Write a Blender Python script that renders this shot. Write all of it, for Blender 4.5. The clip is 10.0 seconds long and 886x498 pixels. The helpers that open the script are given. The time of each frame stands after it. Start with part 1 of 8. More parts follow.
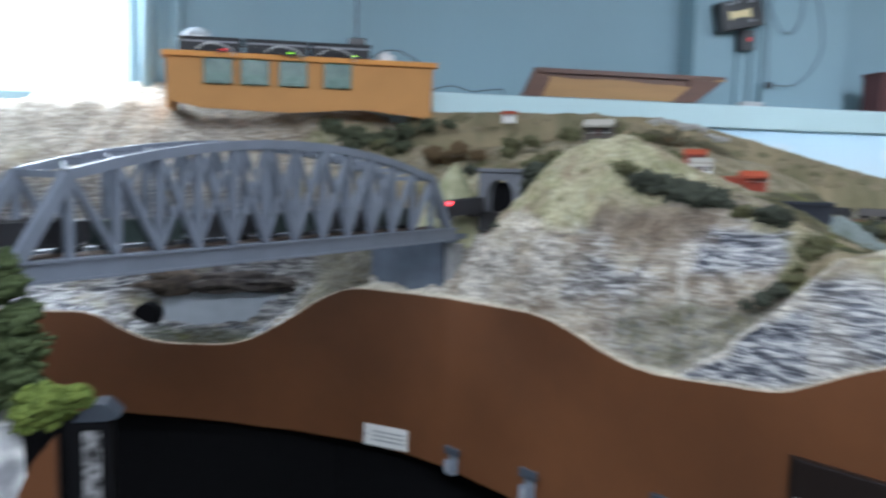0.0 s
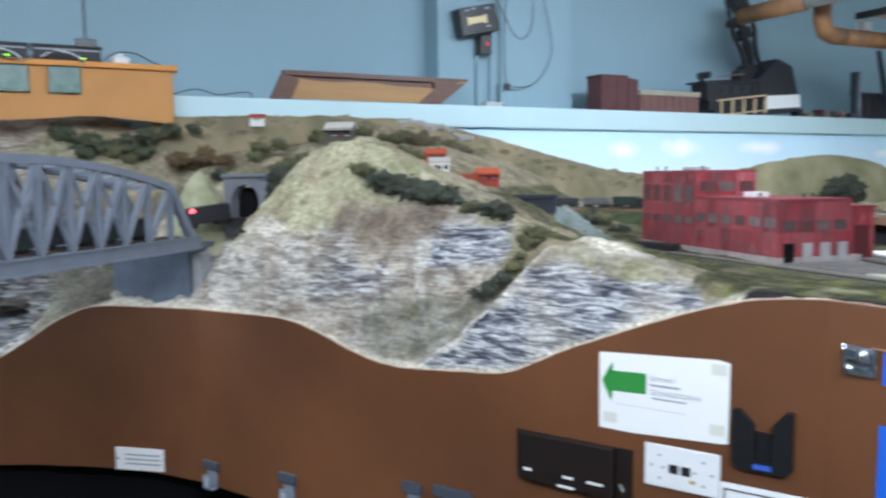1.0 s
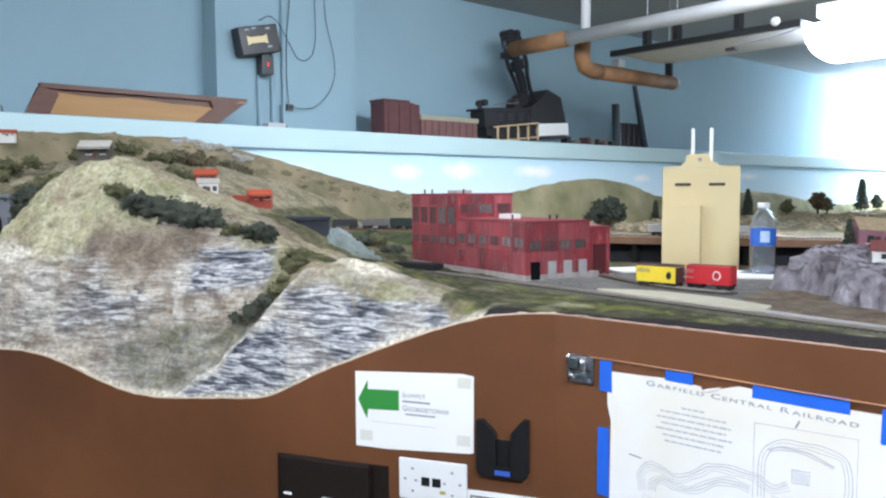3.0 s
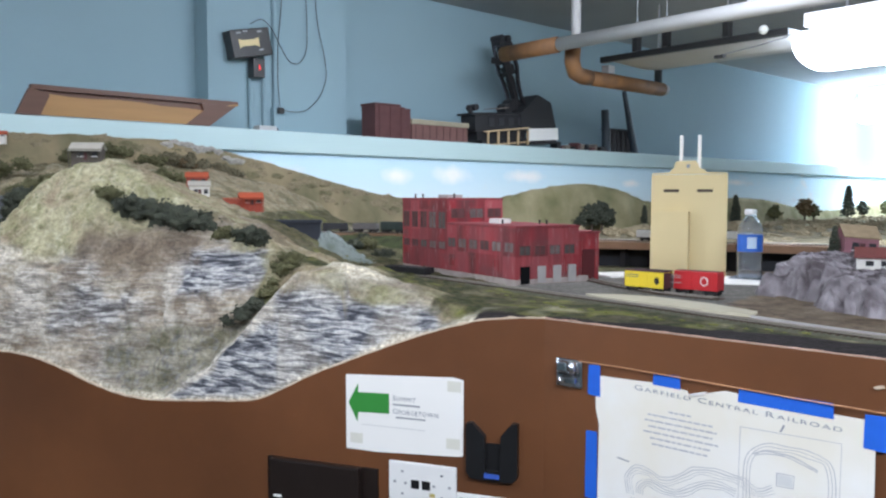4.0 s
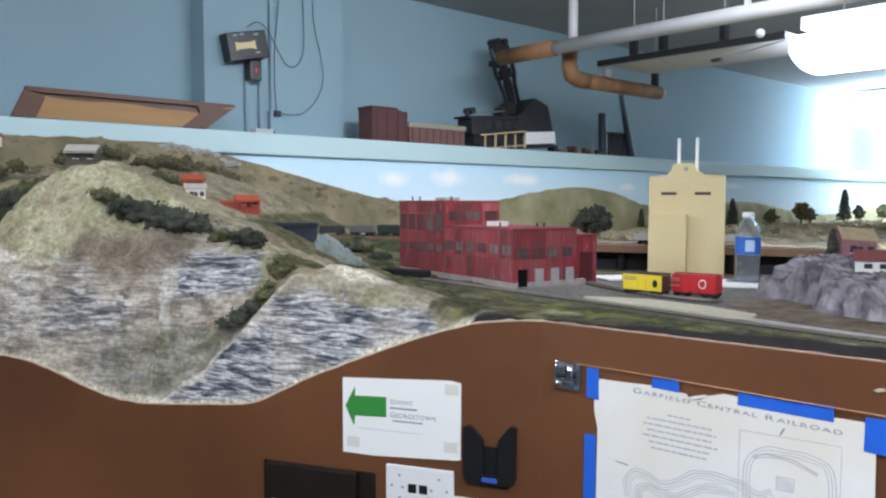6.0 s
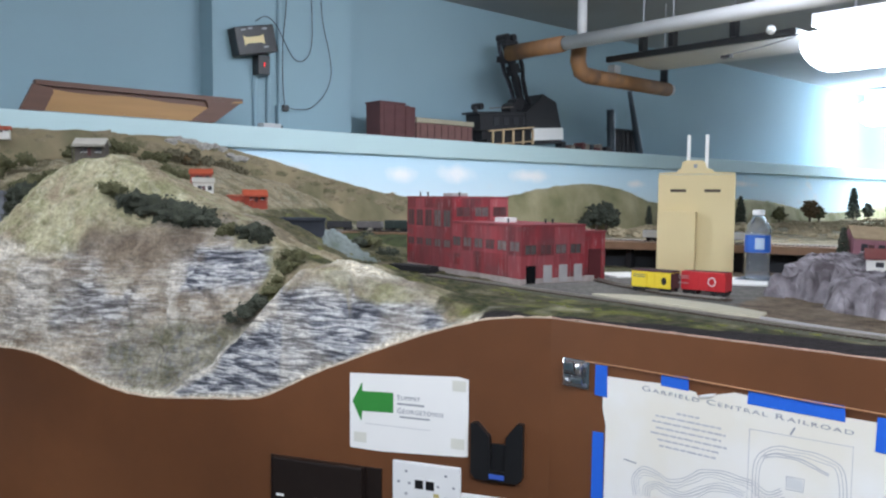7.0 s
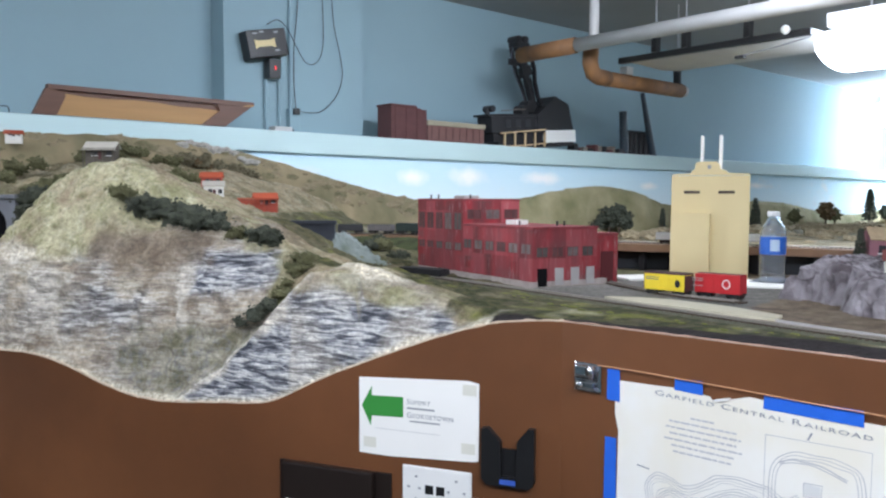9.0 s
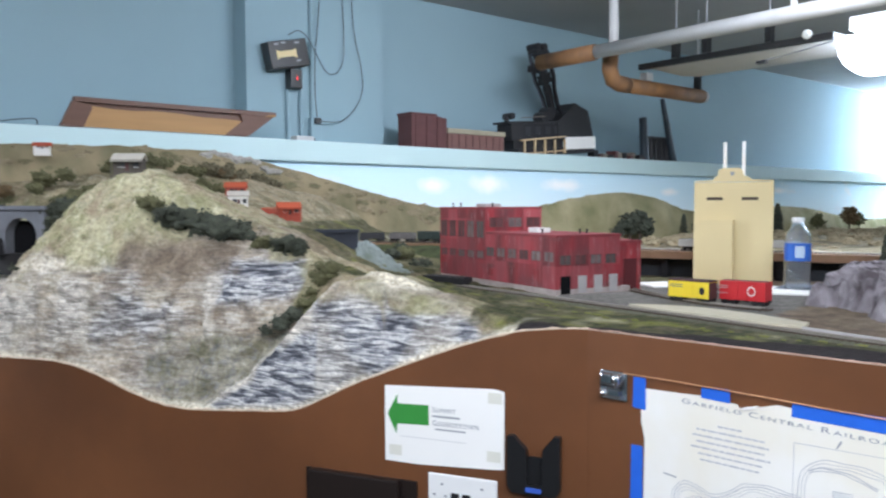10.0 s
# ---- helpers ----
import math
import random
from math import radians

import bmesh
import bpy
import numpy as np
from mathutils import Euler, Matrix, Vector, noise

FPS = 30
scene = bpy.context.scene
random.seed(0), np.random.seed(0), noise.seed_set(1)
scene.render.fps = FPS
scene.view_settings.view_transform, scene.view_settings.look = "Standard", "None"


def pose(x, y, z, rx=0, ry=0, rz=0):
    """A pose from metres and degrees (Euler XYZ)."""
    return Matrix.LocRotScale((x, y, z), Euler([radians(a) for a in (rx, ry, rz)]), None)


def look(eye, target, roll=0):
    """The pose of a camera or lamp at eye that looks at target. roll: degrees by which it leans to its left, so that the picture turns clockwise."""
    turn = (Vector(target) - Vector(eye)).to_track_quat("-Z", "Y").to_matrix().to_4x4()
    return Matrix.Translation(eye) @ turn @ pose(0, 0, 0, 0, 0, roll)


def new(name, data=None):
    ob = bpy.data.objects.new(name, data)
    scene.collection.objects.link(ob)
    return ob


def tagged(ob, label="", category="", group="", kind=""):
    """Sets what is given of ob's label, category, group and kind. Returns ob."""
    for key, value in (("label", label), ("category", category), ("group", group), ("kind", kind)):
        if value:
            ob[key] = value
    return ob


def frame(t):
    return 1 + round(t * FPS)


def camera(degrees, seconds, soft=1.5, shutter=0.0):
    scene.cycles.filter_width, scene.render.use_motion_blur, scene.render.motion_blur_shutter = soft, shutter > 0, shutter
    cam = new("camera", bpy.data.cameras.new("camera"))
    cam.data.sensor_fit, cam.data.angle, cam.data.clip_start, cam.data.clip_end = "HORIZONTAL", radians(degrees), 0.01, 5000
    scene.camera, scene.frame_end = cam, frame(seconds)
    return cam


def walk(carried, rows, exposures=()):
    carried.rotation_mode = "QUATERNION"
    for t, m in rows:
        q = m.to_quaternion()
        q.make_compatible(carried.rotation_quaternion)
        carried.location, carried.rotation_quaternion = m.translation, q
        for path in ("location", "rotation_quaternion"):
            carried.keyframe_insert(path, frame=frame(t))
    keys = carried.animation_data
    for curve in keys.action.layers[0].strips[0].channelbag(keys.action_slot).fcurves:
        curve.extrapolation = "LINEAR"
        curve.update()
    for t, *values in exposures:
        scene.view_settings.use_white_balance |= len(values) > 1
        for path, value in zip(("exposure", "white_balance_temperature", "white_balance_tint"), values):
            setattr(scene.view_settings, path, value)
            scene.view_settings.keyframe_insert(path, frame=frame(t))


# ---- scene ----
cam = camera(58.4, 10.0, soft=2.3, shutter=0.7)
PATH = [
    (0, (-0.068, 0.21, 1.455), (0.337, 2.159, 1.268), 1.3),
    (0.5, (-0.022, 0.172, 1.463), (0.69, 2.033, 1.286), -0.4),
    (1, (0.01, 0.159, 1.464), (0.921, 1.93, 1.278), -0.7),
    (1.5, (0.037, 0.143, 1.463), (1.099, 1.829, 1.293), 0.1),
    (2, (0.064, 0.118, 1.464), (1.24, 1.728, 1.311), 0.3),
    (2.5, (0.08, 0.1, 1.466), (1.384, 1.609, 1.309), -0.4),
    (3, (0.076, 0.094, 1.468), (1.388, 1.597, 1.328), -0.4),
    (4.5, (0.065, 0.086, 1.471), (1.406, 1.564, 1.344), 0.2),
    (5, (0.065, 0.09, 1.469), (1.407, 1.568, 1.349), 0.2),
    (5.5, (0.068, 0.092, 1.468), (1.412, 1.569, 1.351), -0.0),
    (7, (0.071, 0.1, 1.467), (1.398, 1.59, 1.335), 0.4),
    (7.5, (0.07, 0.104, 1.467), (1.397, 1.595, 1.344), 0.6),
    (8, (0.072, 0.105, 1.467), (1.387, 1.607, 1.344), 0.5),
    (8.5, (0.079, 0.107, 1.466), (1.386, 1.616, 1.334), 0.3),
    (9, (0.084, 0.107, 1.465), (1.387, 1.619, 1.341), 0.2),
    (9.5, (0.083, 0.103, 1.468), (1.387, 1.615, 1.351), 0.3),
    (10, (0.071, 0.107, 1.469), (1.339, 1.65, 1.362), -0.2),
]
EXPOSURE = [(0, -0.06, 5950, 10), (0.5, 0.14, 5850, 10), (1, 0.32, 5900, 10), (1.5, 0.49, 5950, 10), (2, 0.60, 5950, 10), (2.5, 0.56, 6050, 11), (3, 0.43, 6150, 12), (4.5, 0.03, 6250, 13), (5.5, 0.0, 6250, 13), (7, 0.0, 6250, 13), (7.5, 0.01, 6250, 13), (9, 0.18, 6250, 13), (10, 0.27, 6250, 13)]
walk(cam, [(t, look(eye, target, roll)) for t, eye, target, roll in PATH], EXPOSURE)

# ---- light ----
world = bpy.data.worlds.new("world")
scene.world = world
world.use_nodes = True
wn = world.node_tree.nodes
sky = wn.new("ShaderNodeTexSky")
sky.sky_type, sky.sun_disc, sky.sun_elevation, sky.sun_rotation = "NISHITA", False, radians(35), radians(-40)
world.node_tree.links.new(sky.outputs[0], wn["Background"].inputs[0])
wn["Background"].inputs[1].default_value = 0.12


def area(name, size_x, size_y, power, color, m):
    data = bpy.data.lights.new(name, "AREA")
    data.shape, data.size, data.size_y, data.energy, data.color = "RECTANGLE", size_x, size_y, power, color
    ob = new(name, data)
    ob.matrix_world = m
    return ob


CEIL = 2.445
# three unseen lamps, placed and aimed to brighten fascia, valley and backdrop
area("unseen_room_fill", 1.2, 0.15, 58, (0.88, 0.93, 1.0), look((0.0, -0.65, CEIL - 0.08), (0.45, 0.0, 0)))
area("unseen_room_fill", 1.2, 0.15, 17, (0.88, 0.93, 1.0), look((-0.35, 0.90, CEIL - 0.08), (-0.20, 2.5, 1.20)))
area("unseen_room_fill", 1.2, 0.15, 26, (0.86, 0.92, 1.0), look((1.95, 1.10, CEIL - 0.06), (2.60, 2.60, 1.42)))
area("window_daylight", 0.7, 0.9, 55, (0.85, 0.93, 1.0), look((-1.05, 3.12, 2.0), (-0.3, 1.5, 1.3)))


# ---- materials ----
def mat(name, col, rough=0.7, var=0.15, scale=30.0, bump=0.15, metal=0.0, col2=None, spread=0.5, fine=4.0, coat=0.0, stretch=(1, 1, 1)):
    """A painted or raw surface: base colour that varies at two scales, with fine relief."""
    m = bpy.data.materials.new(name)
    m.use_nodes = True
    nt = m.node_tree
    nd, ln = nt.nodes, nt.links
    b = nd["Principled BSDF"]
    b.inputs["Roughness"].default_value, b.inputs["Metallic"].default_value = rough, metal
    b.inputs["Coat Weight"].default_value = coat
    b.inputs["Specular IOR Level"].default_value = 0.15 if rough > 0.84 else 0.5
    tc = nd.new("ShaderNodeTexCoord")
    big, small = nd.new("ShaderNodeTexNoise"), nd.new("ShaderNodeTexNoise")
    for n, s in ((big, scale), (small, scale * fine)):
        n.inputs["Scale"].default_value, n.inputs["Detail"].default_value = s, 6.0
        mp = nd.new("ShaderNodeMapping")
        mp.inputs["Scale"].default_value = stretch
        ln.new(tc.outputs["Object"], mp.inputs[0])
        ln.new(mp.outputs[0], n.inputs["Vector"])
    mix = nd.new("ShaderNodeMix")
    mix.data_type = "RGBA"
    ramp = nd.new("ShaderNodeMapRange")
    ramp.inputs[1].default_value, ramp.inputs[2].default_value = 0.5 - spread / 2, 0.5 + spread / 2
    ln.new(big.outputs[0], ramp.inputs[0])
    ln.new(ramp.outputs[0], mix.inputs[0])
    other = col2 or tuple(c * (1 - var) for c in col)
    mix.inputs[6].default_value, mix.inputs[7].default_value = (*col, 1), (*other, 1)
    fin = nd.new("ShaderNodeMix")
    fin.data_type, fin.blend_type = "RGBA", "MULTIPLY"
    fin.inputs[0].default_value = min(1.0, var * 2)
    ln.new(mix.outputs[2], fin.inputs[6])
    gr = nd.new("ShaderNodeMapRange")
    gr.inputs[3].default_value, gr.inputs[4].default_value = 0.75, 1.25
    ln.new(small.outputs[0], gr.inputs[0])
    ln.new(gr.outputs[0], fin.inputs[7])
    ln.new(fin.outputs[2], b.inputs["Base Color"])
    if bump:
        bn = nd.new("ShaderNodeBump")
        bn.inputs["Strength"].default_value, bn.inputs["Distance"].default_value = bump, 0.002
        ln.new(small.outputs[0], bn.inputs["Height"])
        ln.new(bn.outputs[0], b.inputs["Normal"])
    return m


def glow(name, col, strength):
    m = bpy.data.materials.new(name)
    m.use_nodes = True
    b = m.node_tree.nodes["Principled BSDF"]
    b.inputs["Base Color"].default_value = (*col, 1)
    b.inputs["Emission Color"].default_value, b.inputs["Emission Strength"].default_value = (*col, 1), strength
    return m


M_WALL = mat("blue_wall_paint", (0.252, 0.368, 0.415), 0.75, 0.10, 1.5, 0.06)
M_LEDGE = mat("pale_blue_ledge_paint", (0.53, 0.69, 0.70), 0.65, 0.06, 4, 0.05)
M_CEIL = mat("grey_ceiling", (0.40, 0.41, 0.42), 0.9, 0.12, 3, 0.2)
M_FLOOR = mat("dark_floor", (0.10, 0.09, 0.08), 0.6, 0.2, 4, 0.1)
M_FASCIA = mat("brown_hardboard_paint", (0.174, 0.067, 0.025), 0.42, 0.20, 2.2, 0.06, col2=(0.105, 0.041, 0.016), spread=0.40, fine=9.0)
M_EDGE = mat("raw_plaster_edge", (0.62, 0.50, 0.38), 0.9, 0.3, 60, 0.4)
M_BLACK = mat("flat_black", (0.006, 0.006, 0.007), 0.95, 0.2, 40, 0.1)
M_BLKPL = mat("black_plastic", (0.012, 0.012, 0.013), 0.35, 0.2, 30, 0.05)
M_DBROWN = mat("dark_brown_box_paint", (0.016, 0.010, 0.008), 0.4, 0.2, 30, 0.05)
M_PAPER = mat("white_paper", (0.84, 0.83, 0.79), 0.8, 0.03, 12, 0.08)
M_GREEN = mat("green_print", (0.03, 0.25, 0.035), 0.7, 0.08, 40, 0.0)
M_INK = mat("grey_ink", (0.30, 0.31, 0.33), 0.8, 0.1, 60, 0.0)
M_INKD = mat("dark_ink", (0.11, 0.13, 0.17), 0.8, 0.1, 60, 0.0)
M_TAPE = mat("blue_masking_tape", (0.01, 0.12, 0.62), 0.7, 0.12, 40, 0.15)
M_STEELG = mat("grey_bridge_paint", (0.155, 0.175, 0.212), 0.6, 0.2, 25, 0.1)
M_CONC = mat("cast_concrete", (0.24, 0.27, 0.32), 0.9, 0.25, 25, 0.3)
M_CHROME = mat("chrome", (0.78, 0.79, 0.80), 0.16, 0.15, 90, 0.0, 1.0)
M_WHITEPL = mat("white_plastic", (0.78, 0.78, 0.76), 0.4, 0.03, 30, 0.0)
M_GLASSD = mat("dark_window", (0.03, 0.03, 0.035), 0.3, 0.3, 60, 0.0)
M_CREAM = mat("cream_card", (0.68, 0.56, 0.31), 0.8, 0.05, 12, 0.05)
M_YELLOW = mat("yellow_car_paint", (0.80, 0.60, 0.02), 0.5, 0.08, 30, 0.0)
M_REDCAR = mat("red_car_paint", (0.52, 0.015, 0.02), 0.5, 0.1, 30, 0.0)
M_DARKCAR = mat("black_car_paint", (0.015, 0.015, 0.018), 0.6, 0.2, 40, 0.1)
M_OCHRE = mat("orange_fibreboard", (0.52, 0.25, 0.075), 0.75, 0.12, 10, 0.15)
M_WOOD = mat("stained_wood", (0.125, 0.050, 0.026), 0.45, 0.3, 14, 0.2, stretch=(0.3, 1, 3))
M_PINE = mat("pine_panel", (0.40, 0.215, 0.075), 0.55, 0.2, 12, 0.1, stretch=(0.3, 1, 4))
M_BARN = mat("red_brown_model_paint", (0.10, 0.035, 0.035), 0.7, 0.25, 25, 0.15)
M_ORANGE = mat("orange_roof_paint", (0.42, 0.075, 0.03), 0.6, 0.15, 60, 0.1)
M_PIPE = mat("white_pipe_wrap", (0.50, 0.50, 0.495), 0.6, 0.1, 12, 0.1)
M_RUST = mat("brown_pipe_wrap", (0.25, 0.12, 0.042), 0.7, 0.4, 16, 0.4, col2=(0.15, 0.075, 0.035), spread=0.35)
M_BUSH = mat("dark_green_foam", (0.085, 0.092, 0.066), 0.95, 0.4, 60, 0.5, col2=(0.040, 0.045, 0.036))
M_OLIVE = mat("olive_foam", (0.145, 0.140, 0.072), 0.95, 0.4, 60, 0.5, col2=(0.085, 0.085, 0.046))
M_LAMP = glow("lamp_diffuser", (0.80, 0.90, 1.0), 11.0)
# glow of the added fills at the far wall, no known lamps
M_FARFILL = glow("added_far_fill", (0.70, 0.85, 1.0), 26.0)
M_REDLED = glow("red_lamp", (1.0, 0.05, 0.06), 8.0)


# ---- mesh helpers ----
def mesh_ob(name, bm, material, parent=None, label="", smooth=False):
    me = bpy.data.meshes.new(name)
    bm.to_mesh(me)
    bm.free()
    for p in me.polygons:
        p.use_smooth = smooth
    for one in material if isinstance(material, (list, tuple)) else [material]:
        me.materials.append(one)
    ob = new(name, me)
    ob.parent = parent
    return tagged(ob, label)


def part(name, bm, material, parent, label="", smooth=False):
    return mesh_ob(name, bm, material, parent, label, smooth)


def thing(name, m, label, category, group="", kind=""):
    ob = new(name)
    ob.empty_display_size = 0.02
    ob.matrix_world = m
    return tagged(ob, label, category, group, kind)


def box(bm, x0, x1, y0, y1, z0, z1, bevel=0.0):
    vs = [bm.verts.new((x, y, z)) for x in (x0, x1) for y in (y0, y1) for z in (z0, z1)]
    fs = [bm.faces.new([vs[i] for i in q]) for q in ((0, 1, 3, 2), (4, 6, 7, 5), (0, 4, 5, 1), (2, 3, 7, 6), (0, 2, 6, 4), (1, 5, 7, 3))]
    if bevel:
        es = {e for f in fs for e in f.edges}
        bmesh.ops.bevel(bm, geom=list(es), offset=bevel, segments=2, affect="EDGES", profile=0.6)
    return bm


def slab(x0, x1, y0, y1, z0, z1, bevel=0.0):
    return box(bmesh.new(), x0, x1, y0, y1, z0, z1, bevel)


def bar(bm, a, b, w, h, up=(0, 0, 1)):
    """A straight bar of section w by h from a to b."""
    a, b = Vector(a), Vector(b)
    d = (b - a).normalized()
    u = d.cross(Vector(up))
    u = u.normalized() if u.length > 1e-4 else Vector((1, 0, 0))
    v = u.cross(d)
    ring = [[bm.verts.new(p + u * i * w / 2 + v * j * h / 2) for i, j in ((-1, -1), (1, -1), (1, 1), (-1, 1))] for p in (a, b)]
    for k in range(4):
        bm.faces.new((ring[0][k], ring[0][(k + 1) % 4], ring[1][(k + 1) % 4], ring[1][k]))
    bm.faces.new(ring[0][::-1])
    bm.faces.new(ring[1])
    return bm


def tube(bm, pts, r, seg=8):
    """A round tube along points; r is one radius or one for each point."""
    pts = [Vector(p) for p in pts]
    rs = r if isinstance(r, (list, tuple)) else [r] * len(pts)
    rings, u = [], None
    for i, p in enumerate(pts):
        d = (pts[min(i + 1, len(pts) - 1)] - pts[max(i - 1, 0)]).normalized()
        if u is None:
            u = d.cross(Vector((0, 0, 1)))
            u = u.normalized() if u.length > 1e-3 else Vector((0, 1, 0))
        u = (u - d * u.dot(d)).normalized()
        v = u.cross(d)
        rings.append([bm.verts.new(p + (u * math.cos(2 * math.pi * k / seg) + v * math.sin(2 * math.pi * k / seg)) * rs[i]) for k in range(seg)])
    for a, b in zip(rings[:-1], rings[1:]):
        for k in range(seg):
            bm.faces.new((a[k], a[(k + 1) % seg], b[(k + 1) % seg], b[k]))
    bm.faces.new(rings[0][::-1])
    bm.faces.new(rings[-1])
    return bm


def prism(bm, outline, z0, z1):
    """An outline in x and y, raised from z0 to z1."""
    lo = [bm.verts.new((x, y, z0)) for x, y in outline]
    hi = [bm.verts.new((x, y, z1)) for x, y in outline]
    n = len(lo)
    for k in range(n):
        bm.faces.new((lo[k], lo[(k + 1) % n], hi[(k + 1) % n], hi[k]))
    bm.faces.new(lo[::-1])
    bm.faces.new(hi)
    return bm


def face_frame(p, q, z=0.0):
    """A pose at p whose x runs towards q, level, with y pointing into the wall and z up."""
    a = math.degrees(math.atan2(q[1] - p[1], q[0] - p[0]))
    return pose(p[0], p[1], z, 0, 0, a)


def ball(level):
    bm = bmesh.new()
    bmesh.ops.create_icosphere(bm, subdivisions=level, radius=1.0)
    bm.verts.index_update()
    out = [v.co.copy() for v in bm.verts], [[v.index for v in f.verts] for f in bm.faces]
    bm.free()
    return out


BALL_1, BALL_3 = ball(1), ball(3)


def add_ball(bm, shape, place):
    vs = [bm.verts.new(place(v)) for v in shape[0]]
    for f in shape[1]:
        bm.faces.new([vs[k] for k in f])


def clump(bm, c, r, n, size, rng, flat=0.7):
    """A lumpy heap of foam: an uneven core with many small bits over it."""
    c, seed = Vector(c), Vector((rng.uniform(0, 50), rng.uniform(0, 50), 0))

    def skin(v):
        return 0.80 + 0.62 * noise.fractal(v * 1.8 + seed, 0.9, 2.0, 4)

    def spread(v, k):
        return c + Vector((v.x * r[0], v.y * r[1], v.z * r[2])) * k

    add_ball(bm, BALL_3 if max(r) > 0.02 else BALL_1, lambda v: spread(v, 0.92 * skin(v)))
    for _ in range(n):
        v = Vector((rng.gauss(0, 1), rng.gauss(0, 1), rng.gauss(0, 1) + 0.25)).normalized()
        p = spread(v, skin(v) * rng.uniform(0.85, 1.10))
        s = size * rng.uniform(0.35, 1.0)
        w = Vector((rng.uniform(0.6, 1.4), rng.uniform(0.6, 1.4), flat * rng.uniform(0.6, 1.6))) * s
        add_ball(bm, BALL_1, lambda u: p + Vector((u.x * w.x, u.y * w.y, u.z * w.z)))
    return bm


# ---- the plan ----
FA, FD, FN = Vector((0.3575, 2.1805, 0)), Vector((0.4719, -0.8817, 0)), Vector((0.8817, 0.4719, 0))
CORNER_S = 1.432
WALL_Y, LEDGE_Y, BACK_Y = 3.12, 2.835, 2.86
LEDGE_Z, LEDGE_BOT, YARD = 1.728, 1.645, 1.279


def at(s, d, z=0.0):
    """A place by its run along the main fascia, its depth behind it and its height."""
    p = FA + FD * s + FN * d
    return Vector((p.x, p.y, z))


# run along the fascia, plan x, plan y, top, bottom
FASCIA = [
    (-1.75, -1.30, 2.62, 1.06, 0.78), (-1.13, -0.69, 2.585, 1.048, 0.765), (-1.02, -0.58, 2.575, 1.040, 0.76), (-0.94, -0.50, 2.565, 0.998, 0.757),
    (-0.86, -0.42, 2.555, 0.966, 0.75), (-0.76, -0.32, 2.54, 0.957, 0.742), (-0.64, -0.20, 2.52, 0.959, 0.73), (-0.57, -0.13, 2.50, 0.982, 0.723),
    (-0.45, -0.02, 2.468, 1.048, 0.715), (-0.37, 0.04, 2.44, 1.092, 0.71), (-0.26, 0.13, 2.395, 1.132, 0.705), (-0.12, 0.255, 2.295, 1.136, 0.70),
]
TOP_S = [0.0, 0.22, 0.30, 0.36, 0.424, 0.50, 0.567, 0.636, 0.70, 0.77, 0.83, 0.88, 0.917, 0.953, 1.01, 1.07, 1.18, 1.27, 1.34, 1.432]
TOP_Z = [1.138, 1.143, 1.143, 1.136, 1.120, 1.096, 1.080, 1.074, 1.077, 1.083, 1.088, 1.093, 1.106, 1.123, 1.152, 1.177, 1.221, 1.252, 1.269, 1.276]
RIGHT = [(1.93, 1.09, 0.435), (2.37, 1.14, 0.0), (3.2, 1.22, -0.8)]


def smooth_at(x, xs, ys):
    """Interpolation that eases from knot to knot."""
    k = int(np.clip(np.searchsorted(xs, x) - 1, 0, len(xs) - 2))
    f = min(max((x - xs[k]) / (xs[k + 1] - xs[k]), 0.0), 1.0)
    slope = lambda i: (ys[min(i + 1, len(xs) - 1)] - ys[max(i - 1, 0)]) / (xs[min(i + 1, len(xs) - 1)] - xs[max(i - 1, 0)])  # noqa: E731
    h = xs[k + 1] - xs[k]
    return (2 * f**3 - 3 * f**2 + 1) * ys[k] + (f**3 - 2 * f**2 + f) * h * slope(k) + (-2 * f**3 + 3 * f**2) * ys[k + 1] + (f**3 - f**2) * h * slope(k + 1)


L_S = [r[0] for r in FASCIA] + [0.0]
L_X = [r[1] for r in FASCIA] + [FA.x]
L_Y = [r[2] for r in FASCIA] + [FA.y]
L_T = [r[3] for r in FASCIA] + [1.138]
L_B = [r[4] for r in FASCIA] + [0.695]


def front(s):
    """The fascia's plan and its top and bottom at a run s."""
    if s < 0:
        return (smooth_at(s, L_S, L_X), smooth_at(s, L_S, L_Y), smooth_at(s, L_S, L_T), smooth_at(s, L_S, L_B))
    if s <= CORNER_S:
        p = FA + FD * s
        return (p.x, p.y, smooth_at(s, TOP_S, TOP_Z), 0.695 if s < 0.25 else max(0.2, 0.695 - (s - 0.25) * 1.0))
    c = FA + FD * CORNER_S
    xs, ys, ss = [c.x] + [r[1] for r in RIGHT], [c.y] + [r[2] for r in RIGHT], [CORNER_S] + [r[0] for r in RIGHT]
    return (float(np.interp(s, ss, xs)), float(np.interp(s, ss, ys)), 1.276, 0.2)


BACK_S = [-1.75, -1.1, -0.6, -0.3, 0.0, 0.2, 1.4, 1.9, 2.4, 3.2]
BACK_XY = [(-1.35, 3.1), (-0.65, 3.1), (-0.05, 3.0), (0.6, BACK_Y), (1.6, BACK_Y), (2.05, BACK_Y), (4.6, BACK_Y), (9.5, BACK_Y), (9.5, 0.7), (9.5, -0.8)]


def back(s):
    return (float(np.interp(s, BACK_S, [p[0] for p in BACK_XY])), float(np.interp(s, BACK_S, [p[1] for p in BACK_XY])))


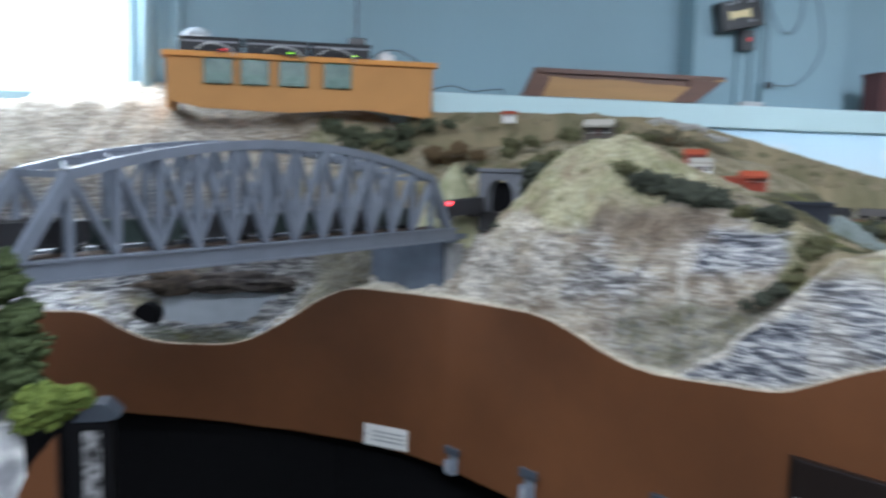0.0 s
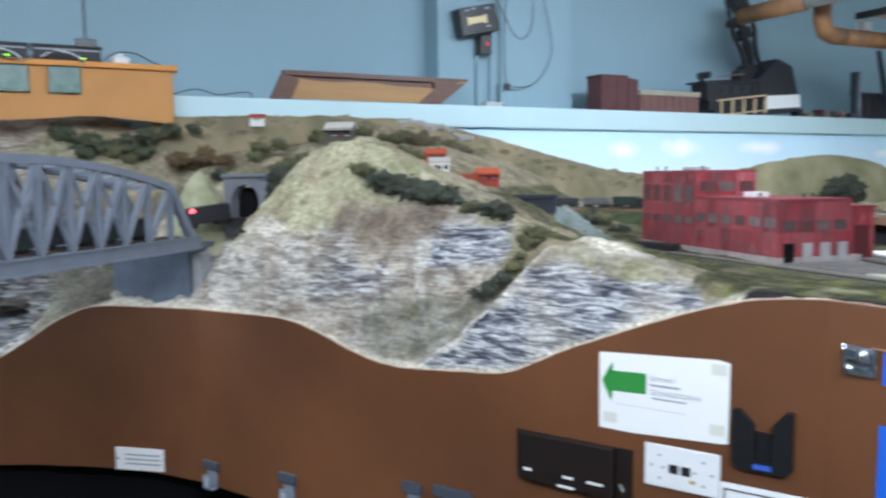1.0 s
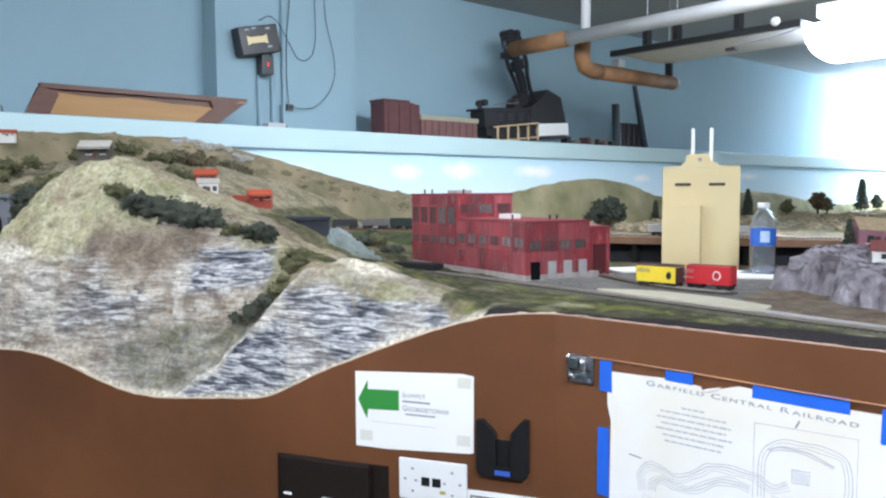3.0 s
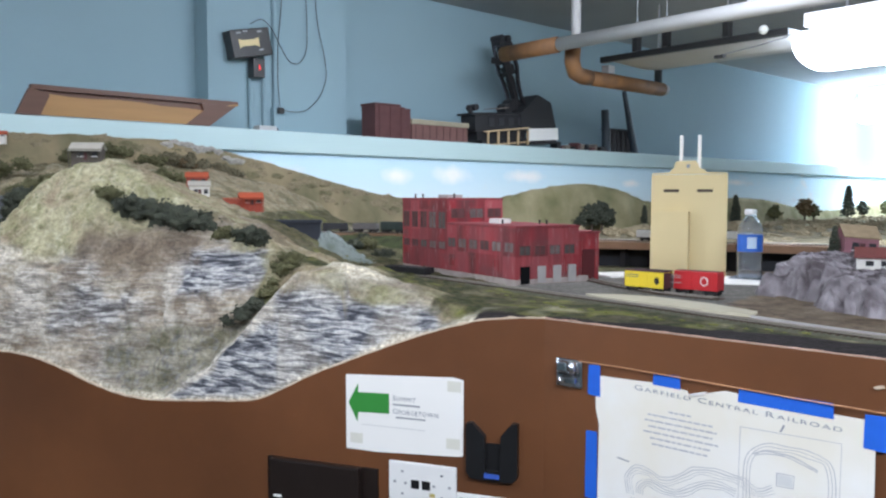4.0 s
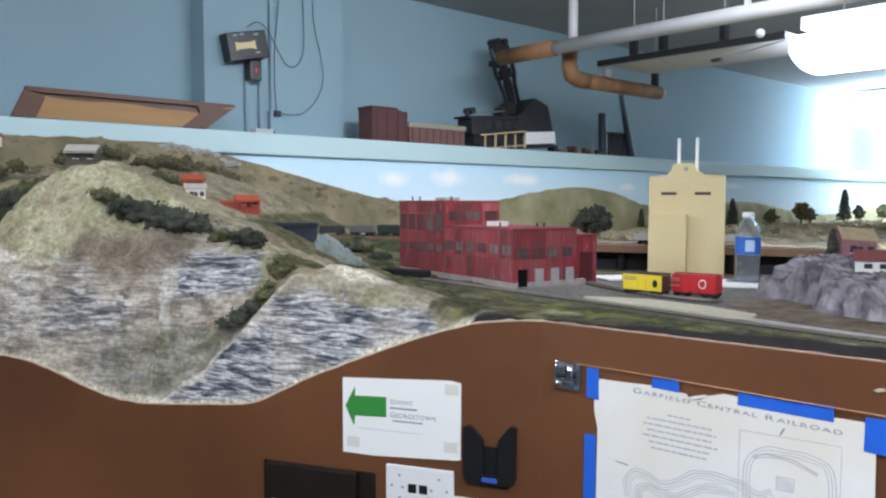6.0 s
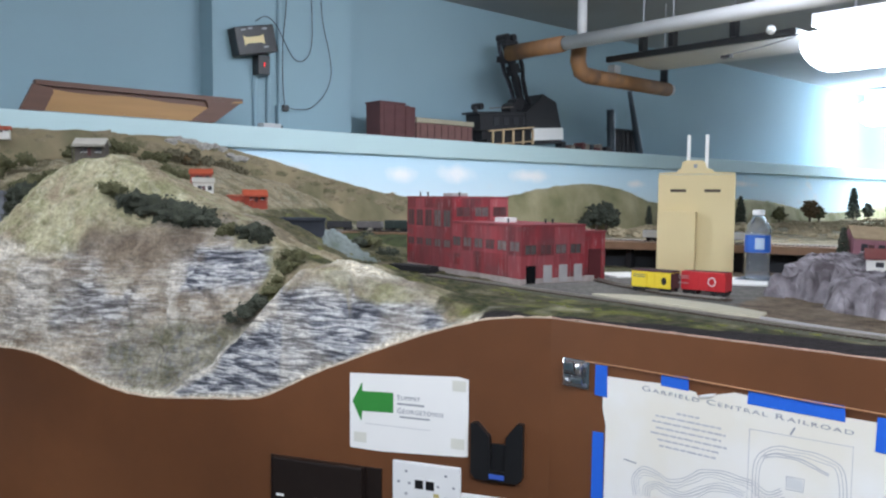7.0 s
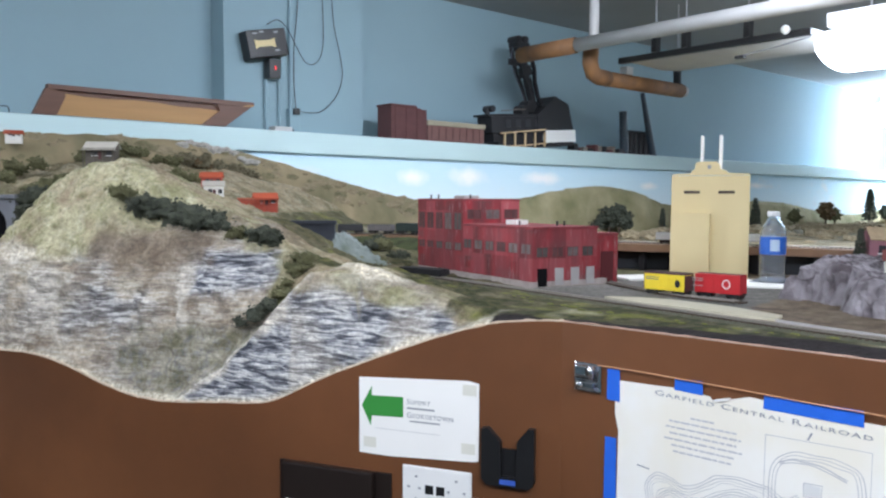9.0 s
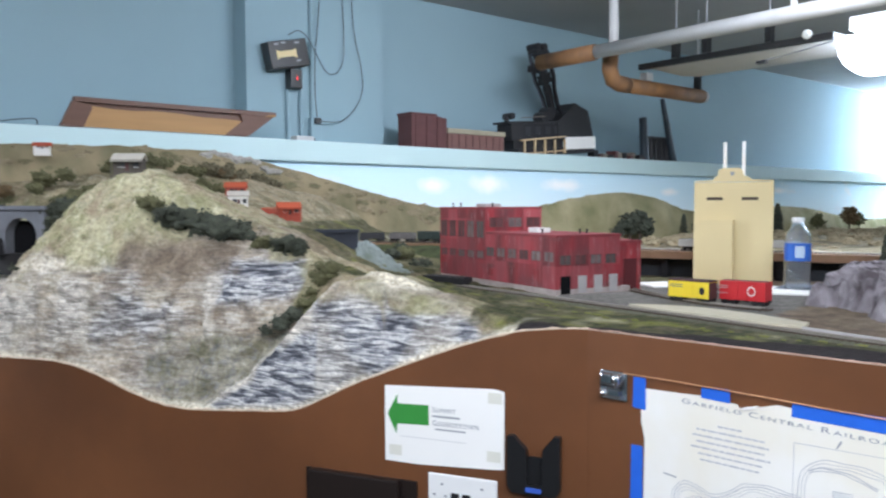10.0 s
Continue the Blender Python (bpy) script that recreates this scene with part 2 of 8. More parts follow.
H_S = [-0.30, -0.10, 0.10, 0.25, 0.40, 0.55, 0.70, 0.78, 0.86, 0.94, 1.00, 1.15, 1.30, 1.45]
H_NEAR = {
    0.02: [1.125, 1.14, 1.16, 1.18, 1.18, 1.12, 1.10, 1.095, 1.095, 1.16, 1.222, 1.245, 1.268, YARD],
    0.05: [1.15, 1.16, 1.30, 1.34, 1.31, 1.25, 1.18, 1.13, 1.12, 1.285, 1.318, 1.302, 1.281, YARD],
    0.10: [1.20, 1.20, 1.365, 1.45, 1.44, 1.40, 1.34, 1.29, 1.23, 1.322, 1.342, 1.312, 1.281, YARD],
    0.20: [1.30, 1.31, 1.44, 1.54, 1.54, 1.48, 1.42, 1.385, 1.33, 1.325, 1.335, 1.30, 1.279, YARD],
}
H_FAR = {
    0.30: [1.40, 1.40, 1.50, 1.555, 1.53, 1.46, 1.385, 1.35, 1.32, 1.315, 1.315, 1.29, 1.279, YARD],
    0.45: [1.52, 1.52, 1.54, 1.53, 1.48, 1.42, 1.345, 1.32, 1.30, 1.295, 1.29, 1.280, 1.279, YARD],
    0.65: [1.57, 1.565, 1.54, 1.50, 1.455, 1.40, 1.325, 1.30, 1.29, 1.282, 1.280, 1.279, 1.279, YARD],
    1.00: [1.60, 1.585, 1.52, 1.44, 1.35, 1.325, 1.31, 1.30, 1.29, 1.282, 1.279, 1.279, 1.279, YARD],
    1.60: [1.62, 1.60, 1.50, 1.38, 1.32, 1.31, 1.30, 1.30, 1.29, 1.282, 1.279, 1.279, 1.279, YARD],
}
H_ROWS = {**H_NEAR, **H_FAR}


def height(s, d):
    """The scenery's height at a run s and a depth d."""
    top = front(s)[2]
    if s > 1.45:
        z = YARD
    elif s >= -0.30:
        ds = [0.0] + list(H_ROWS)
        zs = [top] + [smooth_at(s, H_S, H_ROWS[k]) for k in H_ROWS]
        z = float(np.interp(d, ds, zs))
        if 0.80 < s < 1.25 and d < 0.25:
            z += 0.008 * math.exp(-((s - 1.02) / 0.085) ** 2 - ((d - 0.08) / 0.045) ** 2)
        if 0.62 < s < 1.06 and d < 0.10:
            # the front rock's sharp left shoulder, with the gully behind it
            crest = 1.085 + max(0.0, min(s, 0.962) - 0.715) * 1.0
            z = max(z, min(crest, top + (crest - top) * d / 0.028) - max(0.0, d - 0.058) * 4.0)
    else:
        # the valley under the bridge, with the hill behind it
        high = min(1.0, max(0.0, (-0.80 - s) / 0.12))
        valley = [top, top + 0.01, top + 0.05, 1.42 + 0.03 * high, 1.62 + 0.04 * high, 1.68 + 0.057 * high - 0.075 * min(1.0, max(0.0, (-1.20 - s) / 0.16))]
        z1 = float(np.interp(d, [0, 0.05, 0.14, 0.26, 0.36, 0.5], valley))
        ds = [0.0] + list(H_ROWS)
        z2 = float(np.interp(d, ds, [top] + [H_ROWS[k][0] for k in H_ROWS]))
        f = min(1.0, (-0.30 - s) / 0.2)
        z = z1 * f + z2 * (1 - f)
    return z


def mound(x, y):
    """The grey rock bluff's height over the yard."""
    f = 1 - ((x - 1.86) / 0.47) ** 2 - ((y - 0.45) / 0.44) ** 2 + 0.25 * noise.fractal(Vector((x * 6, y * 6, 0)), 0.9, 2.0, 4)
    f = min(max(f / 0.24, 0.0), 1.0)
    k = min(max((y - 0.645) / 0.07, 0.0), 1.0)
    return (0.056 + 0.014 * k * k * (3 - 2 * k)) * f * f * (3 - 2 * f)


# ---- scenery ----
def ripple(x, y, z):
    """Wavy layers in the cast rock, from 0 in a recess to 1 on a ridge."""
    u = x * FD.x + y * FD.y
    bend = noise.fractal(Vector((u * 9, z * 9, 4)), 0.9, 2.0, 3)
    v = noise.noise(Vector((u * 11, y * 3, z * 88 + bend * 1.2))) + 0.55 * noise.noise(Vector((u * 24, 9, z * 135 + bend * 2)))
    return min(max(0.5 + 0.8 * v, 0.0), 1.0)


def knoll_edge(z):
    """The run at which the front knoll's left edge stands at a height z."""
    return 0.70 + 1.075 * (z - 1.10) + 0.010 * noise.noise(Vector((z * 26, 3, 1))) + 0.006 * noise.noise(Vector((z * 70, 8, 1)))


def carve(s, d, z):
    """How far the cliff stands out of its mean face: the knoll, the gully beside it, a pale rib and upright flutes."""
    if not 0.05 < s < 1.3 or d > 0.2:
        return 0.0
    fade = min(1.0, max(0.0, (0.2 - d) / 0.08))
    k = s - knoll_edge(z)
    out = 0.0
    if s < 1.05 and z < 1.34:
        out += 0.014 * min(1.0, max(0.0, k / 0.010)) * min(1.0, max(0.0, (1.05 - s) / 0.1))
        out -= 0.022 * math.exp(-((k + 0.030) / 0.024) ** 2)
    if k < 0:
        out += 0.013 * math.exp(-((s - 0.640 + (z - 1.28) * 0.12) / 0.014) ** 2) * min(1.0, max(0.0, (1.37 - z) / 0.03)) * min(1.0, max(0.0, (z - 1.19) / 0.03))
        out += 0.010 * noise.noise(Vector((s * 15, z * 4, 2))) + 0.007 * noise.noise(Vector((s * 34, z * 9, 5)))
    return out * fade


def scenery():
    rows_s = [-1.75 + 0.013 * i for i in range(111)] + [-0.307 + 0.0062 * i for i in range(275)] + [1.398 + 0.012 * i for i in range(42)] + [1.902 + 0.016 * i for i in range(44)] + [2.62 + 0.05 * i for i in range(12)]
    cols = [0.00122 * i for i in range(50)] + [0.062 + 0.0045 * i for i in range(24)] + [0.17 + 0.009 * i for i in range(38)] + [0.512 + 0.012 * i for i in range(44)] + [1.04 + 0.06 * i for i in range(20)] + [2.3 + 0.5 * i for i in range(14)]
    verts, faces, rock = [], [], []
    for s in rows_s:
        fx, fy, top, _ = front(s)
        bx, by = back(s)
        run = math.hypot(bx - fx, by - fy)
        for j, d in enumerate(cols):
            f = min(d / run, 1.0) if j < len(cols) - 1 else 1.0
            x, y = fx + (bx - fx) * f, fy + (by - fy) * f
            z = height(s, min(d, run))
            wild = 1.0 if s < 1.0 else max(0.0, 1 - (s - 1.0) / 0.4)
            if s > 1.40 and d < 0.06:
                z = top + (z - top) * d / 0.06
            edge = min(1.0, d / 0.04)
            q = Vector((x, y, z))
            n1 = noise.fractal(q * 7, 0.9, 2.0, 5)
            n2 = noise.fractal(q * 28 + Vector((3, 1, 7)), 0.8, 2.0, 4)
            calm = 1.0 - 0.6 * min(1.0, max(0.0, (s - 0.70) / 0.06)) * min(1.0, max(0.0, (1.25 - s) / 0.06)) * min(1.0, max(0.0, (0.11 - d) / 0.04))
            n2 *= calm
            z += edge * wild * (0.014 * n1 * calm + 0.007 * n2)
            bed = ripple(x, y, z)
            face = 1.0 if d < 0.16 else max(0.0, 1 - (d - 0.16) / 0.1)
            push = edge * wild * (0.007 * (bed - 0.5) * face + 0.008 * n2) + edge * carve(s, d, z)
            x -= FN.x * push
            y -= FN.y * push
            verts.append((x, y, z))
    w = len(cols)
    for i in range(len(rows_s) - 1):
        for j in range(w - 1):
            a = i * w + j
            faces.append((a, a + w, a + w + 1, a + 1))
    me = bpy.data.meshes.new("ground")
    me.from_pydata(verts, [], faces)
    for p in me.polygons:
        p.use_smooth = True
    me.update()
    return me, rows_s, cols


def ground_material():
    m = bpy.data.materials.new("model_scenery")
    m.use_nodes = True
    nt = m.node_tree
    nd, ln = nt.nodes, nt.links
    b = nd["Principled BSDF"]
    b.inputs["Roughness"].default_value, b.inputs["Specular IOR Level"].default_value = 0.95, 0.12
    geo = nd.new("ShaderNodeNewGeometry")
    sep = nd.new("ShaderNodeSeparateXYZ")
    ln.new(geo.outputs["Normal"], sep.inputs[0])
    zone = nd.new("ShaderNodeAttribute")
    zone.attribute_name = "zone"
    zs = nd.new("ShaderNodeSeparateColor")
    ln.new(zone.outputs["Color"], zs.inputs[0])
    plotn = nd.new("ShaderNodeAttribute")
    plotn.attribute_name = "plot"
    ps = nd.new("ShaderNodeSeparateColor")
    ln.new(plotn.outputs["Color"], ps.inputs[0])

    def noise_node(scale, detail=6.0, stretch=(1, 1, 1), dist=0.0):
        mp = nd.new("ShaderNodeMapping")
        mp.inputs["Scale"].default_value = stretch
        ln.new(geo.outputs["Position"], mp.inputs[0])
        n = nd.new("ShaderNodeTexNoise")
        n.inputs["Scale"].default_value, n.inputs["Detail"].default_value, n.inputs["Distortion"].default_value = scale, detail, dist
        ln.new(mp.outputs[0], n.inputs["Vector"])
        return n.outputs[0]

    def rng(src, a, b2, c=0.0, d=1.0):
        r = nd.new("ShaderNodeMapRange")
        for k, v in zip((1, 2, 3, 4), (a, b2, c, d)):
            r.inputs[k].default_value = v
        ln.new(src, r.inputs[0])
        return r.outputs[0]

    def mix(fac, a, b2, mode="MIX"):
        n = nd.new("ShaderNodeMix")
        n.data_type, n.blend_type = "RGBA", mode
        for sock, v in ((n.inputs[0], fac), (n.inputs[6], a), (n.inputs[7], b2)):
            if isinstance(v, tuple):
                sock.default_value = (*v, 1)
            elif isinstance(v, float):
                sock.default_value = v
            else:
                ln.new(v, sock)
        return n.outputs[2]

    extra = nd.new("ShaderNodeAttribute")
    extra.attribute_name = "extra"
    es = nd.new("ShaderNodeSeparateColor")
    ln.new(extra.outputs["Color"], es.inputs[0])
    strata = noise_node(10, 2.2, (2.3, 2.3, 14.0), 0.55)
    broad = noise_node(10, 2.0, (0.8, 0.8, 4.0), 0.4)
    add = nd.new("ShaderNodeMath")
    add.operation = "MULTIPLY_ADD"
    ln.new(broad, add.inputs[0])
    add.inputs[1].default_value = 0.22
    ln.new(rng(strata, 0.0, 1.0, 0.0, 0.78), add.inputs[2])
    bands = add.outputs[0]
    blot = noise_node(9, 5.0)
    fine = noise_node(120, 5.0)
    speck = noise_node(420, 3.0)
    rockc = mix(rng(bands, 0.40, 0.49), (0.060, 0.064, 0.076), (0.225, 0.23, 0.25))
    rockc = mix(rng(bands, 0.50, 0.59), rockc, (0.54, 0.535, 0.52))
    rockc = mix(rng(blot, 0.54, 0.75, 0.0, 0.5), rockc, (0.44, 0.40, 0.34))
    rockt = mix(rng(noise_node(9, 6.0, (1, 1, 1.4), 0.8), 0.36, 0.62), (0.20, 0.155, 0.11), (0.43, 0.365, 0.28))
    rockt = mix(rng(noise_node(5, 5.0, (1, 1, 1), 0.5), 0.50, 0.64, 0.0, 0.7), rockt, (0.48, 0.43, 0.33))
    rockt = mix(rng(bands, 0.46, 0.60, 0.0, 0.45), rockt, (0.55, 0.52, 0.46))
    rockt = mix(rng(bands, 0.45, 0.36, 0.0, 0.45), rockt, (0.13, 0.12, 0.12))
    rockt = mix(rng(noise_node(20, 5.0, (1, 1, 2.0), 0.8), 0.54, 0.70, 0.0, 0.45), rockt, (0.13, 0.115, 0.115))
    rockc = mix(zs.outputs[2], rockt, rockc)
    turf = mix(rng(noise_node(9, 6.0), 0.38, 0.66), (0.405, 0.368, 0.238), (0.218, 0.215, 0.112))
    turf = mix(rng(noise_node(40, 6.0, (1, 1, 1), 0.6), 0.50, 0.68, 0.0, 0.55), turf, (0.53, 0.49, 0.37))
    turf = mix(rng(noise_node(8, 5.0, (1, 1, 1), 0.6), 0.44, 0.60, 0.0, 0.80), turf, (0.26, 0.20, 0.14))
    turf = mix(rng(noise_node(55, 6.0), 0.51, 0.66, 0.0, 0.5), turf, (0.13, 0.135, 0.06))
    wild = mix(rng(noise_node(11, 6.0), 0.38, 0.62), (0.33, 0.27, 0.18), (0.165, 0.145, 0.085))
    wild = mix(rng(noise_node(40, 6.0), 0.50, 0.68, 0.0, 0.6), wild, (0.40, 0.36, 0.27))
    turf = mix(es.outputs[1], turf, wild)
    col = mix(zs.outputs[0], turf, rockc)
    earthc = mix(rng(noise_node(22, 6.0), 0.35, 0.65), (0.115, 0.085, 0.060), (0.205, 0.160, 0.115))
    earthc = mix(rng(noise_node(7, 5.0, (1, 1, 1), 0.5), 0.52, 0.68, 0.0, 0.5), earthc, (0.27, 0.225, 0.175))
    col = mix(zs.outputs[1], col, earthc)
    green = mix(rng(noise_node(45, 5.0), 0.45, 0.65), (0.045, 0.050, 0.024), (0.095, 0.09, 0.042))
    green = mix(rng(noise_node(24, 5.0, (0.5, 0.5, 1), 0.4), 0.54, 0.68, 0.0, 0.75), green, (0.20, 0.20, 0.055))
    green = mix(rng(noise_node(26, 5.0, (1, 1, 1), 0.5), 0.50, 0.68, 0.0, 0.55), green, (0.14, 0.12, 0.085))
    mossc = mix(rng(noise_node(30, 6.0, (1, 1, 1), 0.5), 0.36, 0.62), (0.145, 0.138, 0.085), (0.33, 0.305, 0.24))
    mossc = mix(rng(noise_node(70, 5.0), 0.50, 0.64, 0.0, 0.7), mossc, (0.20, 0.20, 0.20))
    tint = nd.new("ShaderNodeAttribute")
    tint.attribute_name = "tint"
    ts = nd.new("ShaderNodeSeparateColor")
    ln.new(tint.outputs["Color"], ts.inputs[0])
    col = mix(ts.outputs[0], col, mossc)
    col = mix(ts.outputs[1], col, mix(rng(bands, 0.40, 0.60), (0.38, 0.345, 0.30), (0.65, 0.60, 0.51)))
    col = mix(ps.outputs[0], col, green)
    # near-black of the ballast, also the shade painted on rock behind the bridge
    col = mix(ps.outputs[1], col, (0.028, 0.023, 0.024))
    col = mix(ps.outputs[2], col, mix(rng(blot, 0.3, 0.7), (0.125, 0.12, 0.108), (0.185, 0.175, 0.158)))
    col = mix(es.outputs[0], col, mix(rng(fine, 0.35, 0.65), (0.50, 0.44, 0.33), (0.74, 0.69, 0.56)))
    col = mix(1.0, col, mix(rng(fine, 0.3, 0.7), (0.76, 0.76, 0.76), (1.22, 1.22, 1.22)), "MULTIPLY")
    col = mix(1.0, col, mix(rng(noise_node(48, 5.0, (1, 1, 1.5), 0.7), 0.34, 0.66), (0.86, 0.86, 0.86), (1.12, 1.12, 1.12)), "MULTIPLY")
    col = mix(1.0, col, mix(rng(speck, 0.3, 0.7), (0.85, 0.85, 0.85), (1.15, 1.15, 1.15)), "MULTIPLY")
    ln.new(col, b.inputs["Base Color"])
    bn = nd.new("ShaderNodeBump")
    bn.inputs["Strength"].default_value, bn.inputs["Distance"].default_value = 0.8, 0.010
    ln.new(bands, bn.inputs["Height"])
    both = nd.new("ShaderNodeMath")
    both.operation = "MULTIPLY"
    ln.new(zs.outputs[0], both.inputs[0])
    ln.new(zs.outputs[2], both.inputs[1])
    ln.new(rng(both.outputs[0], 0.0, 1.0, 0.15, 0.85), bn.inputs["Strength"])
    lump = nd.new("ShaderNodeBump")
    lump.inputs["Strength"].default_value, lump.inputs["Distance"].default_value = 0.45, 0.009
    ln.new(noise_node(45, 6.0), lump.inputs["Height"])
    ln.new(lump.outputs[0], bn.inputs["Normal"])
    b2 = nd.new("ShaderNodeBump")
    b2.inputs["Strength"].default_value, b2.inputs["Distance"].default_value = 0.8, 0.002
    ln.new(fine, b2.inputs["Height"])
    ln.new(bn.outputs[0], b2.inputs["Normal"])
    ln.new(b2.outputs[0], b.inputs["Normal"])
    return m


def zone_of(s, d, p):
    """How far a spot is bare rock, bare earth and layered rock; then grass, dark ballast with shade painted behind the
    bridge, and paving.
    """
    x, y, z = p
    wob = noise.fractal(Vector((x * 11, y * 11, z * 11)), 0.9, 2.0, 4)
    cl = lambda v: min(max(v, 0.0), 1.0)  # noqa: E731
    rock = earth = lay = grass = dark = pave = cream = wildness = moss = pale = 0.0
    if s < -0.25:
        rock, lay = cl(1.2 + wob), cl(0.85 - max(0.0, z - 1.30) * 5 + wob * 0.6)
        grass = 0.8 * cl((1.0 - z) / 0.03) if d < 0.1 else 0.0
        earth = 0.45 * cl((s + 0.48) / 0.08 + wob) * cl((1.22 - z) / 0.05 + wob)
        rock *= 1 - 0.8 * cl((s + 0.50) / 0.08 + wob) * cl((1.24 - z) / 0.05 + wob)
        moss = 0.7 * cl((s + 0.50) / 0.08 + wob) * cl((1.24 - z) / 0.05 + wob)
        pale = 0.55 * cl((-0.62 - s) / 0.1 + wob) * cl((z - 1.42) / 0.05 + wob * 2)
        # paints the shade behind the bridge into the rock, between two heights
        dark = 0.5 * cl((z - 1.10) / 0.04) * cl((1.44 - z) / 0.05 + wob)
        if s > -0.60 and z > 1.34:
            rock *= cl((-0.45 - s + wob * 0.2) / 0.1)
            wildness = cl(0.9 + wob)
    elif s < 0.93 - 0.12 * (d > 0.1):
        k = s - knoll_edge(z)
        line = float(np.interp(s, [-0.3, 0.1, 0.22, 0.4, 0.5, 0.62, 0.75, 0.9], [1.30, 1.35, 1.365, 1.352, 1.395, 1.405, 1.385, 1.36]))
        rock = cl((line - z) / 0.03 + 0.5 + wob * 1.5)
        wildness = cl((d - 0.42 + wob * 0.1) / 0.12)
        if k > 0 and d < 0.1:
            rock = lay = 1.0
            pale = 0.9 * cl(1.5 - k / 0.034 + wob * 1.6)
            moss = 0.5 * cl(0.7 - k / 0.03 + wob * 2)
        else:
            left = cl(1.5 - abs(s - 0.47) / 0.13 + wob) * cl(1.4 - abs(z - 1.235) / 0.045 + wob * 1.4) * 0.75
            upper = cl((s - 0.635 + (z - 1.28) * 0.12 + wob * 0.05) / 0.02) * cl((z - 1.262 - (s - 0.66) * 0.10) / 0.02 + wob) * cl((1.375 - z) / 0.02 + wob)
            lay = max(left, upper, 0.35 * cl(0.6 + wob * 1.5))
            if s < 0.36:
                lay = 0.6 * cl(0.55 - abs(z - 1.24) * 6 + wob * 1.8)
                pale = 0.7 * cl(0.75 + wob * 1.6) * cl((1.37 - z) / 0.03)
                cream = 0.5 * cl(1.2 - abs(z - line + 0.018) / 0.016 + wob)
            earth = 0.9 * cl(1.3 - abs(z - 1.365 - wob * 0.03) / 0.05) * cl((s - 0.385 + wob * 0.08) / 0.06) * cl((0.70 - s + wob * 0.12) / 0.05)
            moss = 0.85 * cl((1.235 - z) / 0.03 + wob * 1.2) * cl((s - 0.52 + wob * 0.15) / 0.07)
            moss = max(moss, 0.8 * cl(1.2 + k / 0.055 + wob) * cl((1.30 - z) / 0.03))
            rib = abs(s - 0.640 + (z - 1.28) * 0.12)
            pale = max(pale, 0.9 * cl(1.4 - rib / 0.016 + wob) * cl((1.35 - z) / 0.03) * cl((z - 1.20) / 0.03))
            if s > 0.62 and d > 0.15:
                rock *= cl((0.20 - d + wob * 0.08) / 0.04)
                wildness = max(wildness, cl((d - 0.16 + wob * 0.05) / 0.05) * 0.8)
        if d > 0.5 and z < 1.42:
            rock, grass = 0.0, 0.8
    else:
        rock = cl((0.064 + 0.03 * wob - d) / 0.014)
        lay = 1.0
        soil = float(np.interp(s, [0.90, 0.96, 1.01, 1.06, 1.12, 1.23, 1.29], [1.298, 1.302, 1.305, 1.290, 1.280, 1.279, 1.264]))
        if d < 0.1 and s < 1.31:
            rock *= cl((soil - z) / 0.010 + 0.5 + wob * 1.6)
            pale = 0.45 * cl(0.5 + wob * 1.5)
        track = 1.216 + (y - 0.472) * 0.09
        u = x - track
        cream = cl(1.7 - abs(s - 1.035 + (d - 0.09) * 0.5) / 0.05 - abs(d - 0.090) / 0.030 + wob)
        if d < 0.1:
            pale = max(pale, 0.9 * cl(1.5 - (s - knoll_edge(z)) / 0.030 + wob * 1.6))
        wildness = 0.7 * cl((d - 0.12 + wob * 0.05) / 0.04)
        earth = 0.75 * cl(1.2 - abs(d - 0.09) / 0.05 + wob) if s < 1.26 else 0.0
        if d > 0.1 and s < 1.3:
            grass = cl((d - float(np.interp(s, [1.03, 1.12], [0.2, 0.105])) + wob * 0.05) / 0.05)
        if s > 1.22 or d > 0.3:
            edge = 1.12 - (y - 0.684) * 0.28
            dark = cl((edge - x) / 0.012 + wob) if y < 1.04 else 0.0
            grass = cl(1.1 + wob) if u < -0.030 else 0.0
            if s <= 1.26 and d < 0.2:
                pass
            elif x > 2.2:
                wildness, grass = 1.0, 0.0
            elif u >= -0.030:
                earth = 1.0
                if u < 0.0:
                    grass = cl(0.45 + wob * 1.5)
            if u > 0.012 and 0.80 + 0.1 * wob < y < 1.28 and x < 1.75:
                pave = 1.0
            if y > 1.28 and u > 0 and x < 2.1 + 0.3 * wob:
                grass, earth = cl(0.85 + wob), 0.5
            if s > 1.0:
                rock *= cl((1.31 - s) / 0.04 + wob)
            dark *= 1 - cl(rock)
            grass *= 1 - cl(rock)
    if -0.3 < s < 1.31 and d < 0.05:
        cream = max(cream, 0.85 * cl(1.3 - (z - front(s)[2]) / 0.010 + wob * 0.8))
    return (cl(rock), cl(earth), cl(lay)), (cl(grass), cl(dark), cl(pave)), 1.0, (cl(cream), cl(wildness), ripple(x, y, z)), (cl(moss), cl(pale), 0.0)


me, g_rows, g_cols = scenery()
for layer in ("zone", "plot", "extra", "tint"):
    me.color_attributes.new(layer, "FLOAT_COLOR", "POINT")
zone, plot, extra, tints = (me.color_attributes[layer] for layer in ("zone", "plot", "extra", "tint"))
k = 0
for s in g_rows:
    for d in g_cols:
        one, two, grey, more, last = zone_of(s, d, me.vertices[k].co)
        tints.data[k].color = (*last, 1)
        extra.data[k].color = (*more, 1)
        zone.data[k].color, plot.data[k].color = (*one, 1), (*two, grey)
        k += 1
me.materials.append(ground_material())
tagged(new("ground", me), "sculpted model hills with turf and layered rock cliffs", "scenery", kind="structure")


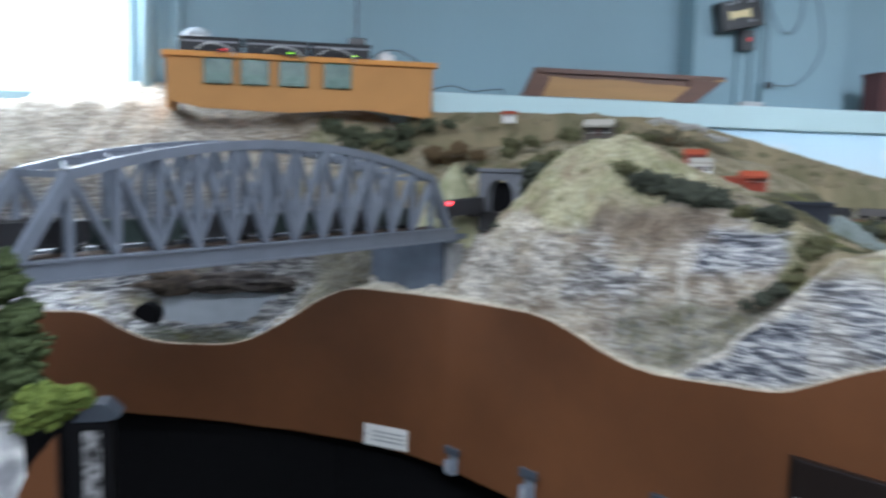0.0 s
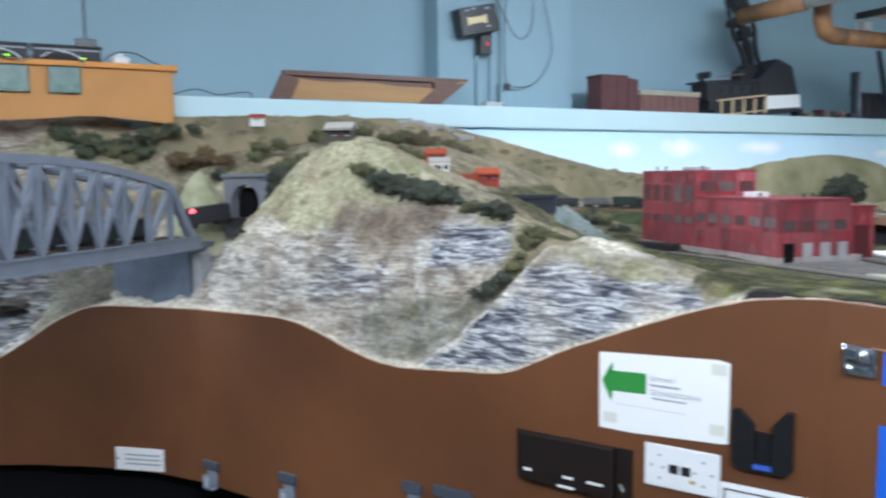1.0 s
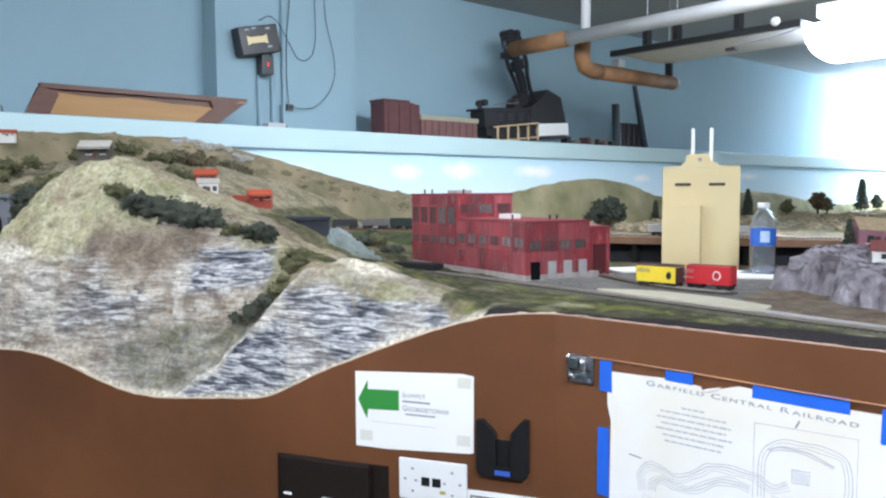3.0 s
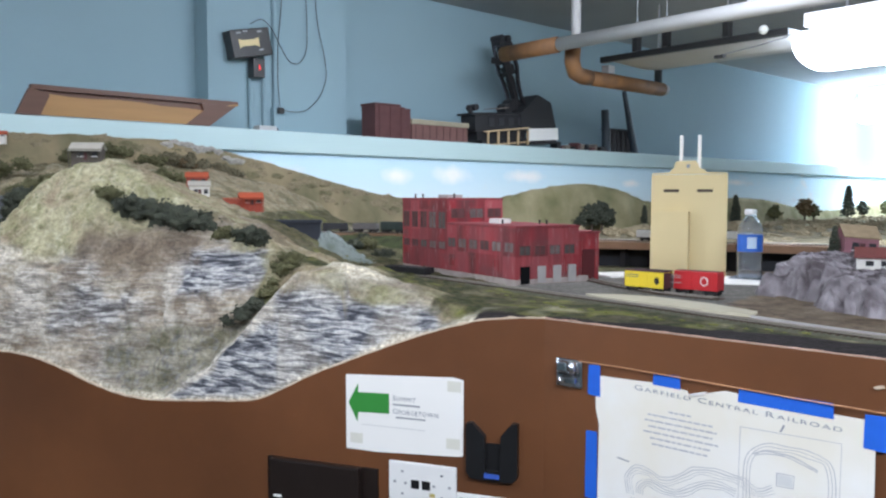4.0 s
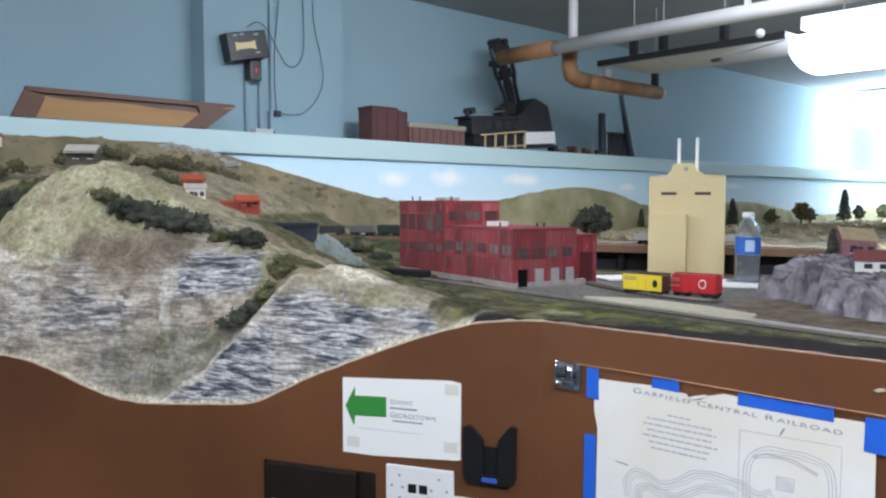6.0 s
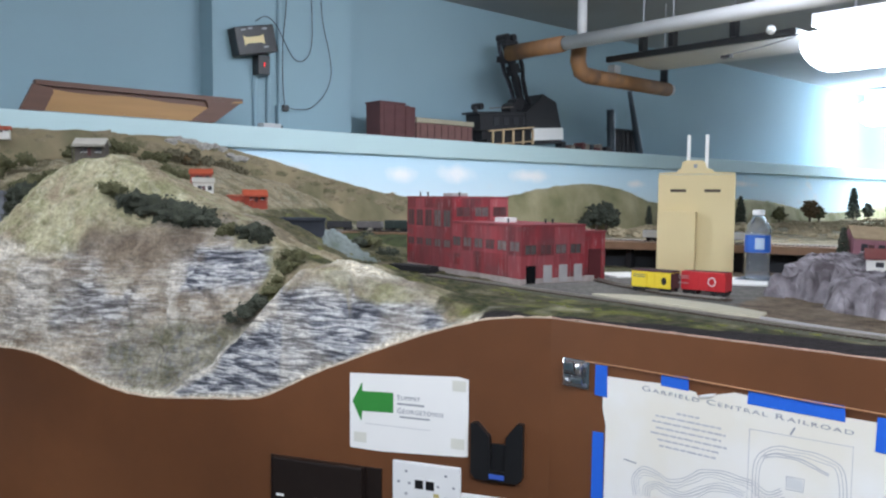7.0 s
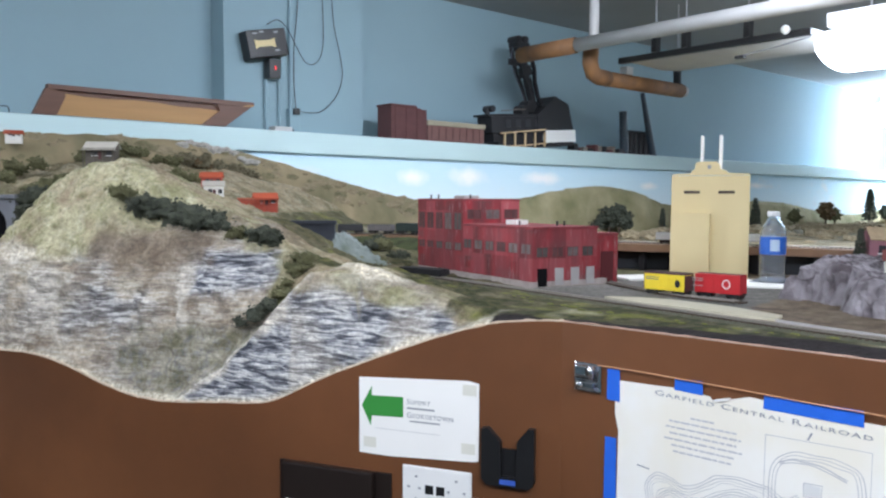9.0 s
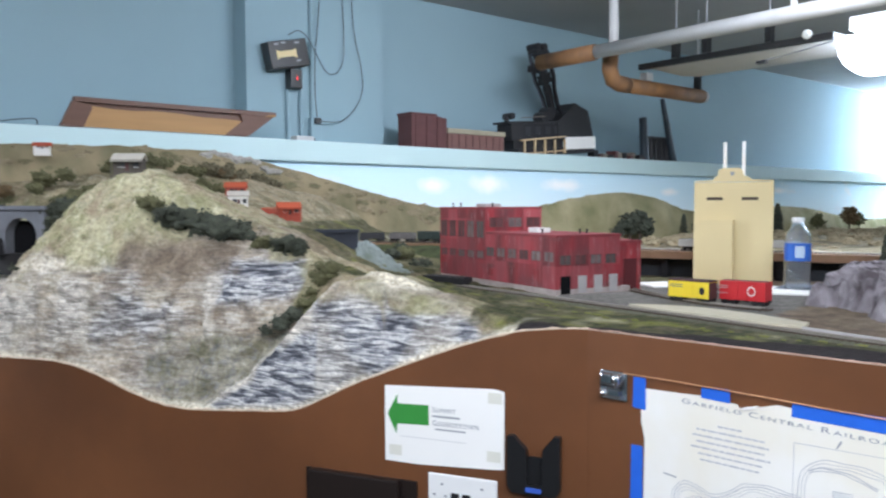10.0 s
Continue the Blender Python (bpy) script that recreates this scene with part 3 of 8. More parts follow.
def fascia_panel(name, s0, s1, step, label):
    bm = bmesh.new()
    loops = []
    n = max(2, int((s1 - s0) / step) + 1)
    for i in range(n):
        s = s0 + (s1 - s0) * i / (n - 1)
        x, y, t, b = front(s)
        bx, by = back(s)
        u = Vector((bx - x, by - y, 0)).normalized()
        t += 0.002 * noise.noise(Vector((s * 40, 0, 0)))
        loops.append([bm.verts.new((x - u.x * o, y - u.y * o, z)) for o, z in ((0.0, t), (0.006, t), (0.006, b), (0.0, b))])
    for p, q in zip(loops[:-1], loops[1:]):
        for e in range(4):
            f = bm.faces.new((p[e], q[e], q[(e + 1) % 4], p[(e + 1) % 4]))
            f.material_index = 1 if e == 0 else 0
    bm.faces.new(loops[0])
    bm.faces.new(loops[-1][::-1])
    bmesh.ops.recalc_face_normals(bm, faces=bm.faces)
    return tagged(mesh_ob(name, bm, [M_FASCIA, M_EDGE]), label, "fascia", kind="structure")


fascia_panel("fascia_main", -1.75, CORNER_S, 0.02, "brown painted hardboard fascia with a wavy top edge")
fascia_panel("fascia_side", CORNER_S, 3.2, 0.1, "brown painted hardboard fascia with a straight top edge")

def plaster_lip(name, s0, s1, step, r0, material, label):
    """A ragged bead of plaster along the fascia's top edge."""
    bm = bmesh.new()
    pts, rs = [], []
    n = int((s1 - s0) / step)
    for i in range(n + 1):
        s = s0 + (s1 - s0) * i / n
        x, y, t, _ = front(s)
        q = Vector((s * 30, 0, 5))
        pts.append((x - FN.x * 0.003, y - FN.y * 0.003, t + 0.001 + 0.0015 * noise.noise(q)))
        rs.append(max(0.0006, r0 * (0.75 + 1.1 * noise.fractal(q * 2, 0.9, 2.0, 3))))
    tube(bm, pts, rs, 7)
    tagged(mesh_ob(name, bm, material, smooth=True), label, "plaster edge", kind="structure")


plaster_lip("trim_1", -1.70, CORNER_S, 0.006, 0.0025, M_EDGE, "ragged cream plaster bead along the fascia's edge")
plaster_lip("trim_2", CORNER_S, 3.1, 0.008, 0.0010, mat("pink_white_bead", (0.62, 0.42, 0.34), 0.9, 0.3, 60, 0.3), "thin ragged pink and white bead along the fascia's edge")

# black sheet added for the shade in the open space below the fascia
bm = bmesh.new()
pts = [(-1.7, 2.72), (-0.6, 2.66), (0.1, 2.52), (0.42, 2.23), (0.95, 1.25), (1.12, 0.95)]
prev = None
for x, y in pts:
    cur = [bm.verts.new((x, y, 0.0)), bm.verts.new((x, y, 0.86))]
    if prev:
        bm.faces.new((prev[0], cur[0], cur[1], prev[1]))
    prev = cur
tagged(mesh_ob("shade_sheet", bm, M_BLACK), "black sheet for the shaded space below the fascia", "curtain", kind="structure")

# ---- room ----
tagged(mesh_ob("floor", slab(-3.2, 10.5, -3.2, 3.3, -0.1, 0.0), M_FLOOR), "dark floor", "floor", kind="structure")
tagged(mesh_ob("ceiling", slab(-3.2, 10.5, -3.2, 3.3, CEIL, CEIL + 0.1), M_CEIL), "grey ceiling", "ceiling", kind="structure")
bm = bmesh.new()
WIN = (-1.55, -0.57, 1.70, 2.40)
box(bm, -3.2, WIN[0], WALL_Y, WALL_Y + 0.15, 0, CEIL)
box(bm, WIN[1], 10.5, WALL_Y, WALL_Y + 0.15, 0, CEIL)
box(bm, WIN[0], WIN[1], WALL_Y, WALL_Y + 0.15, 0, WIN[2])
box(bm, WIN[0], WIN[1], WALL_Y, WALL_Y + 0.15, WIN[3], CEIL)
tagged(mesh_ob("wall_north", bm, M_WALL), "pale blue painted wall", "wall", kind="structure")
tagged(mesh_ob("wall_east", slab(10.3, 10.5, -3.2, 3.12, 0, CEIL), M_WALL), "pale blue painted wall", "wall", kind="structure")
tagged(mesh_ob("wall_south", slab(-3.2, 10.5, -3.35, -3.2, 0, CEIL), M_WALL), "pale blue painted wall", "wall", kind="structure")
tagged(mesh_ob("wall_west", slab(-3.35, -3.2, -3.2, 3.12, 0, CEIL), M_WALL), "pale blue painted wall", "wall", kind="structure")
tagged(mesh_ob("pilaster", slab(1.465, 2.115, 3.01, WALL_Y, LEDGE_BOT, CEIL), M_WALL), "pale blue painted pilaster", "pilaster", kind="structure")
tagged(mesh_ob("ledge", slab(0.41, 10.3, LEDGE_Y, WALL_Y, LEDGE_BOT, LEDGE_Z, 0.006), M_LEDGE), "pale blue painted ledge above the backdrop", "ledge", kind="structure")

# ---- painted backdrop below the ledge ----
def backdrop_material():
    m = bpy.data.materials.new("painted_sky")
    m.use_nodes = True
    nd, ln = m.node_tree.nodes, m.node_tree.links
    b = nd["Principled BSDF"]
    b.inputs["Roughness"].default_value = 0.85
    geo = nd.new("ShaderNodeNewGeometry")
    sep = nd.new("ShaderNodeSeparateXYZ")
    ln.new(geo.outputs["Position"], sep.inputs[0])
    r = nd.new("ShaderNodeMapRange")
    r.inputs[1].default_value, r.inputs[2].default_value = 1.42, 1.64
    ln.new(sep.outputs[2], r.inputs[0])
    mx = nd.new("ShaderNodeMix")
    mx.data_type = "RGBA"
    mx.inputs[6].default_value, mx.inputs[7].default_value = (0.78, 0.91, 0.96, 1), (0.60, 0.82, 0.94, 1)
    ln.new(r.outputs[0], mx.inputs[0])
    n = nd.new("ShaderNodeTexNoise")
    mp = nd.new("ShaderNodeMapping")
    mp.inputs["Scale"].default_value = (2.0, 1, 5)
    ln.new(geo.outputs["Position"], mp.inputs[0])
    ln.new(mp.outputs[0], n.inputs["Vector"])
    n.inputs["Scale"].default_value, n.inputs["Detail"].default_value = 1.9, 5
    r2 = nd.new("ShaderNodeMapRange")
    r2.inputs[1].default_value, r2.inputs[2].default_value = 0.60, 0.72
    ln.new(n.outputs[0], r2.inputs[0])
    mx2 = nd.new("ShaderNodeMix")
    mx2.data_type = "RGBA"
    mx2.inputs[7].default_value = (0.78, 0.84, 0.87, 1)
    ln.new(r2.outputs[0], mx2.inputs[0])
    ln.new(mx.outputs[2], mx2.inputs[6])
    col = mx2.outputs[2]
    n3 = nd.new("ShaderNodeTexNoise")
    n3.inputs["Scale"].default_value, n3.inputs["Detail"].default_value = 12, 6
    ln.new(geo.outputs["Position"], n3.inputs["Vector"])
    for cx, cz, w, h in ((2.28, 1.565, 0.10, 0.05), (2.62, 1.575, 0.17, 0.055), (3.12, 1.575, 0.17, 0.04), (4.05, 1.55, 0.12, 0.03), (5.3, 1.57, 0.22, 0.03)):
        sub = nd.new("ShaderNodeVectorMath")
        sub.operation = "SUBTRACT"
        sub.inputs[1].default_value = (cx, 2.86, cz)
        ln.new(geo.outputs["Position"], sub.inputs[0])
        mul = nd.new("ShaderNodeVectorMath")
        mul.operation = "MULTIPLY"
        mul.inputs[1].default_value = (1 / w, 0, 1 / h)
        ln.new(sub.outputs[0], mul.inputs[0])
        le = nd.new("ShaderNodeVectorMath")
        le.operation = "LENGTH"
        ln.new(mul.outputs[0], le.inputs[0])
        ad = nd.new("ShaderNodeMath")
        ad.operation = "ADD"
        ln.new(le.outputs["Value"], ad.inputs[0])
        ln.new(n3.outputs[0], ad.inputs[1])
        r3 = nd.new("ShaderNodeMapRange")
        r3.inputs[1].default_value, r3.inputs[2].default_value, r3.inputs[3].default_value, r3.inputs[4].default_value = 0.7, 1.45, 0.95, 0.0
        ln.new(ad.outputs[0], r3.inputs[0])
        mx3 = nd.new("ShaderNodeMix")
        mx3.data_type = "RGBA"
        mx3.inputs[7].default_value = (0.97, 0.98, 0.99, 1)
        ln.new(r3.outputs[0], mx3.inputs[0])
        ln.new(col, mx3.inputs[6])
        col = mx3.outputs[2]
    ln.new(col, b.inputs["Base Color"])
    return m


M_SKY = backdrop_material()
M_HILL = mat("painted_hillside", (0.295, 0.238, 0.148), 0.95, 0.22, 5, 0.15, col2=(0.150, 0.138, 0.080), spread=0.34, fine=9.0, stretch=(1.3, 1, 0.8))
M_HILL2 = mat("painted_far_hillside", (0.40, 0.345, 0.21), 0.95, 0.2, 5, 0.15, col2=(0.205, 0.195, 0.10), spread=0.36, fine=9.0)
tagged(mesh_ob("backdrop", slab(0.30, 10.28, BACK_Y, BACK_Y + 0.02, 1.1, LEDGE_BOT), M_SKY), "backdrop board painted with a blue sky and clouds", "backdrop", kind="structure")


def relief_hill(name, knots, y, thick, material, label):
    """A low relief hill on the backdrop: its crest runs through knots of x and z."""
    xs, zs = [k[0] for k in knots], [k[1] for k in knots]
    bm = bmesh.new()
    n = int((xs[-1] - xs[0]) / 0.02)
    rows = []
    for i in range(n + 1):
        x = xs[0] + (xs[-1] - xs[0]) * i / n
        top = smooth_at(x, xs, zs) + 0.006 * noise.fractal(Vector((x * 14, y, 0)), 0.9, 2.0, 4)
        row = []
        for j in range(9):
            f = j / 8
            z = 1.2 + (top - 1.2) * f
            out = thick * (1 - f * f) * (1 + 0.5 * noise.fractal(Vector((x * 8, z * 8, 2)), 0.9, 2.0, 4)) + 0.004
            row.append(bm.verts.new((x, y - out, z)))
        row.append(bm.verts.new((x, y, top)))
        rows.append(row)
    for p, q in zip(rows[:-1], rows[1:]):
        for j in range(len(p) - 1):
            bm.faces.new((p[j], q[j], q[j + 1], p[j + 1]))
    return tagged(mesh_ob(name, bm, material, smooth=True), label, "hill", kind="structure")


HILL_Y = 2.795
relief_hill("backdrop_hill_1", [(0.07 + (x - 0.07) * 0.975, 1.468 + (z - 1.468) * 0.975) for x, z in ((0.35, 1.66), (0.75, 1.672), (1.14, 1.675), (1.32, 1.662), (1.59, 1.612), (1.87, 1.548), (2.13, 1.49), (2.29, 1.465), (2.6, 1.45), (2.9, 1.44))], HILL_Y, 0.10, M_HILL, "olive brown hillside against the painted sky")
relief_hill("backdrop_hill_2", [(2.6, 1.42), (2.85, 1.45), (3.04, 1.485), (3.28, 1.521), (3.61, 1.541), (3.93, 1.51), (4.19, 1.445), (4.6, 1.43), (4.96, 1.452), (5.2, 1.463), (5.42, 1.463), (5.72, 1.447), (6.05, 1.412), (6.5, 1.365), (7.0, 1.36), (7.5, 1.39), (8.26, 1.425), (8.8, 1.43), (9.4, 1.42)], BACK_Y - 0.006, 0.06, M_HILL2, "pale olive hill against the painted sky")


# ---- lettering helper ----
def words(text, m, size, material, parent, name="lettering", spacing=1.0, align="LEFT"):
    cu = bpy.data.curves.new(name, "FONT")
    cu.body, cu.size, cu.extrude, cu.align_x, cu.space_character = text, size, 0.0002, align, spacing
    tmp = bpy.data.objects.new(name, cu)
    scene.collection.objects.link(tmp)
    dg = bpy.context.evaluated_depsgraph_get()
    me = bpy.data.meshes.new_from_object(tmp.evaluated_get(dg))
    bpy.data.objects.remove(tmp)
    me.materials.clear()
    me.materials.append(material)
    ob = new(name, me)
    ob.parent = parent
    ob.matrix_local = m
    return ob


def small_caps(text, big, small, material, parent, spacing=1.1):
    """One line of capitals whose words begin with a taller letter."""
    x, verts, faces = 0.0, [], []
    for word in text.split():
        for chunk, size in ((word[0], big), (word[1:], small)):
            ob = words(chunk, Matrix.Identity(4), size, material, parent, spacing=spacing)
            n = len(verts)
            lo = min(v.co.x for v in ob.data.vertices)
            verts += [(v.co.x - lo + x, v.co.y, v.co.z) for v in ob.data.vertices]
            faces += [[n + k for k in p.vertices] for p in ob.data.polygons]
            x += max(v.co.x for v in ob.data.vertices) - lo + small * 0.22
            bpy.data.objects.remove(ob)
        x += small * 0.45
    me = bpy.data.meshes.new("lettering")
    me.from_pydata(verts, [], faces)
    me.materials.append(material)
    ob = new("lettering", me)
    ob.parent = parent
    return ob


M_INKT = mat("title_ink", (0.30, 0.31, 0.34), 0.8, 0.2, 60, 0.0)


# ---- the fascia's fittings ----
def on_main(s, z, out=0.006):
    """A pose on the main fascia: x along it, y into it, z up."""
    p = at(s, -out, z)
    a = math.degrees(math.atan2(FD.y, FD.x))
    return pose(p.x, p.y, z, 0, 0, a)


R0, RD = Vector((FA.x + FD.x * CORNER_S, FA.y + FD.y * CORNER_S, 0)), Vector((0.053, -0.483, 0)).normalized()


def on_side(r, z, out=0.006):
    n = Vector((RD.y, -RD.x, 0))
    p = R0 + RD * r + n * out
    return pose(p.x, p.y, z, 0, 0, math.degrees(math.atan2(RD.y, RD.x)))


def flat(outline, t=0.0006, y=0.0):
    """A thin sheet in x and z, of thickness t, standing off a wall."""
    bm = bmesh.new()
    fr = [bm.verts.new((a, y - t, b)) for a, b in outline]
    bk = [bm.verts.new((a, y, b)) for a, b in outline]
    n = len(fr)
    for k in range(n):
        bm.faces.new((fr[k], fr[(k + 1) % n], bk[(k + 1) % n], bk[k]))
    bm.faces.new(fr)
    bm.faces.new(bk[::-1])
    bmesh.ops.recalc_face_normals(bm, faces=bm.faces)
    return bm


def rect(x0, x1, z0, z1, t=0.0006, y=0.0):
    return flat([(x0, z0), (x1, z0), (x1, z1), (x0, z1)], t, y)




def direction_sign():
    th = thing("paper_sign", on_main(1.077, 1.026), "white paper sign with a green arrow on the fascia", "sign")
    part("sheet", flat([(0, 0.001), (0.06, 0.0), (0.21, 0.008), (0.218, 0.010), (0.2185, 0.139), (0.20, 0.1425), (0.02, 0.134), (0.0, 0.133)], 0.0008), M_PAPER, th)
    part("arrow", flat([(0.005, 0.084), (0.024, 0.119), (0.024, 0.103), (0.083, 0.105), (0.083, 0.070), (0.024, 0.068), (0.022, 0.050)], 0.0003, -0.001), M_GREEN, th, "printed green arrow")
    small_caps("SUMMIT", 0.0125, 0.0105, M_INK, th, 1.15).matrix_local = pose(0.090, -0.0012, 0.094, 90, 0, 0)
    part("bar", rect(0.090, 0.140, 0.0855, 0.0885, 0.0003, -0.001), M_INK, th)
    small_caps("GEORGETOWN", 0.0130, 0.0108, M_INKT, th, 1.12).matrix_local = pose(0.090, -0.0012, 0.071, 90, 0, 0)
    part("bar", rect(0.095, 0.150, 0.0635, 0.066, 0.0003, -0.001), M_INK, th)
    part("bar", rect(0.030, 0.150, 0.046, 0.0472, 0.0003, -0.001), mat("faint_ink", (0.62, 0.62, 0.60), 0.8, 0.1), th)
    for x, z in ((0.008, 0.012), (0.188, 0.020), (0.19, 0.118)):
        part("tape_patch", rect(x, x + 0.024, z, z + 0.018, 0.0003, -0.0009), mat("clear_tape", (0.70, 0.69, 0.60), 0.4, 0.05), th)


def throttle_pocket():
    th = thing("throttle_pocket", on_main(1.303, 1.004), "black plastic pocket for a hand controller", "holder")
    part("body", flat([(0.008, 0.0), (0.080, 0.0), (0.088, 0.010), (0.088, 0.098), (0.078, 0.098), (0.060, 0.076), (0.058, 0.016), (0.034, 0.016), (0.032, 0.072), (0.010, 0.094), (0.0, 0.092), (0.0, 0.010)], 0.012), M_BLKPL, th)
    part("back_plate", rect(0.004, 0.084, 0.002, 0.06, 0.004), M_BLKPL, th)
    part("name_plate", rect(0.032, 0.058, 0.004, 0.012, 0.001, -0.0125), mat("blue_plate", (0.05, 0.12, 0.5), 0.4), th, "small blue plate")


def wall_plate():
    th = thing("socket_plate", on_main(1.160, 0.944), "white plastic wall plate with two sockets", "socket")
    part("plate", slab(0, 0.124, -0.005, 0, 0, 0.072, 0.003), M_WHITEPL, th)
    for x in (0.042, 0.062):
        part("socket", rect(x, x + 0.015, 0.027, 0.042, 0.0006, -0.005), M_BLKPL, th)
    for x, z in ((0.012, 0.036), (0.112, 0.036), (0.032, 0.035), (0.084, 0.035), (0.026, 0.055), (0.098, 0.055), (0.026, 0.016), (0.098, 0.016)):
        part("screw", rect(x - 0.0022, x + 0.0022, z - 0.0018, z + 0.0018, 0.0008, -0.005), M_INK, th)
    part("badge", rect(0.076, 0.086, 0.016, 0.022, 0.0006, -0.005), mat("gold_badge", (0.5, 0.42, 0.15), 0.4), th)


def control_box():
    th = thing("control_box", on_main(0.917, 0.904), "dark brown control box with white lettering", "control box")
    part("case", slab(0, 0.222, -0.004, 0, 0.0, 0.092, 0.001), M_DBROWN, th)
    part("cover", slab(0.013, 0.192, -0.020, -0.004, 0.006, 0.094, 0.004), M_DBROWN, th)
    for x, w in ((0.022, 0.016), (0.100, 0.020), (0.146, 0.030)):
        part("lettering_bar", rect(x, x + w, 0.024, 0.0285, 0.0006, -0.0202), M_PAPER, th)
    part("lettering_bar", rect(0.090, 0.122, 0.0065, 0.0110, 0.0006, -0.0205), M_PAPER, th)
    bm = bmesh.new()
    tube(bm, [(0.200, -0.012, 0.032), (0.207, -0.024, 0.036), (0.212, -0.022, 0.026), (0.207, -0.012, 0.016)], 0.0028)
    part("hook", bm, M_CHROME, th, "small metal hook")


def notice():
    th = thing("warning_sign", on_main(1.284, 0.852), "white plastic sign with a black border and red ring", "sign")
    part("plate", slab(0, 0.138, -0.004, 0, 0, 0.122, 0.003), M_WHITEPL, th)
    for q in ((0.006, 0.132, 0.111, 0.1135), (0.006, 0.132, 0.006, 0.0085), (0.006, 0.0085, 0.006, 0.1135), (0.1295, 0.132, 0.006, 0.1135)):
        part("border", rect(*q, 0.0005, -0.0042), M_BLKPL, th)
    ring = [(math.cos(2 * math.pi * k / 28), math.sin(2 * math.pi * k / 28)) for k in range(28)]
    bm = bmesh.new()
    a = [bm.verts.new((0.068 + 0.040 * c, -0.0048, 0.060 + 0.040 * q)) for c, q in ring]
    b = [bm.verts.new((0.068 + 0.030 * c, -0.0048, 0.060 + 0.030 * q)) for c, q in ring]
    for k in range(28):
        bm.faces.new((a[k], a[(k + 1) % 28], b[(k + 1) % 28], b[k]))
    part("ring", bm, mat("red_print", (0.65, 0.01, 0.03), 0.5), th, "red ring")


def name_label():
    th = thing("label_plate", pose(0.176, 2.357, 0.700, 0, 0, -39), "small white label plate screwed on the fascia", "sign")
    part("plate", slab(-0.008, 0.150, -0.008, -0.005, 0.004, 0.064, 0.001), M_PAPER, th)
    for z in (0.044, 0.032, 0.020):
        part("lettering_bar", rect(0.022, 0.122, z, z + 0.004, 0.0004, -0.0082), mat("faint_print", (0.36, 0.36, 0.37), 0.8), th)
    for x, z in ((-0.002, 0.034), (0.143, 0.034)):
        part("screw", rect(x - 0.003, x + 0.003, z - 0.003, z + 0.003, 0.0008, -0.008), M_INKD, th)


M_CLIP = mat("grey_enamel", (0.22, 0.25, 0.29), 0.5, 0.2, 40, 0.05)
M_CLIPDK = mat("dark_enamel", (0.065, 0.078, 0.098), 0.5, 0.2, 40, 0.05)


def card_clip(s, z, w, h):
    th = thing("card_clip", on_main(s, z), "grey metal card clip on the fascia", "clip", "clips along the fascia")
    bm = bmesh.new()
    for x0, x1, y0, y1, z0, z1 in ((w * 0.2, w * 0.9, -0.003, 0, 0, h * 0.72), (w * 0.2, w * 0.9, -0.018, -0.003, 0, 0.004), (w * 0.2, w * 0.75, -0.018, -0.016, 0, h * 0.55)):
        box(bm, x0, x1, y0, y1, z0, z1)
    part("bracket", bm, M_CLIP, th)
    part("head", slab(-w * 0.08, w * 1.08, -0.008, 0, h * 0.72, h, 0.001), M_CLIPDK, th, "dark blue grey head")
    part("front_tab", slab(w * 0.3, w * 0.65, -0.0195, -0.018, h * 0.1, h * 0.45), mat("pale_tab", (0.40, 0.42, 0.46), 0.5, 0.2, 40), th, "pale grey tab")


def latch():
    th = thing("latch", on_side(0.027, 1.174), "chrome cabinet latch screwed on the fascia", "latch")
    part("base_plate", slab(0, 0.048, -0.004, 0, 0.0, 0.044, 0.003), M_CHROME, th)
    # raised black strip that paints the shade between the chrome parts
    part("gap", slab(0.005, 0.043, -0.0052, -0.0042, 0.0185, 0.0215), M_BLKPL, th, "black strip for the shade between the latch's parts")
    part("roller", tube(bmesh.new(), [(0.034, -0.010, 0.022), (0.034, -0.010, 0.042)], 0.0055, 14), M_CHROME, th, smooth=True)
    for x, z in ((0.006, 0.006), (0.042, 0.006), (0.006, 0.038), (0.043, 0.038)):
        part("screw", tube(bmesh.new(), [(x, -0.0038, z), (x, -0.0062, z)], 0.003, 10), M_INKD, th)
    part("keeper", slab(0.006, 0.026, -0.014, -0.004, 0.024, 0.041, 0.003), M_CHROME, th)
    part("catch", slab(0.012, 0.040, -0.011, -0.004, 0.005, 0.017, 0.003), M_CHROME, th)
    part("knob", tube(bmesh.new(), [(0.014, -0.004, 0.011), (0.014, -0.016, 0.011)], 0.006, 14), M_CHROME, th, smooth=True)


def ribbon(pts, half):
    """A flat printed line in x and z."""
    bm = bmesh.new()
    rows = []
    for k, p in enumerate(pts):
        a, b = Vector(pts[max(k - 1, 0)]), Vector(pts[min(k + 1, len(pts) - 1)])
        d = (b - a).normalized()
        n = Vector((-d.z, 0, d.x)) * half
        rows.append([bm.verts.new(Vector(p) + n), bm.verts.new(Vector(p) - n)])
    for p, q in zip(rows[:-1], rows[1:]):
        bm.faces.new((p[0], q[0], q[1], p[1]))
    return bm


M_PENCIL = mat("pale_pencil_grey", (0.50, 0.50, 0.52), 0.8, 0.2, 60, 0.0)


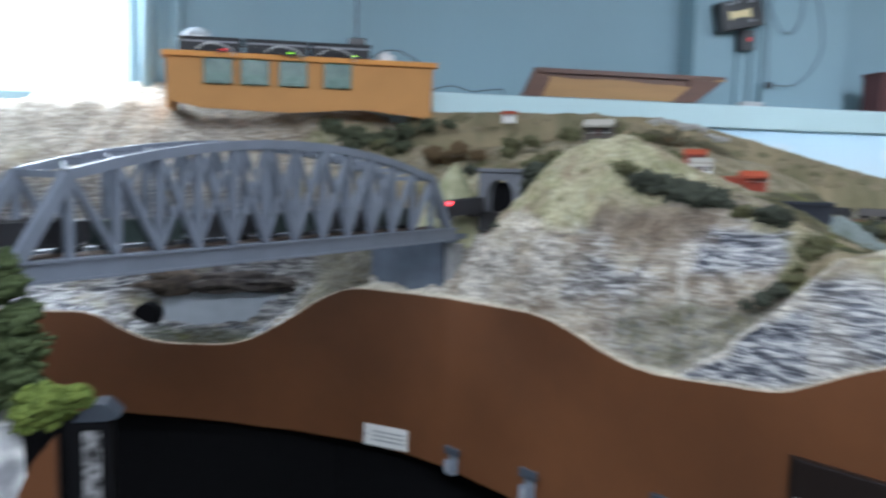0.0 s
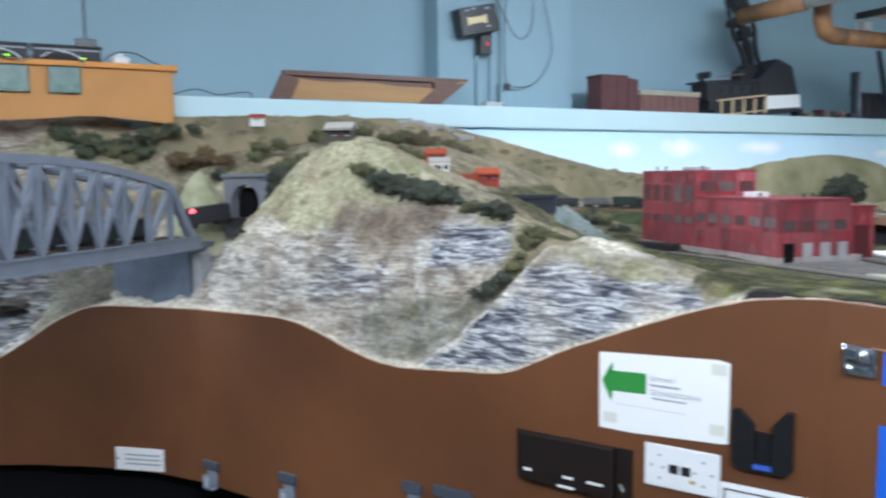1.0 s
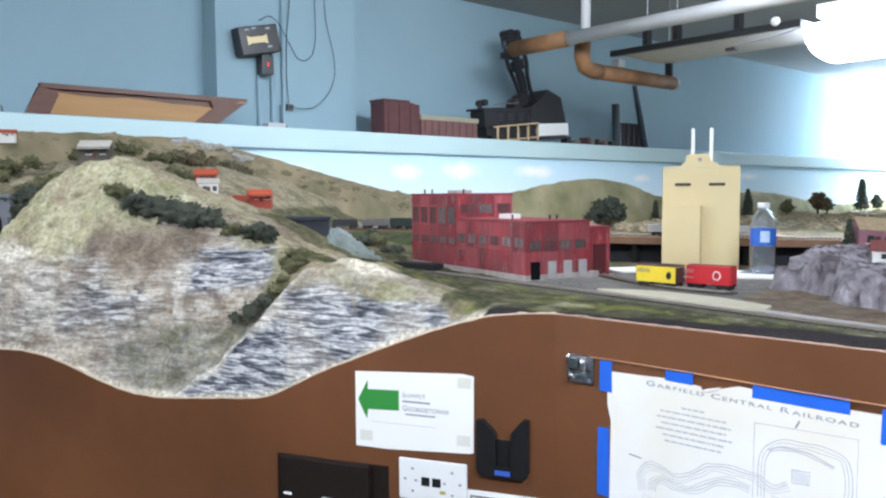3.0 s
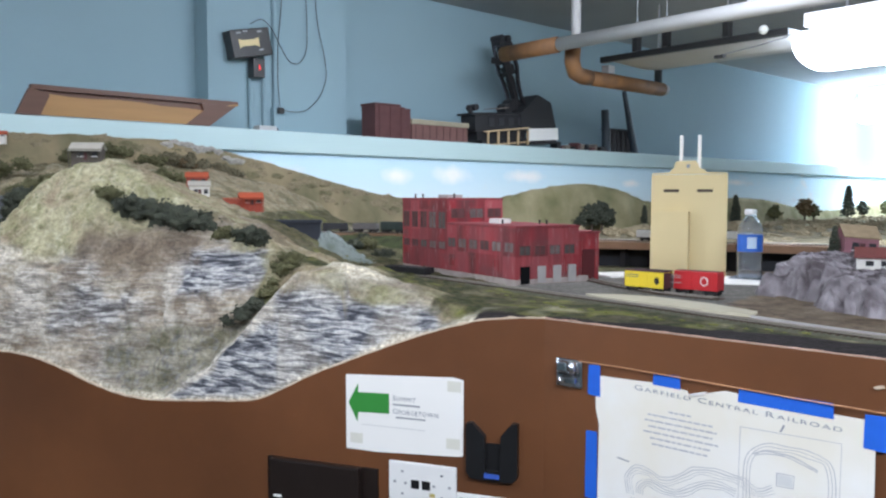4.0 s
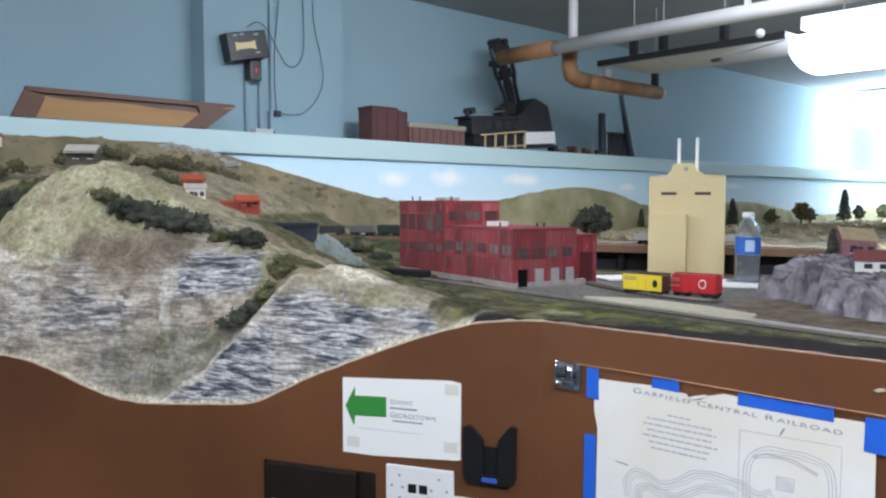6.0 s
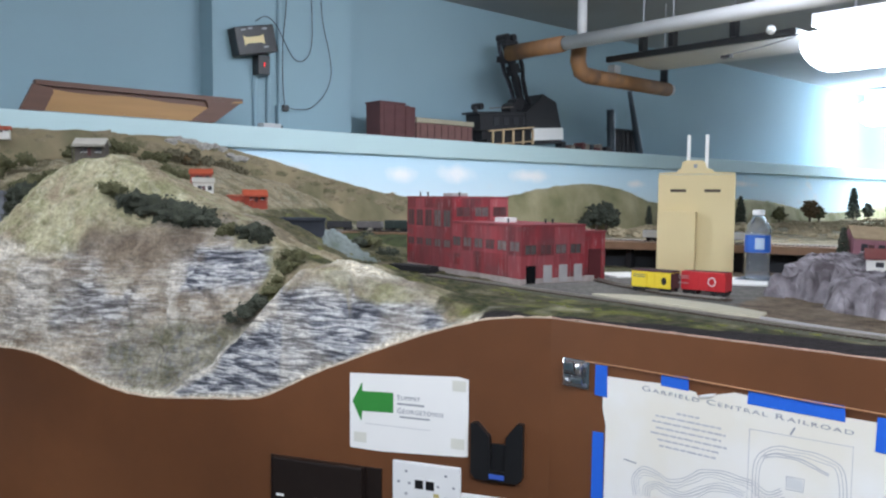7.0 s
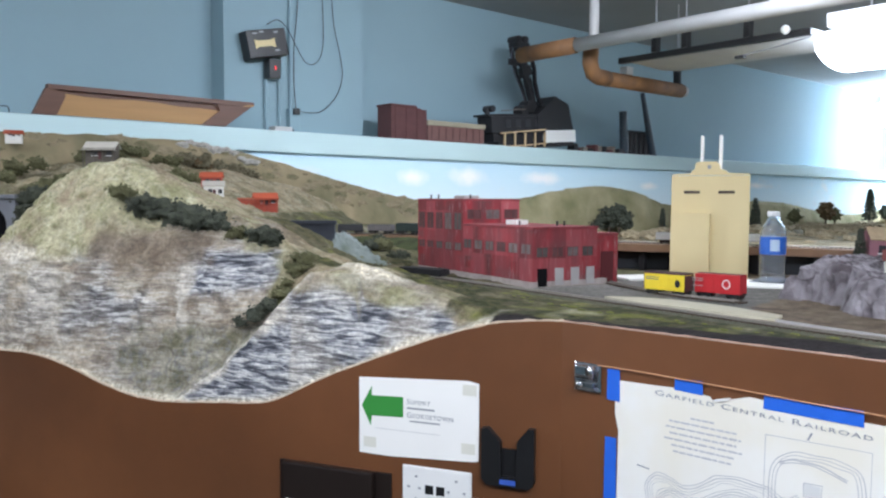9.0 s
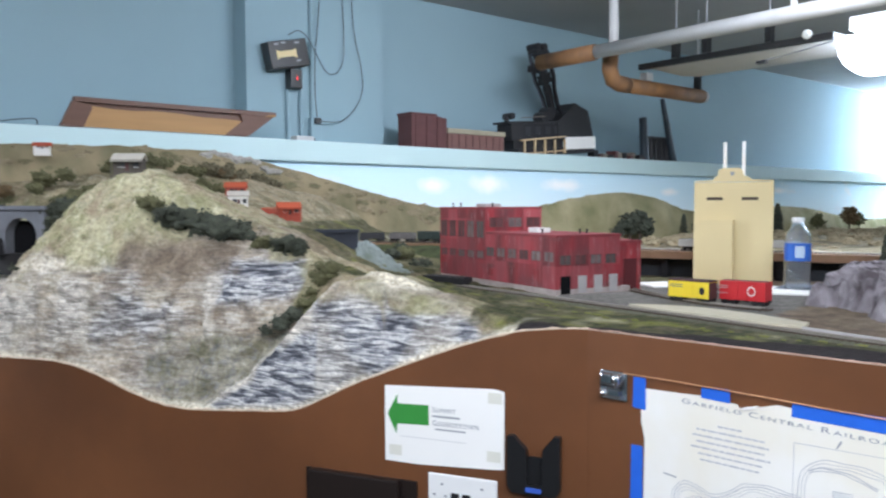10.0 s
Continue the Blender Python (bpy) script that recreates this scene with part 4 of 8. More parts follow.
def plan_poster():
    th = thing("track_plan", on_side(0.098, 0.80), "large white paper track plan taped to the fascia", "poster")
    w, h = 0.385, 0.405
    out = [(0.006, 0.0), (w, -0.006), (w + 0.002, h * 0.5), (w, h - 0.004), (0.33, h - 0.004), (0.26, h - 0.001), (0.20, h + 0.003), (0.150, h - 0.012), (0.146, h - 0.006), (0.10, h - 0.002), (0.06, h - 0.004), (0.0, h - 0.006), (0.0, h * 0.86), (0.006, h * 0.80), (0.004, h * 0.4)]
    part("sheet", flat(out, 0.0008), mat("stained_plan_paper", (0.81, 0.80, 0.77), 0.8, 0.03, 7, 0.08, col2=(0.76, 0.72, 0.62), spread=0.25), th)
    ink = random.Random(4)
    title = small_caps("GARFIELD CENTRAL RAILROAD", 0.0128, 0.0098, M_INKT, th, 1.25)
    wide = max(v.co.x for v in title.data.vertices)
    title.matrix_local = pose(0.065, -0.0014, h - 0.0168, 90, 1.5, 0) @ Matrix.Diagonal((0.283 / wide, 0.82, 1, 1))
    for i in range(7):
        half = (0.017, 0.049, 0.054, 0.048, 0.056, 0.045, 0.042)[i]
        x = 0.136 - half
        while x < 0.136 + half - 0.003:
            w = min(ink.uniform(0.005, 0.014), 0.136 + half - x)
            part("text_bar", rect(x, x + w, 0.3625 - i * 0.0085, 0.3650 - i * 0.0085, 0.0003, -0.001), M_PENCIL, th)
            x += w + 0.0018

    def line(pts, r=0.0007, m=M_PENCIL):
        part("drawn_line", ribbon([(x, -0.0011, z) for x, z in pts], r), m, th)

    def sweep(pts, gap, n, r=0.0006, m=M_PENCIL):
        """Parallel tracks through points, each one gap further in."""
        q = [Vector((x, z)) for x, z in pts]
        run = [0.0]
        for a, b in zip(q[:-1], q[1:]):
            run.append(run[-1] + (b - a).length)
        steps = int(run[-1] / 0.005) + 2
        mid = [Vector((smooth_at(run[-1] * k / steps, run, [v.x for v in q]), smooth_at(run[-1] * k / steps, run, [v.y for v in q]))) for k in range(steps + 1)]
        for i in range(n):
            off = []
            for k, v in enumerate(mid):
                d = (mid[min(k + 1, steps)] - mid[max(k - 1, 0)]).normalized()
                off.append((v.x + d.y * gap * i, v.y - d.x * gap * i + 0.0008 * math.sin(k * 0.7 + i)))
            line(off, r * ink.uniform(0.45, 0.85), m)

    line([(0.222, 0.363), (0.348, 0.366), (0.347, 0.250), (0.221, 0.240), (0.222, 0.363)], 0.0005)
    sweep([(0.228, 0.265), (0.229, 0.317), (0.240, 0.338), (0.263, 0.348), (0.307, 0.348), (0.332, 0.342), (0.341, 0.325), (0.342, 0.290), (0.330, 0.265), (0.290, 0.258), (0.245, 0.262)], 0.0042, 3, 0.0008)
    sweep([(0.240, 0.330), (0.262, 0.338), (0.300, 0.334), (0.322, 0.325)], 0.003, 2, 0.0011)
    sweep([(0.055, 0.229), (0.052, 0.257), (0.069, 0.275), (0.093, 0.274), (0.110, 0.266), (0.142, 0.281), (0.158, 0.293), (0.189, 0.297), (0.226, 0.294), (0.247, 0.285), (0.264, 0.293)], 0.0038, 4, 0.0008)
    sweep([(0.070, 0.233), (0.072, 0.249), (0.089, 0.259), (0.110, 0.255), (0.135, 0.255), (0.166, 0.274), (0.196, 0.281), (0.219, 0.276)], 0.0036, 4, 0.0008)
    sweep([(0.060, 0.225), (0.110, 0.215), (0.180, 0.235), (0.240, 0.245), (0.310, 0.235)], 0.005, 3)
    sweep([(0.050, 0.190), (0.100, 0.160), (0.200, 0.170), (0.300, 0.185), (0.340, 0.220)], 0.005, 3)
    line([(0.038, 0.280), (0.058, 0.278)], 0.0010, M_INK)
    line([(0.274, 0.366), (0.279, 0.376)], 0.0012, M_INKT)
    line([(0.271, 0.311), (0.293, 0.312), (0.292, 0.295), (0.271, 0.294), (0.271, 0.311)])
    part("drawn_block", rect(0.272, 0.291, 0.296, 0.310, 0.0003, -0.0008), mat("pale_ink", (0.70, 0.70, 0.68), 0.8), th)
    part("torn_flap", flat([(0.150, h - 0.010), (0.158, h - 0.007), (0.176, h - 0.002), (0.172, h - 0.006), (0.156, h - 0.011)], 0.003, -0.001), M_PAPER, th, "curled white torn edge")
    for x0, x1, z0, z1 in ((-0.014, 0.008, h - 0.038, h + 0.010), (0.094, 0.136, h - 0.006, h + 0.013), (0.218, 0.338, h - 0.010, h + 0.010), (0.372, 0.40, h - 0.040, h + 0.004), (-0.017, 0.004, h - 0.20, h - 0.093), (-0.017, 0.004, h - 0.40, h - 0.22)):
        part("tape_strip", flat([(x0, z0 + 0.001), (x1, z0), (x1 - 0.001, z1), (x0 + 0.001, z1 - 0.001)], 0.0005, -0.001), M_TAPE, th, "blue masking tape strip")
    bm = bmesh.new()
    tube(bm, [(-0.030, -0.003, h + 0.012), (0.05, -0.004, h + 0.013), (0.18, -0.003, h + 0.011), (0.30, -0.004, h + 0.009), (0.44, -0.003, h + 0.008)], 0.0009, 6)
    tagged(mesh_ob("wire", bm, mat("copper_wire", (0.62, 0.34, 0.18), 0.4, 0.1, 40, 0, 0.6)), "thin copper coloured wire along the fascia", "wire").matrix_world = on_side(0.098, 0.80)


direction_sign()
throttle_pocket()
wall_plate()
control_box()
notice()
name_label()
for s, z, w, h in ((0.018, 0.690, 0.046, 0.068), (0.288, 0.705, 0.046, 0.078), (0.650, 0.760, 0.042, 0.080), (0.732, 0.770, 0.078, 0.078)):
    card_clip(s, z, w, h)
latch()
plan_poster()


# ---- the bridge and its train ----
BR_A, BR_B = Vector((-0.425, 1.365, 1.325)), Vector((0.350, 2.140, 1.325))
BR_D = (BR_B - BR_A).normalized()
BR_ANG = math.degrees(math.atan2(BR_D.y, BR_D.x))


def truss_bridge():
    th = thing("truss_bridge", pose(BR_A.x, BR_A.y, BR_A.z, 0, 0, BR_ANG), "grey painted steel truss bridge with curved top chords", "bridge")
    L, W, n = (BR_B - BR_A).length, 0.14, 12

    def top(x):
        f = min(max((x - L * 0.08) / (L * 0.84), 0), 1)
        return 0.118 + 0.061 * 4 * f * (1 - f)

    xs = [L * 0.08 + L * 0.84 * i / n for i in range(n + 1)]
    for y in (0.0, W):
        sec = [(-0.011, -0.034), (0.011, -0.034), (0.011, -0.030), (0.007, -0.030), (0.007, -0.006), (0.011, -0.006), (0.011, -0.002), (-0.011, -0.002), (-0.011, -0.006), (-0.007, -0.006), (-0.007, -0.030), (-0.011, -0.030)]
        bm = bmesh.new()
        ends = [[bm.verts.new((x, y + a, b)) for a, b in sec] for x in (-0.02, L + 0.02)]
        for k in range(12):
            bm.faces.new((ends[0][k], ends[0][(k + 1) % 12], ends[1][(k + 1) % 12], ends[1][k]))
        bm.faces.new(ends[0])
        bm.faces.new(ends[1][::-1])
        bmesh.ops.recalc_face_normals(bm, faces=bm.faces)
        part("bottom_chord", bm, M_STEELG, th)
        bm = bmesh.new()
        for side in (-1, 1):
            prof = [(x, top(x)) for x in xs]
            vs = [[bm.verts.new((x, y + side * 0.008, z + dz)) for dz in (-0.008, 0.008)] for x, z in prof]
            for p, q in zip(vs[:-1], vs[1:]):
                bm.faces.new((p[0], q[0], q[1], p[1]))
        vs2 = list(bm.verts)
        half = len(vs2) // 2
        for i in range(n):
            a, b = vs2[2 * i], vs2[2 * i + 2]
            c, d = vs2[half + 2 * i], vs2[half + 2 * i + 2]
            bm.faces.new((a, b, d, c))
            a, b = vs2[2 * i + 1], vs2[2 * i + 3]
            c, d = vs2[half + 2 * i + 1], vs2[half + 2 * i + 3]
            bm.faces.new((a, c, d, b))
        bmesh.ops.recalc_face_normals(bm, faces=bm.faces)
        part("top_chord", bm, M_STEELG, th)
        part("end_post", bar(bmesh.new(), (0.01, y, -0.004), (xs[0], y, top(xs[0])), 0.018, 0.018), M_STEELG, th)
        part("end_post", bar(bmesh.new(), (L - 0.01, y, -0.004), (xs[-1], y, top(xs[-1])), 0.018, 0.018), M_STEELG, th)
        for i, x in enumerate(xs):
            part("post", bar(bmesh.new(), (x, y, -0.004), (x, y, top(x)), 0.010, 0.013, (0, 1, 0)), M_STEELG, th)
            if i < n:
                x2 = xs[i + 1]
                ends = ((x, y, top(x)), (x2, y, -0.004)) if i < n // 2 else ((x, y, -0.004), (x2, y, top(x2)))
                part("diagonal", bar(bmesh.new(), *ends, 0.009, 0.012, (0, 1, 0)), M_STEELG, th)
                if 2 <= i < n - 2:
                    ends = ((x, y, -0.004), (x2, y, top(x2))) if i < n // 2 else ((x, y, top(x)), (x2, y, -0.004))
                    part("diagonal", bar(bmesh.new(), *ends, 0.006, 0.007, (0, 1, 0)), M_STEELG, th)
    for x in xs:
        part("top_strut", bar(bmesh.new(), (x, 0, top(x)), (x, W, top(x)), 0.008, 0.010), M_STEELG, th)
        part("floor_beam", bar(bmesh.new(), (x, 0, -0.022), (x, W, -0.022), 0.008, 0.018), M_STEELG, th)
    for x, x2 in zip(xs[:-1], xs[1:]):
        part("lateral", bar(bmesh.new(), (x, 0.0, top(x)), (x2, W, top(x2)), 0.005, 0.005), M_STEELG, th)
    part("deck", slab(-0.02, L + 0.02, 0.03, W - 0.03, -0.014, -0.006), mat("timber_deck", (0.10, 0.075, 0.06), 0.9, 0.3, 60, 0.3), th, "dark timber deck")
    for y in (W / 2 - 0.0085, W / 2 + 0.0085):
        part("rail", slab(-0.02, L + 0.02, y - 0.001, y + 0.001, -0.006, -0.0025), mat("rail_steel", (0.25, 0.2, 0.17), 0.4, 0.2, 50, 0, 0.8), th)


truss_bridge()

M_TRUCK = mat("truck_black", (0.015, 0.014, 0.014), 0.7, 0.2, 60, 0.1)


def freight_car(m, length, height, body, label, group, kind="box", stripe=None):
    """A model rail car: body, ends, roof or load, two trucks with wheels."""
    th = thing("rail_car", m, label, "rail car", group)
    h0, w = 0.010, 0.034
    if kind == "box":
        part("body", slab(-length / 2, length / 2, -w / 2, w / 2, h0, height - 0.004, 0.0008), body, th)
        bm = prism(bmesh.new(), [(-length / 2, -w / 2 - 0.001), (length / 2, -w / 2 - 0.001), (length / 2, w / 2 + 0.001), (-length / 2, w / 2 + 0.001)], height - 0.004, height - 0.001)
        part("roof", bm, M_BARN if stripe else body, th)
        part("roof_walk", slab(-length / 2, length / 2, -0.004, 0.004, height - 0.001, height), M_TRUCK, th)
        for x in (-length * 0.1, length * 0.1):
            part("door_post", slab(x - 0.001, x + 0.001, -w / 2 - 0.0012, -w / 2, h0 + 0.002, height - 0.006), body, th)
        for e in (-1, 1):
            part("end_wall", slab(min(e * length / 2, e * (length / 2 + 0.001)), max(e * length / 2, e * (length / 2 + 0.001)), -w / 2, w / 2, h0, height - 0.005), M_BARN if stripe else body, th)
    elif kind == "hopper":
        bm = bmesh.new()
        pts = [(-length / 2, height), (-length / 2, h0 + 0.012), (-length * 0.3, h0), (length * 0.3, h0), (length / 2, h0 + 0.012), (length / 2, height)]
        lo = [bm.verts.new((x, -w / 2, z)) for x, z in pts]
        hi = [bm.verts.new((x, w / 2, z)) for x, z in pts]
        for k in range(6):
            bm.faces.new((lo[k], lo[(k + 1) % 6], hi[(k + 1) % 6], hi[k]))
        bm.faces.new(lo)
        bm.faces.new(hi[::-1])
        bmesh.ops.recalc_face_normals(bm, faces=bm.faces)
        part("body", bm, body, th)
        for i in range(8):
            x = -length * 0.45 + length * 0.9 * i / 7
            part("rib", slab(x - 0.001, x + 0.001, -w / 2 - 0.0015, w / 2 + 0.0015, h0 + 0.010, height), body, th)
        bm = bmesh.new()
        clump(bm, (0, 0, height), (length * 0.45, w * 0.4, 0.004), 40, 0.005, random.Random(3))
        part("load", bm, M_TRUCK, th, "black coal load")
    for e in (-1, 1):
        truck = part("truck", slab(e * length * 0.33 - 0.014, e * length * 0.33 + 0.014, -0.013, 0.013, 0.003, h0, 0.001), M_TRUCK, th)
        for dx in (-0.009, 0.009):
            bm = bmesh.new()
            tube(bm, [(e * length * 0.33 + dx, -0.010, 0.0045), (e * length * 0.33 + dx, 0.010, 0.0045)], 0.0045, 12)
            part("wheelset", bm, M_TRUCK, truck)
    part("coupler", bar(bmesh.new(), (-length / 2 - 0.006, 0, 0.010), (length / 2 + 0.006, 0, 0.010), 0.003, 0.003), M_TRUCK, th)
    return th


def along_bridge(x):
    p = BR_A + BR_D * x + Vector((-BR_D.y, BR_D.x, 0)) * 0.07
    return pose(p.x, p.y, BR_A.z - 0.002, 0, 0, BR_ANG)


M_DKGREEN = mat("dark_green_car_paint", (0.02, 0.035, 0.03), 0.6, 0.2, 40, 0.1)
for i, x in enumerate((0.08, 0.25, 0.42, 0.59, 0.76, 0.93)):
    freight_car(along_bridge(x), 0.155, 0.050, (M_DARKCAR, M_DKGREEN)[i % 2], ("black model hopper car on the bridge", "dark green model freight car on the bridge")[i % 2], "train on the bridge", "hopper" if i % 2 == 0 else "box")
last = freight_car(pose(0.395, 2.222, 1.341, 0, -6, 22), 0.13, 0.052, M_DARKCAR, "black model caboose with a red marker lamp", "train on the bridge")
bm = bmesh.new()
bmesh.ops.create_uvsphere(bm, u_segments=10, v_segments=6, radius=0.0055, matrix=Matrix.Translation((-0.045, -0.020, 0.046)))
part("marker_lamp", bm, M_REDLED, last, "glowing red marker lamp")

# abutment at the bridge's end
th = thing("abutment", pose(0.285, 2.315, 1.10, 0, 0, -50), "blue grey cast concrete bridge abutment", "abutment")
M_BLUEC = mat("blue_grey_concrete", (0.15, 0.175, 0.22), 0.9, 0.3, 25, 0.3)
part("pier", slab(-0.15, 0.105, 0.0, 0.12, 0.0, 0.185, 0.003), M_BLUEC, th)
part("cap", slab(-0.16, 0.115, -0.008, 0.13, 0.185, 0.198, 0.002), M_BLUEC, th)
part("wing_wall", slab(0.106, 0.135, 0.006, 0.05, 0.0, 0.175, 0.003), mat("stone_wing", (0.42, 0.42, 0.42), 0.9, 0.35, 60, 0.5), th, "rough stone wing wall")


# concrete with the shade of the turned-away portal put into its colour
M_DKCONC = mat("shaded_concrete", (0.05, 0.055, 0.068), 0.9, 0.3, 25, 0.3)


# concrete darkened for a portal face that stands in shadow
M_MIDCONC = mat("lightly_shaded_concrete", (0.16, 0.165, 0.18), 0.9, 0.3, 25, 0.3)


def tunnel_portal(name, m, w, h, r, label, face=M_CONC):
    """A concrete portal with an arched hole and a black block behind it for the bore's shade."""
    th = thing(name, m, label, "tunnel portal")
    n = 12
    arch = [(-r, 0.0)] + [(-r * math.cos(math.pi * k / n), h * 0.42 + r * math.sin(math.pi * k / n)) for k in range(n + 1)] + [(r, 0.0)]
    outer = [(-w / 2, 0.0)] + [(-w / 2 + w * k / (len(arch) - 3), h) for k in range(len(arch) - 2)] + [(w / 2, 0.0)]
    bm = bmesh.new()
    fa = [bm.verts.new((x, 0, z)) for x, z in arch]
    fo = [bm.verts.new((x, 0, z)) for x, z in outer]
    ba = [bm.verts.new((x, 0.03, z)) for x, z in arch]
    bo = [bm.verts.new((x, 0.03, z)) for x, z in outer]
    for k in range(len(arch) - 1):
        bm.faces.new((fa[k], fa[k + 1], fo[k + 1], fo[k]))
        bm.faces.new((fa[k], ba[k], ba[k + 1], fa[k + 1]))
        bm.faces.new((fo[k], fo[k + 1], bo[k + 1], bo[k]))
    bmesh.ops.recalc_face_normals(bm, faces=bm.faces)
    part("wall", bm, face, th)
    part("coping", slab(-w / 2 - 0.004, w / 2 + 0.004, -0.006, 0.034, h, h + 0.010, 0.002), face, th)
    # dark block added to close the gap below a raised portal
    part("footing", slab(-w / 2, w / 2, 0.001, 0.029, -0.05, 0.0), M_TRUCK, th, "dark footing that fills the gap below the portal")
    # solid block, its black stands for the shade inside the tunnel
    part("bore", slab(-w * 0.36, w * 0.36, 0.032, 0.10, 0.0, h * 0.75), M_BLACK, th, "black block for the shade in the bore")


tunnel_portal("tunnel_portal", pose(0.492, 2.204, 1.360, 0, 0, -50), 0.132, 0.104, 0.042, "grey concrete tunnel portal in the hillside", M_MIDCONC)
tunnel_portal("tunnel_portal", pose(1.205, 1.955, 1.300, 0, 0, -38), 0.13, 0.098, 0.030, "concrete tunnel portal below the hill, coloured dark for shade", M_DKCONC)

# cream plaster cone beside the first tunnel
bm = bmesh.new()
rows = []
for j in range(10):
    f = j / 9
    r = 0.105 * (1 - f) ** 0.8 + 0.004
    rows.append([bm.verts.new(Vector((0.410, 2.370, 1.26 + 0.225 * f)) + Vector((math.cos(2 * math.pi * k / 24), math.sin(2 * math.pi * k / 24), 0)) * r * (1 + 0.35 * noise.fractal(Vector((math.cos(2 * math.pi * k / 24) * 1.5, math.sin(2 * math.pi * k / 24) * 1.5, f * 3)), 0.9, 2.0, 4))) for k in range(24)])
for p, q in zip(rows[:-1], rows[1:]):
    for k in range(24):
        bm.faces.new((p[k], p[(k + 1) % 24], q[(k + 1) % 24], q[k]))
bm.faces.new(rows[-1])
tagged(mesh_ob("plaster_cone", bm, mat("cream_turf", (0.44, 0.41, 0.28), 0.95, 0.35, 22, 0.6, col2=(0.24, 0.25, 0.14), spread=0.35), smooth=True), "cream and green plaster cone beside the tunnel", "scenery", kind="structure")

# valley wall and culvert under the bridge
th = thing("retaining_wall", pose(-0.415, 2.665, 0.955, 0, 0, -3), "pale concrete retaining wall with a round culvert", "wall")
part("wall", slab(0.01, 0.42, 0, 0.03, -0.07, 0.135, 0.002), mat("pale_concrete", (0.46, 0.50, 0.54), 0.9, 0.2, 20, 0.3), th)
bm = bmesh.new()
tube(bm, [(-0.035, -0.02, 0.06), (-0.035, 0.05, 0.06)], 0.040, 20)
# closed black cylinder, painted for the shade inside the pipe
part("culvert", bm, M_BLACK, th, "black plug for the shade in the round culvert")


# ---- buildings in the yard ----
M_TILE2 = mat("brown_wheel_paint", (0.16, 0.05, 0.035), 0.6, 0.2, 40)
F_ANG = math.degrees(math.atan2(-0.193, 0.981))
M_PLINTH = mat("stone_plinth", (0.45, 0.39, 0.36), 0.9, 0.3, 60, 0.3)
M_REDDK = mat("old_red_trim", (0.29, 0.038, 0.046), 0.7, 0.3, 40, 0.2, col2=(0.15, 0.03, 0.035))


def weathered_red(pieces=False):
    m = mat("weathered_red_walls", (0.30, 0.026, 0.034), 0.8, 0.35, 13, 0.15, col2=(0.13, 0.030, 0.034), spread=0.26, stretch=(2.2, 2.2, 0.55))
    nd, ln = m.node_tree.nodes, m.node_tree.links
    b = nd["Principled BSDF"]
    last = b.inputs["Base Color"].links[0].from_socket
    tc = nd.new("ShaderNodeTexCoord")
    for scale, stretch, lo, hi, amount, col in ((34, (2.5, 2.5, 0.22), 0.56, 0.74, 0.6, (0.42, 0.10, 0.105)), (13, (1, 1, 2.2), 0.54, 0.70, 0.7, (0.12, 0.055, 0.055)), (70, (2, 2, 0.3), 0.60, 0.72, 0.5, (0.45, 0.36, 0.34))):
        mp, n, r, mx = nd.new("ShaderNodeMapping"), nd.new("ShaderNodeTexNoise"), nd.new("ShaderNodeMapRange"), nd.new("ShaderNodeMix")
        mp.inputs["Scale"].default_value = stretch
        n.inputs["Scale"].default_value, n.inputs["Detail"].default_value = scale, 4
        r.inputs[1].default_value, r.inputs[2].default_value, r.inputs[4].default_value = lo, hi, amount
        mx.data_type = "RGBA"
        mx.inputs[7].default_value = (*col, 1)
        ln.new(tc.outputs["Object"], mp.inputs[0])
        ln.new(mp.outputs[0], n.inputs["Vector"])
        ln.new(n.outputs[0], r.inputs[0])
        ln.new(r.outputs[0], mx.inputs[0])
        ln.new(last, mx.inputs[6])
        last = mx.outputs[2]
    if pieces:
        info, r, mx = nd.new("ShaderNodeObjectInfo"), nd.new("ShaderNodeMapRange"), nd.new("ShaderNodeMix")
        mx.data_type = "RGBA"
        r.inputs[3].default_value, r.inputs[4].default_value = 0.0, 0.6
        tint = nd.new("ShaderNodeMix")
        tint.data_type = "RGBA"
        tint.inputs[6].default_value, tint.inputs[7].default_value = (0.16, 0.032, 0.038, 1), (0.50, 0.11, 0.12, 1)
        half = nd.new("ShaderNodeMath")
        half.operation = "FRACT"
        many = nd.new("ShaderNodeMath")
        many.operation = "MULTIPLY"
        many.inputs[1].default_value = 7.0
        ln.new(info.outputs["Random"], many.inputs[0])
        ln.new(many.outputs[0], half.inputs[0])
        ln.new(half.outputs[0], tint.inputs[0])
        ln.new(info.outputs["Random"], r.inputs[0])
        ln.new(r.outputs[0], mx.inputs[0])
        ln.new(last, mx.inputs[6])
        ln.new(tint.outputs[2], mx.inputs[7])
        last = mx.outputs[2]
    ln.new(last, b.inputs["Base Color"])
    return m


M_RED = weathered_red()
M_SILL = mat("grey_door_card", (0.42, 0.40, 0.39), 0.8, 0.2, 40, 0.1)


M_PANES = [mat(n, c, 0.5, 0.4, 60, 0.0, col2=tuple(v * 0.6 for v in c), spread=0.3) for n, c in (("smoky_pane", (0.10, 0.085, 0.08)), ("dusty_pane", (0.17, 0.135, 0.13)), ("pale_pane", (0.24, 0.20, 0.19)), ("rusty_pane", (0.12, 0.05, 0.05)))]
M_FRAME = mat("dull_red_frame", (0.22, 0.06, 0.06), 0.8, 0.3, 40, 0.1)
pick = random.Random(8)


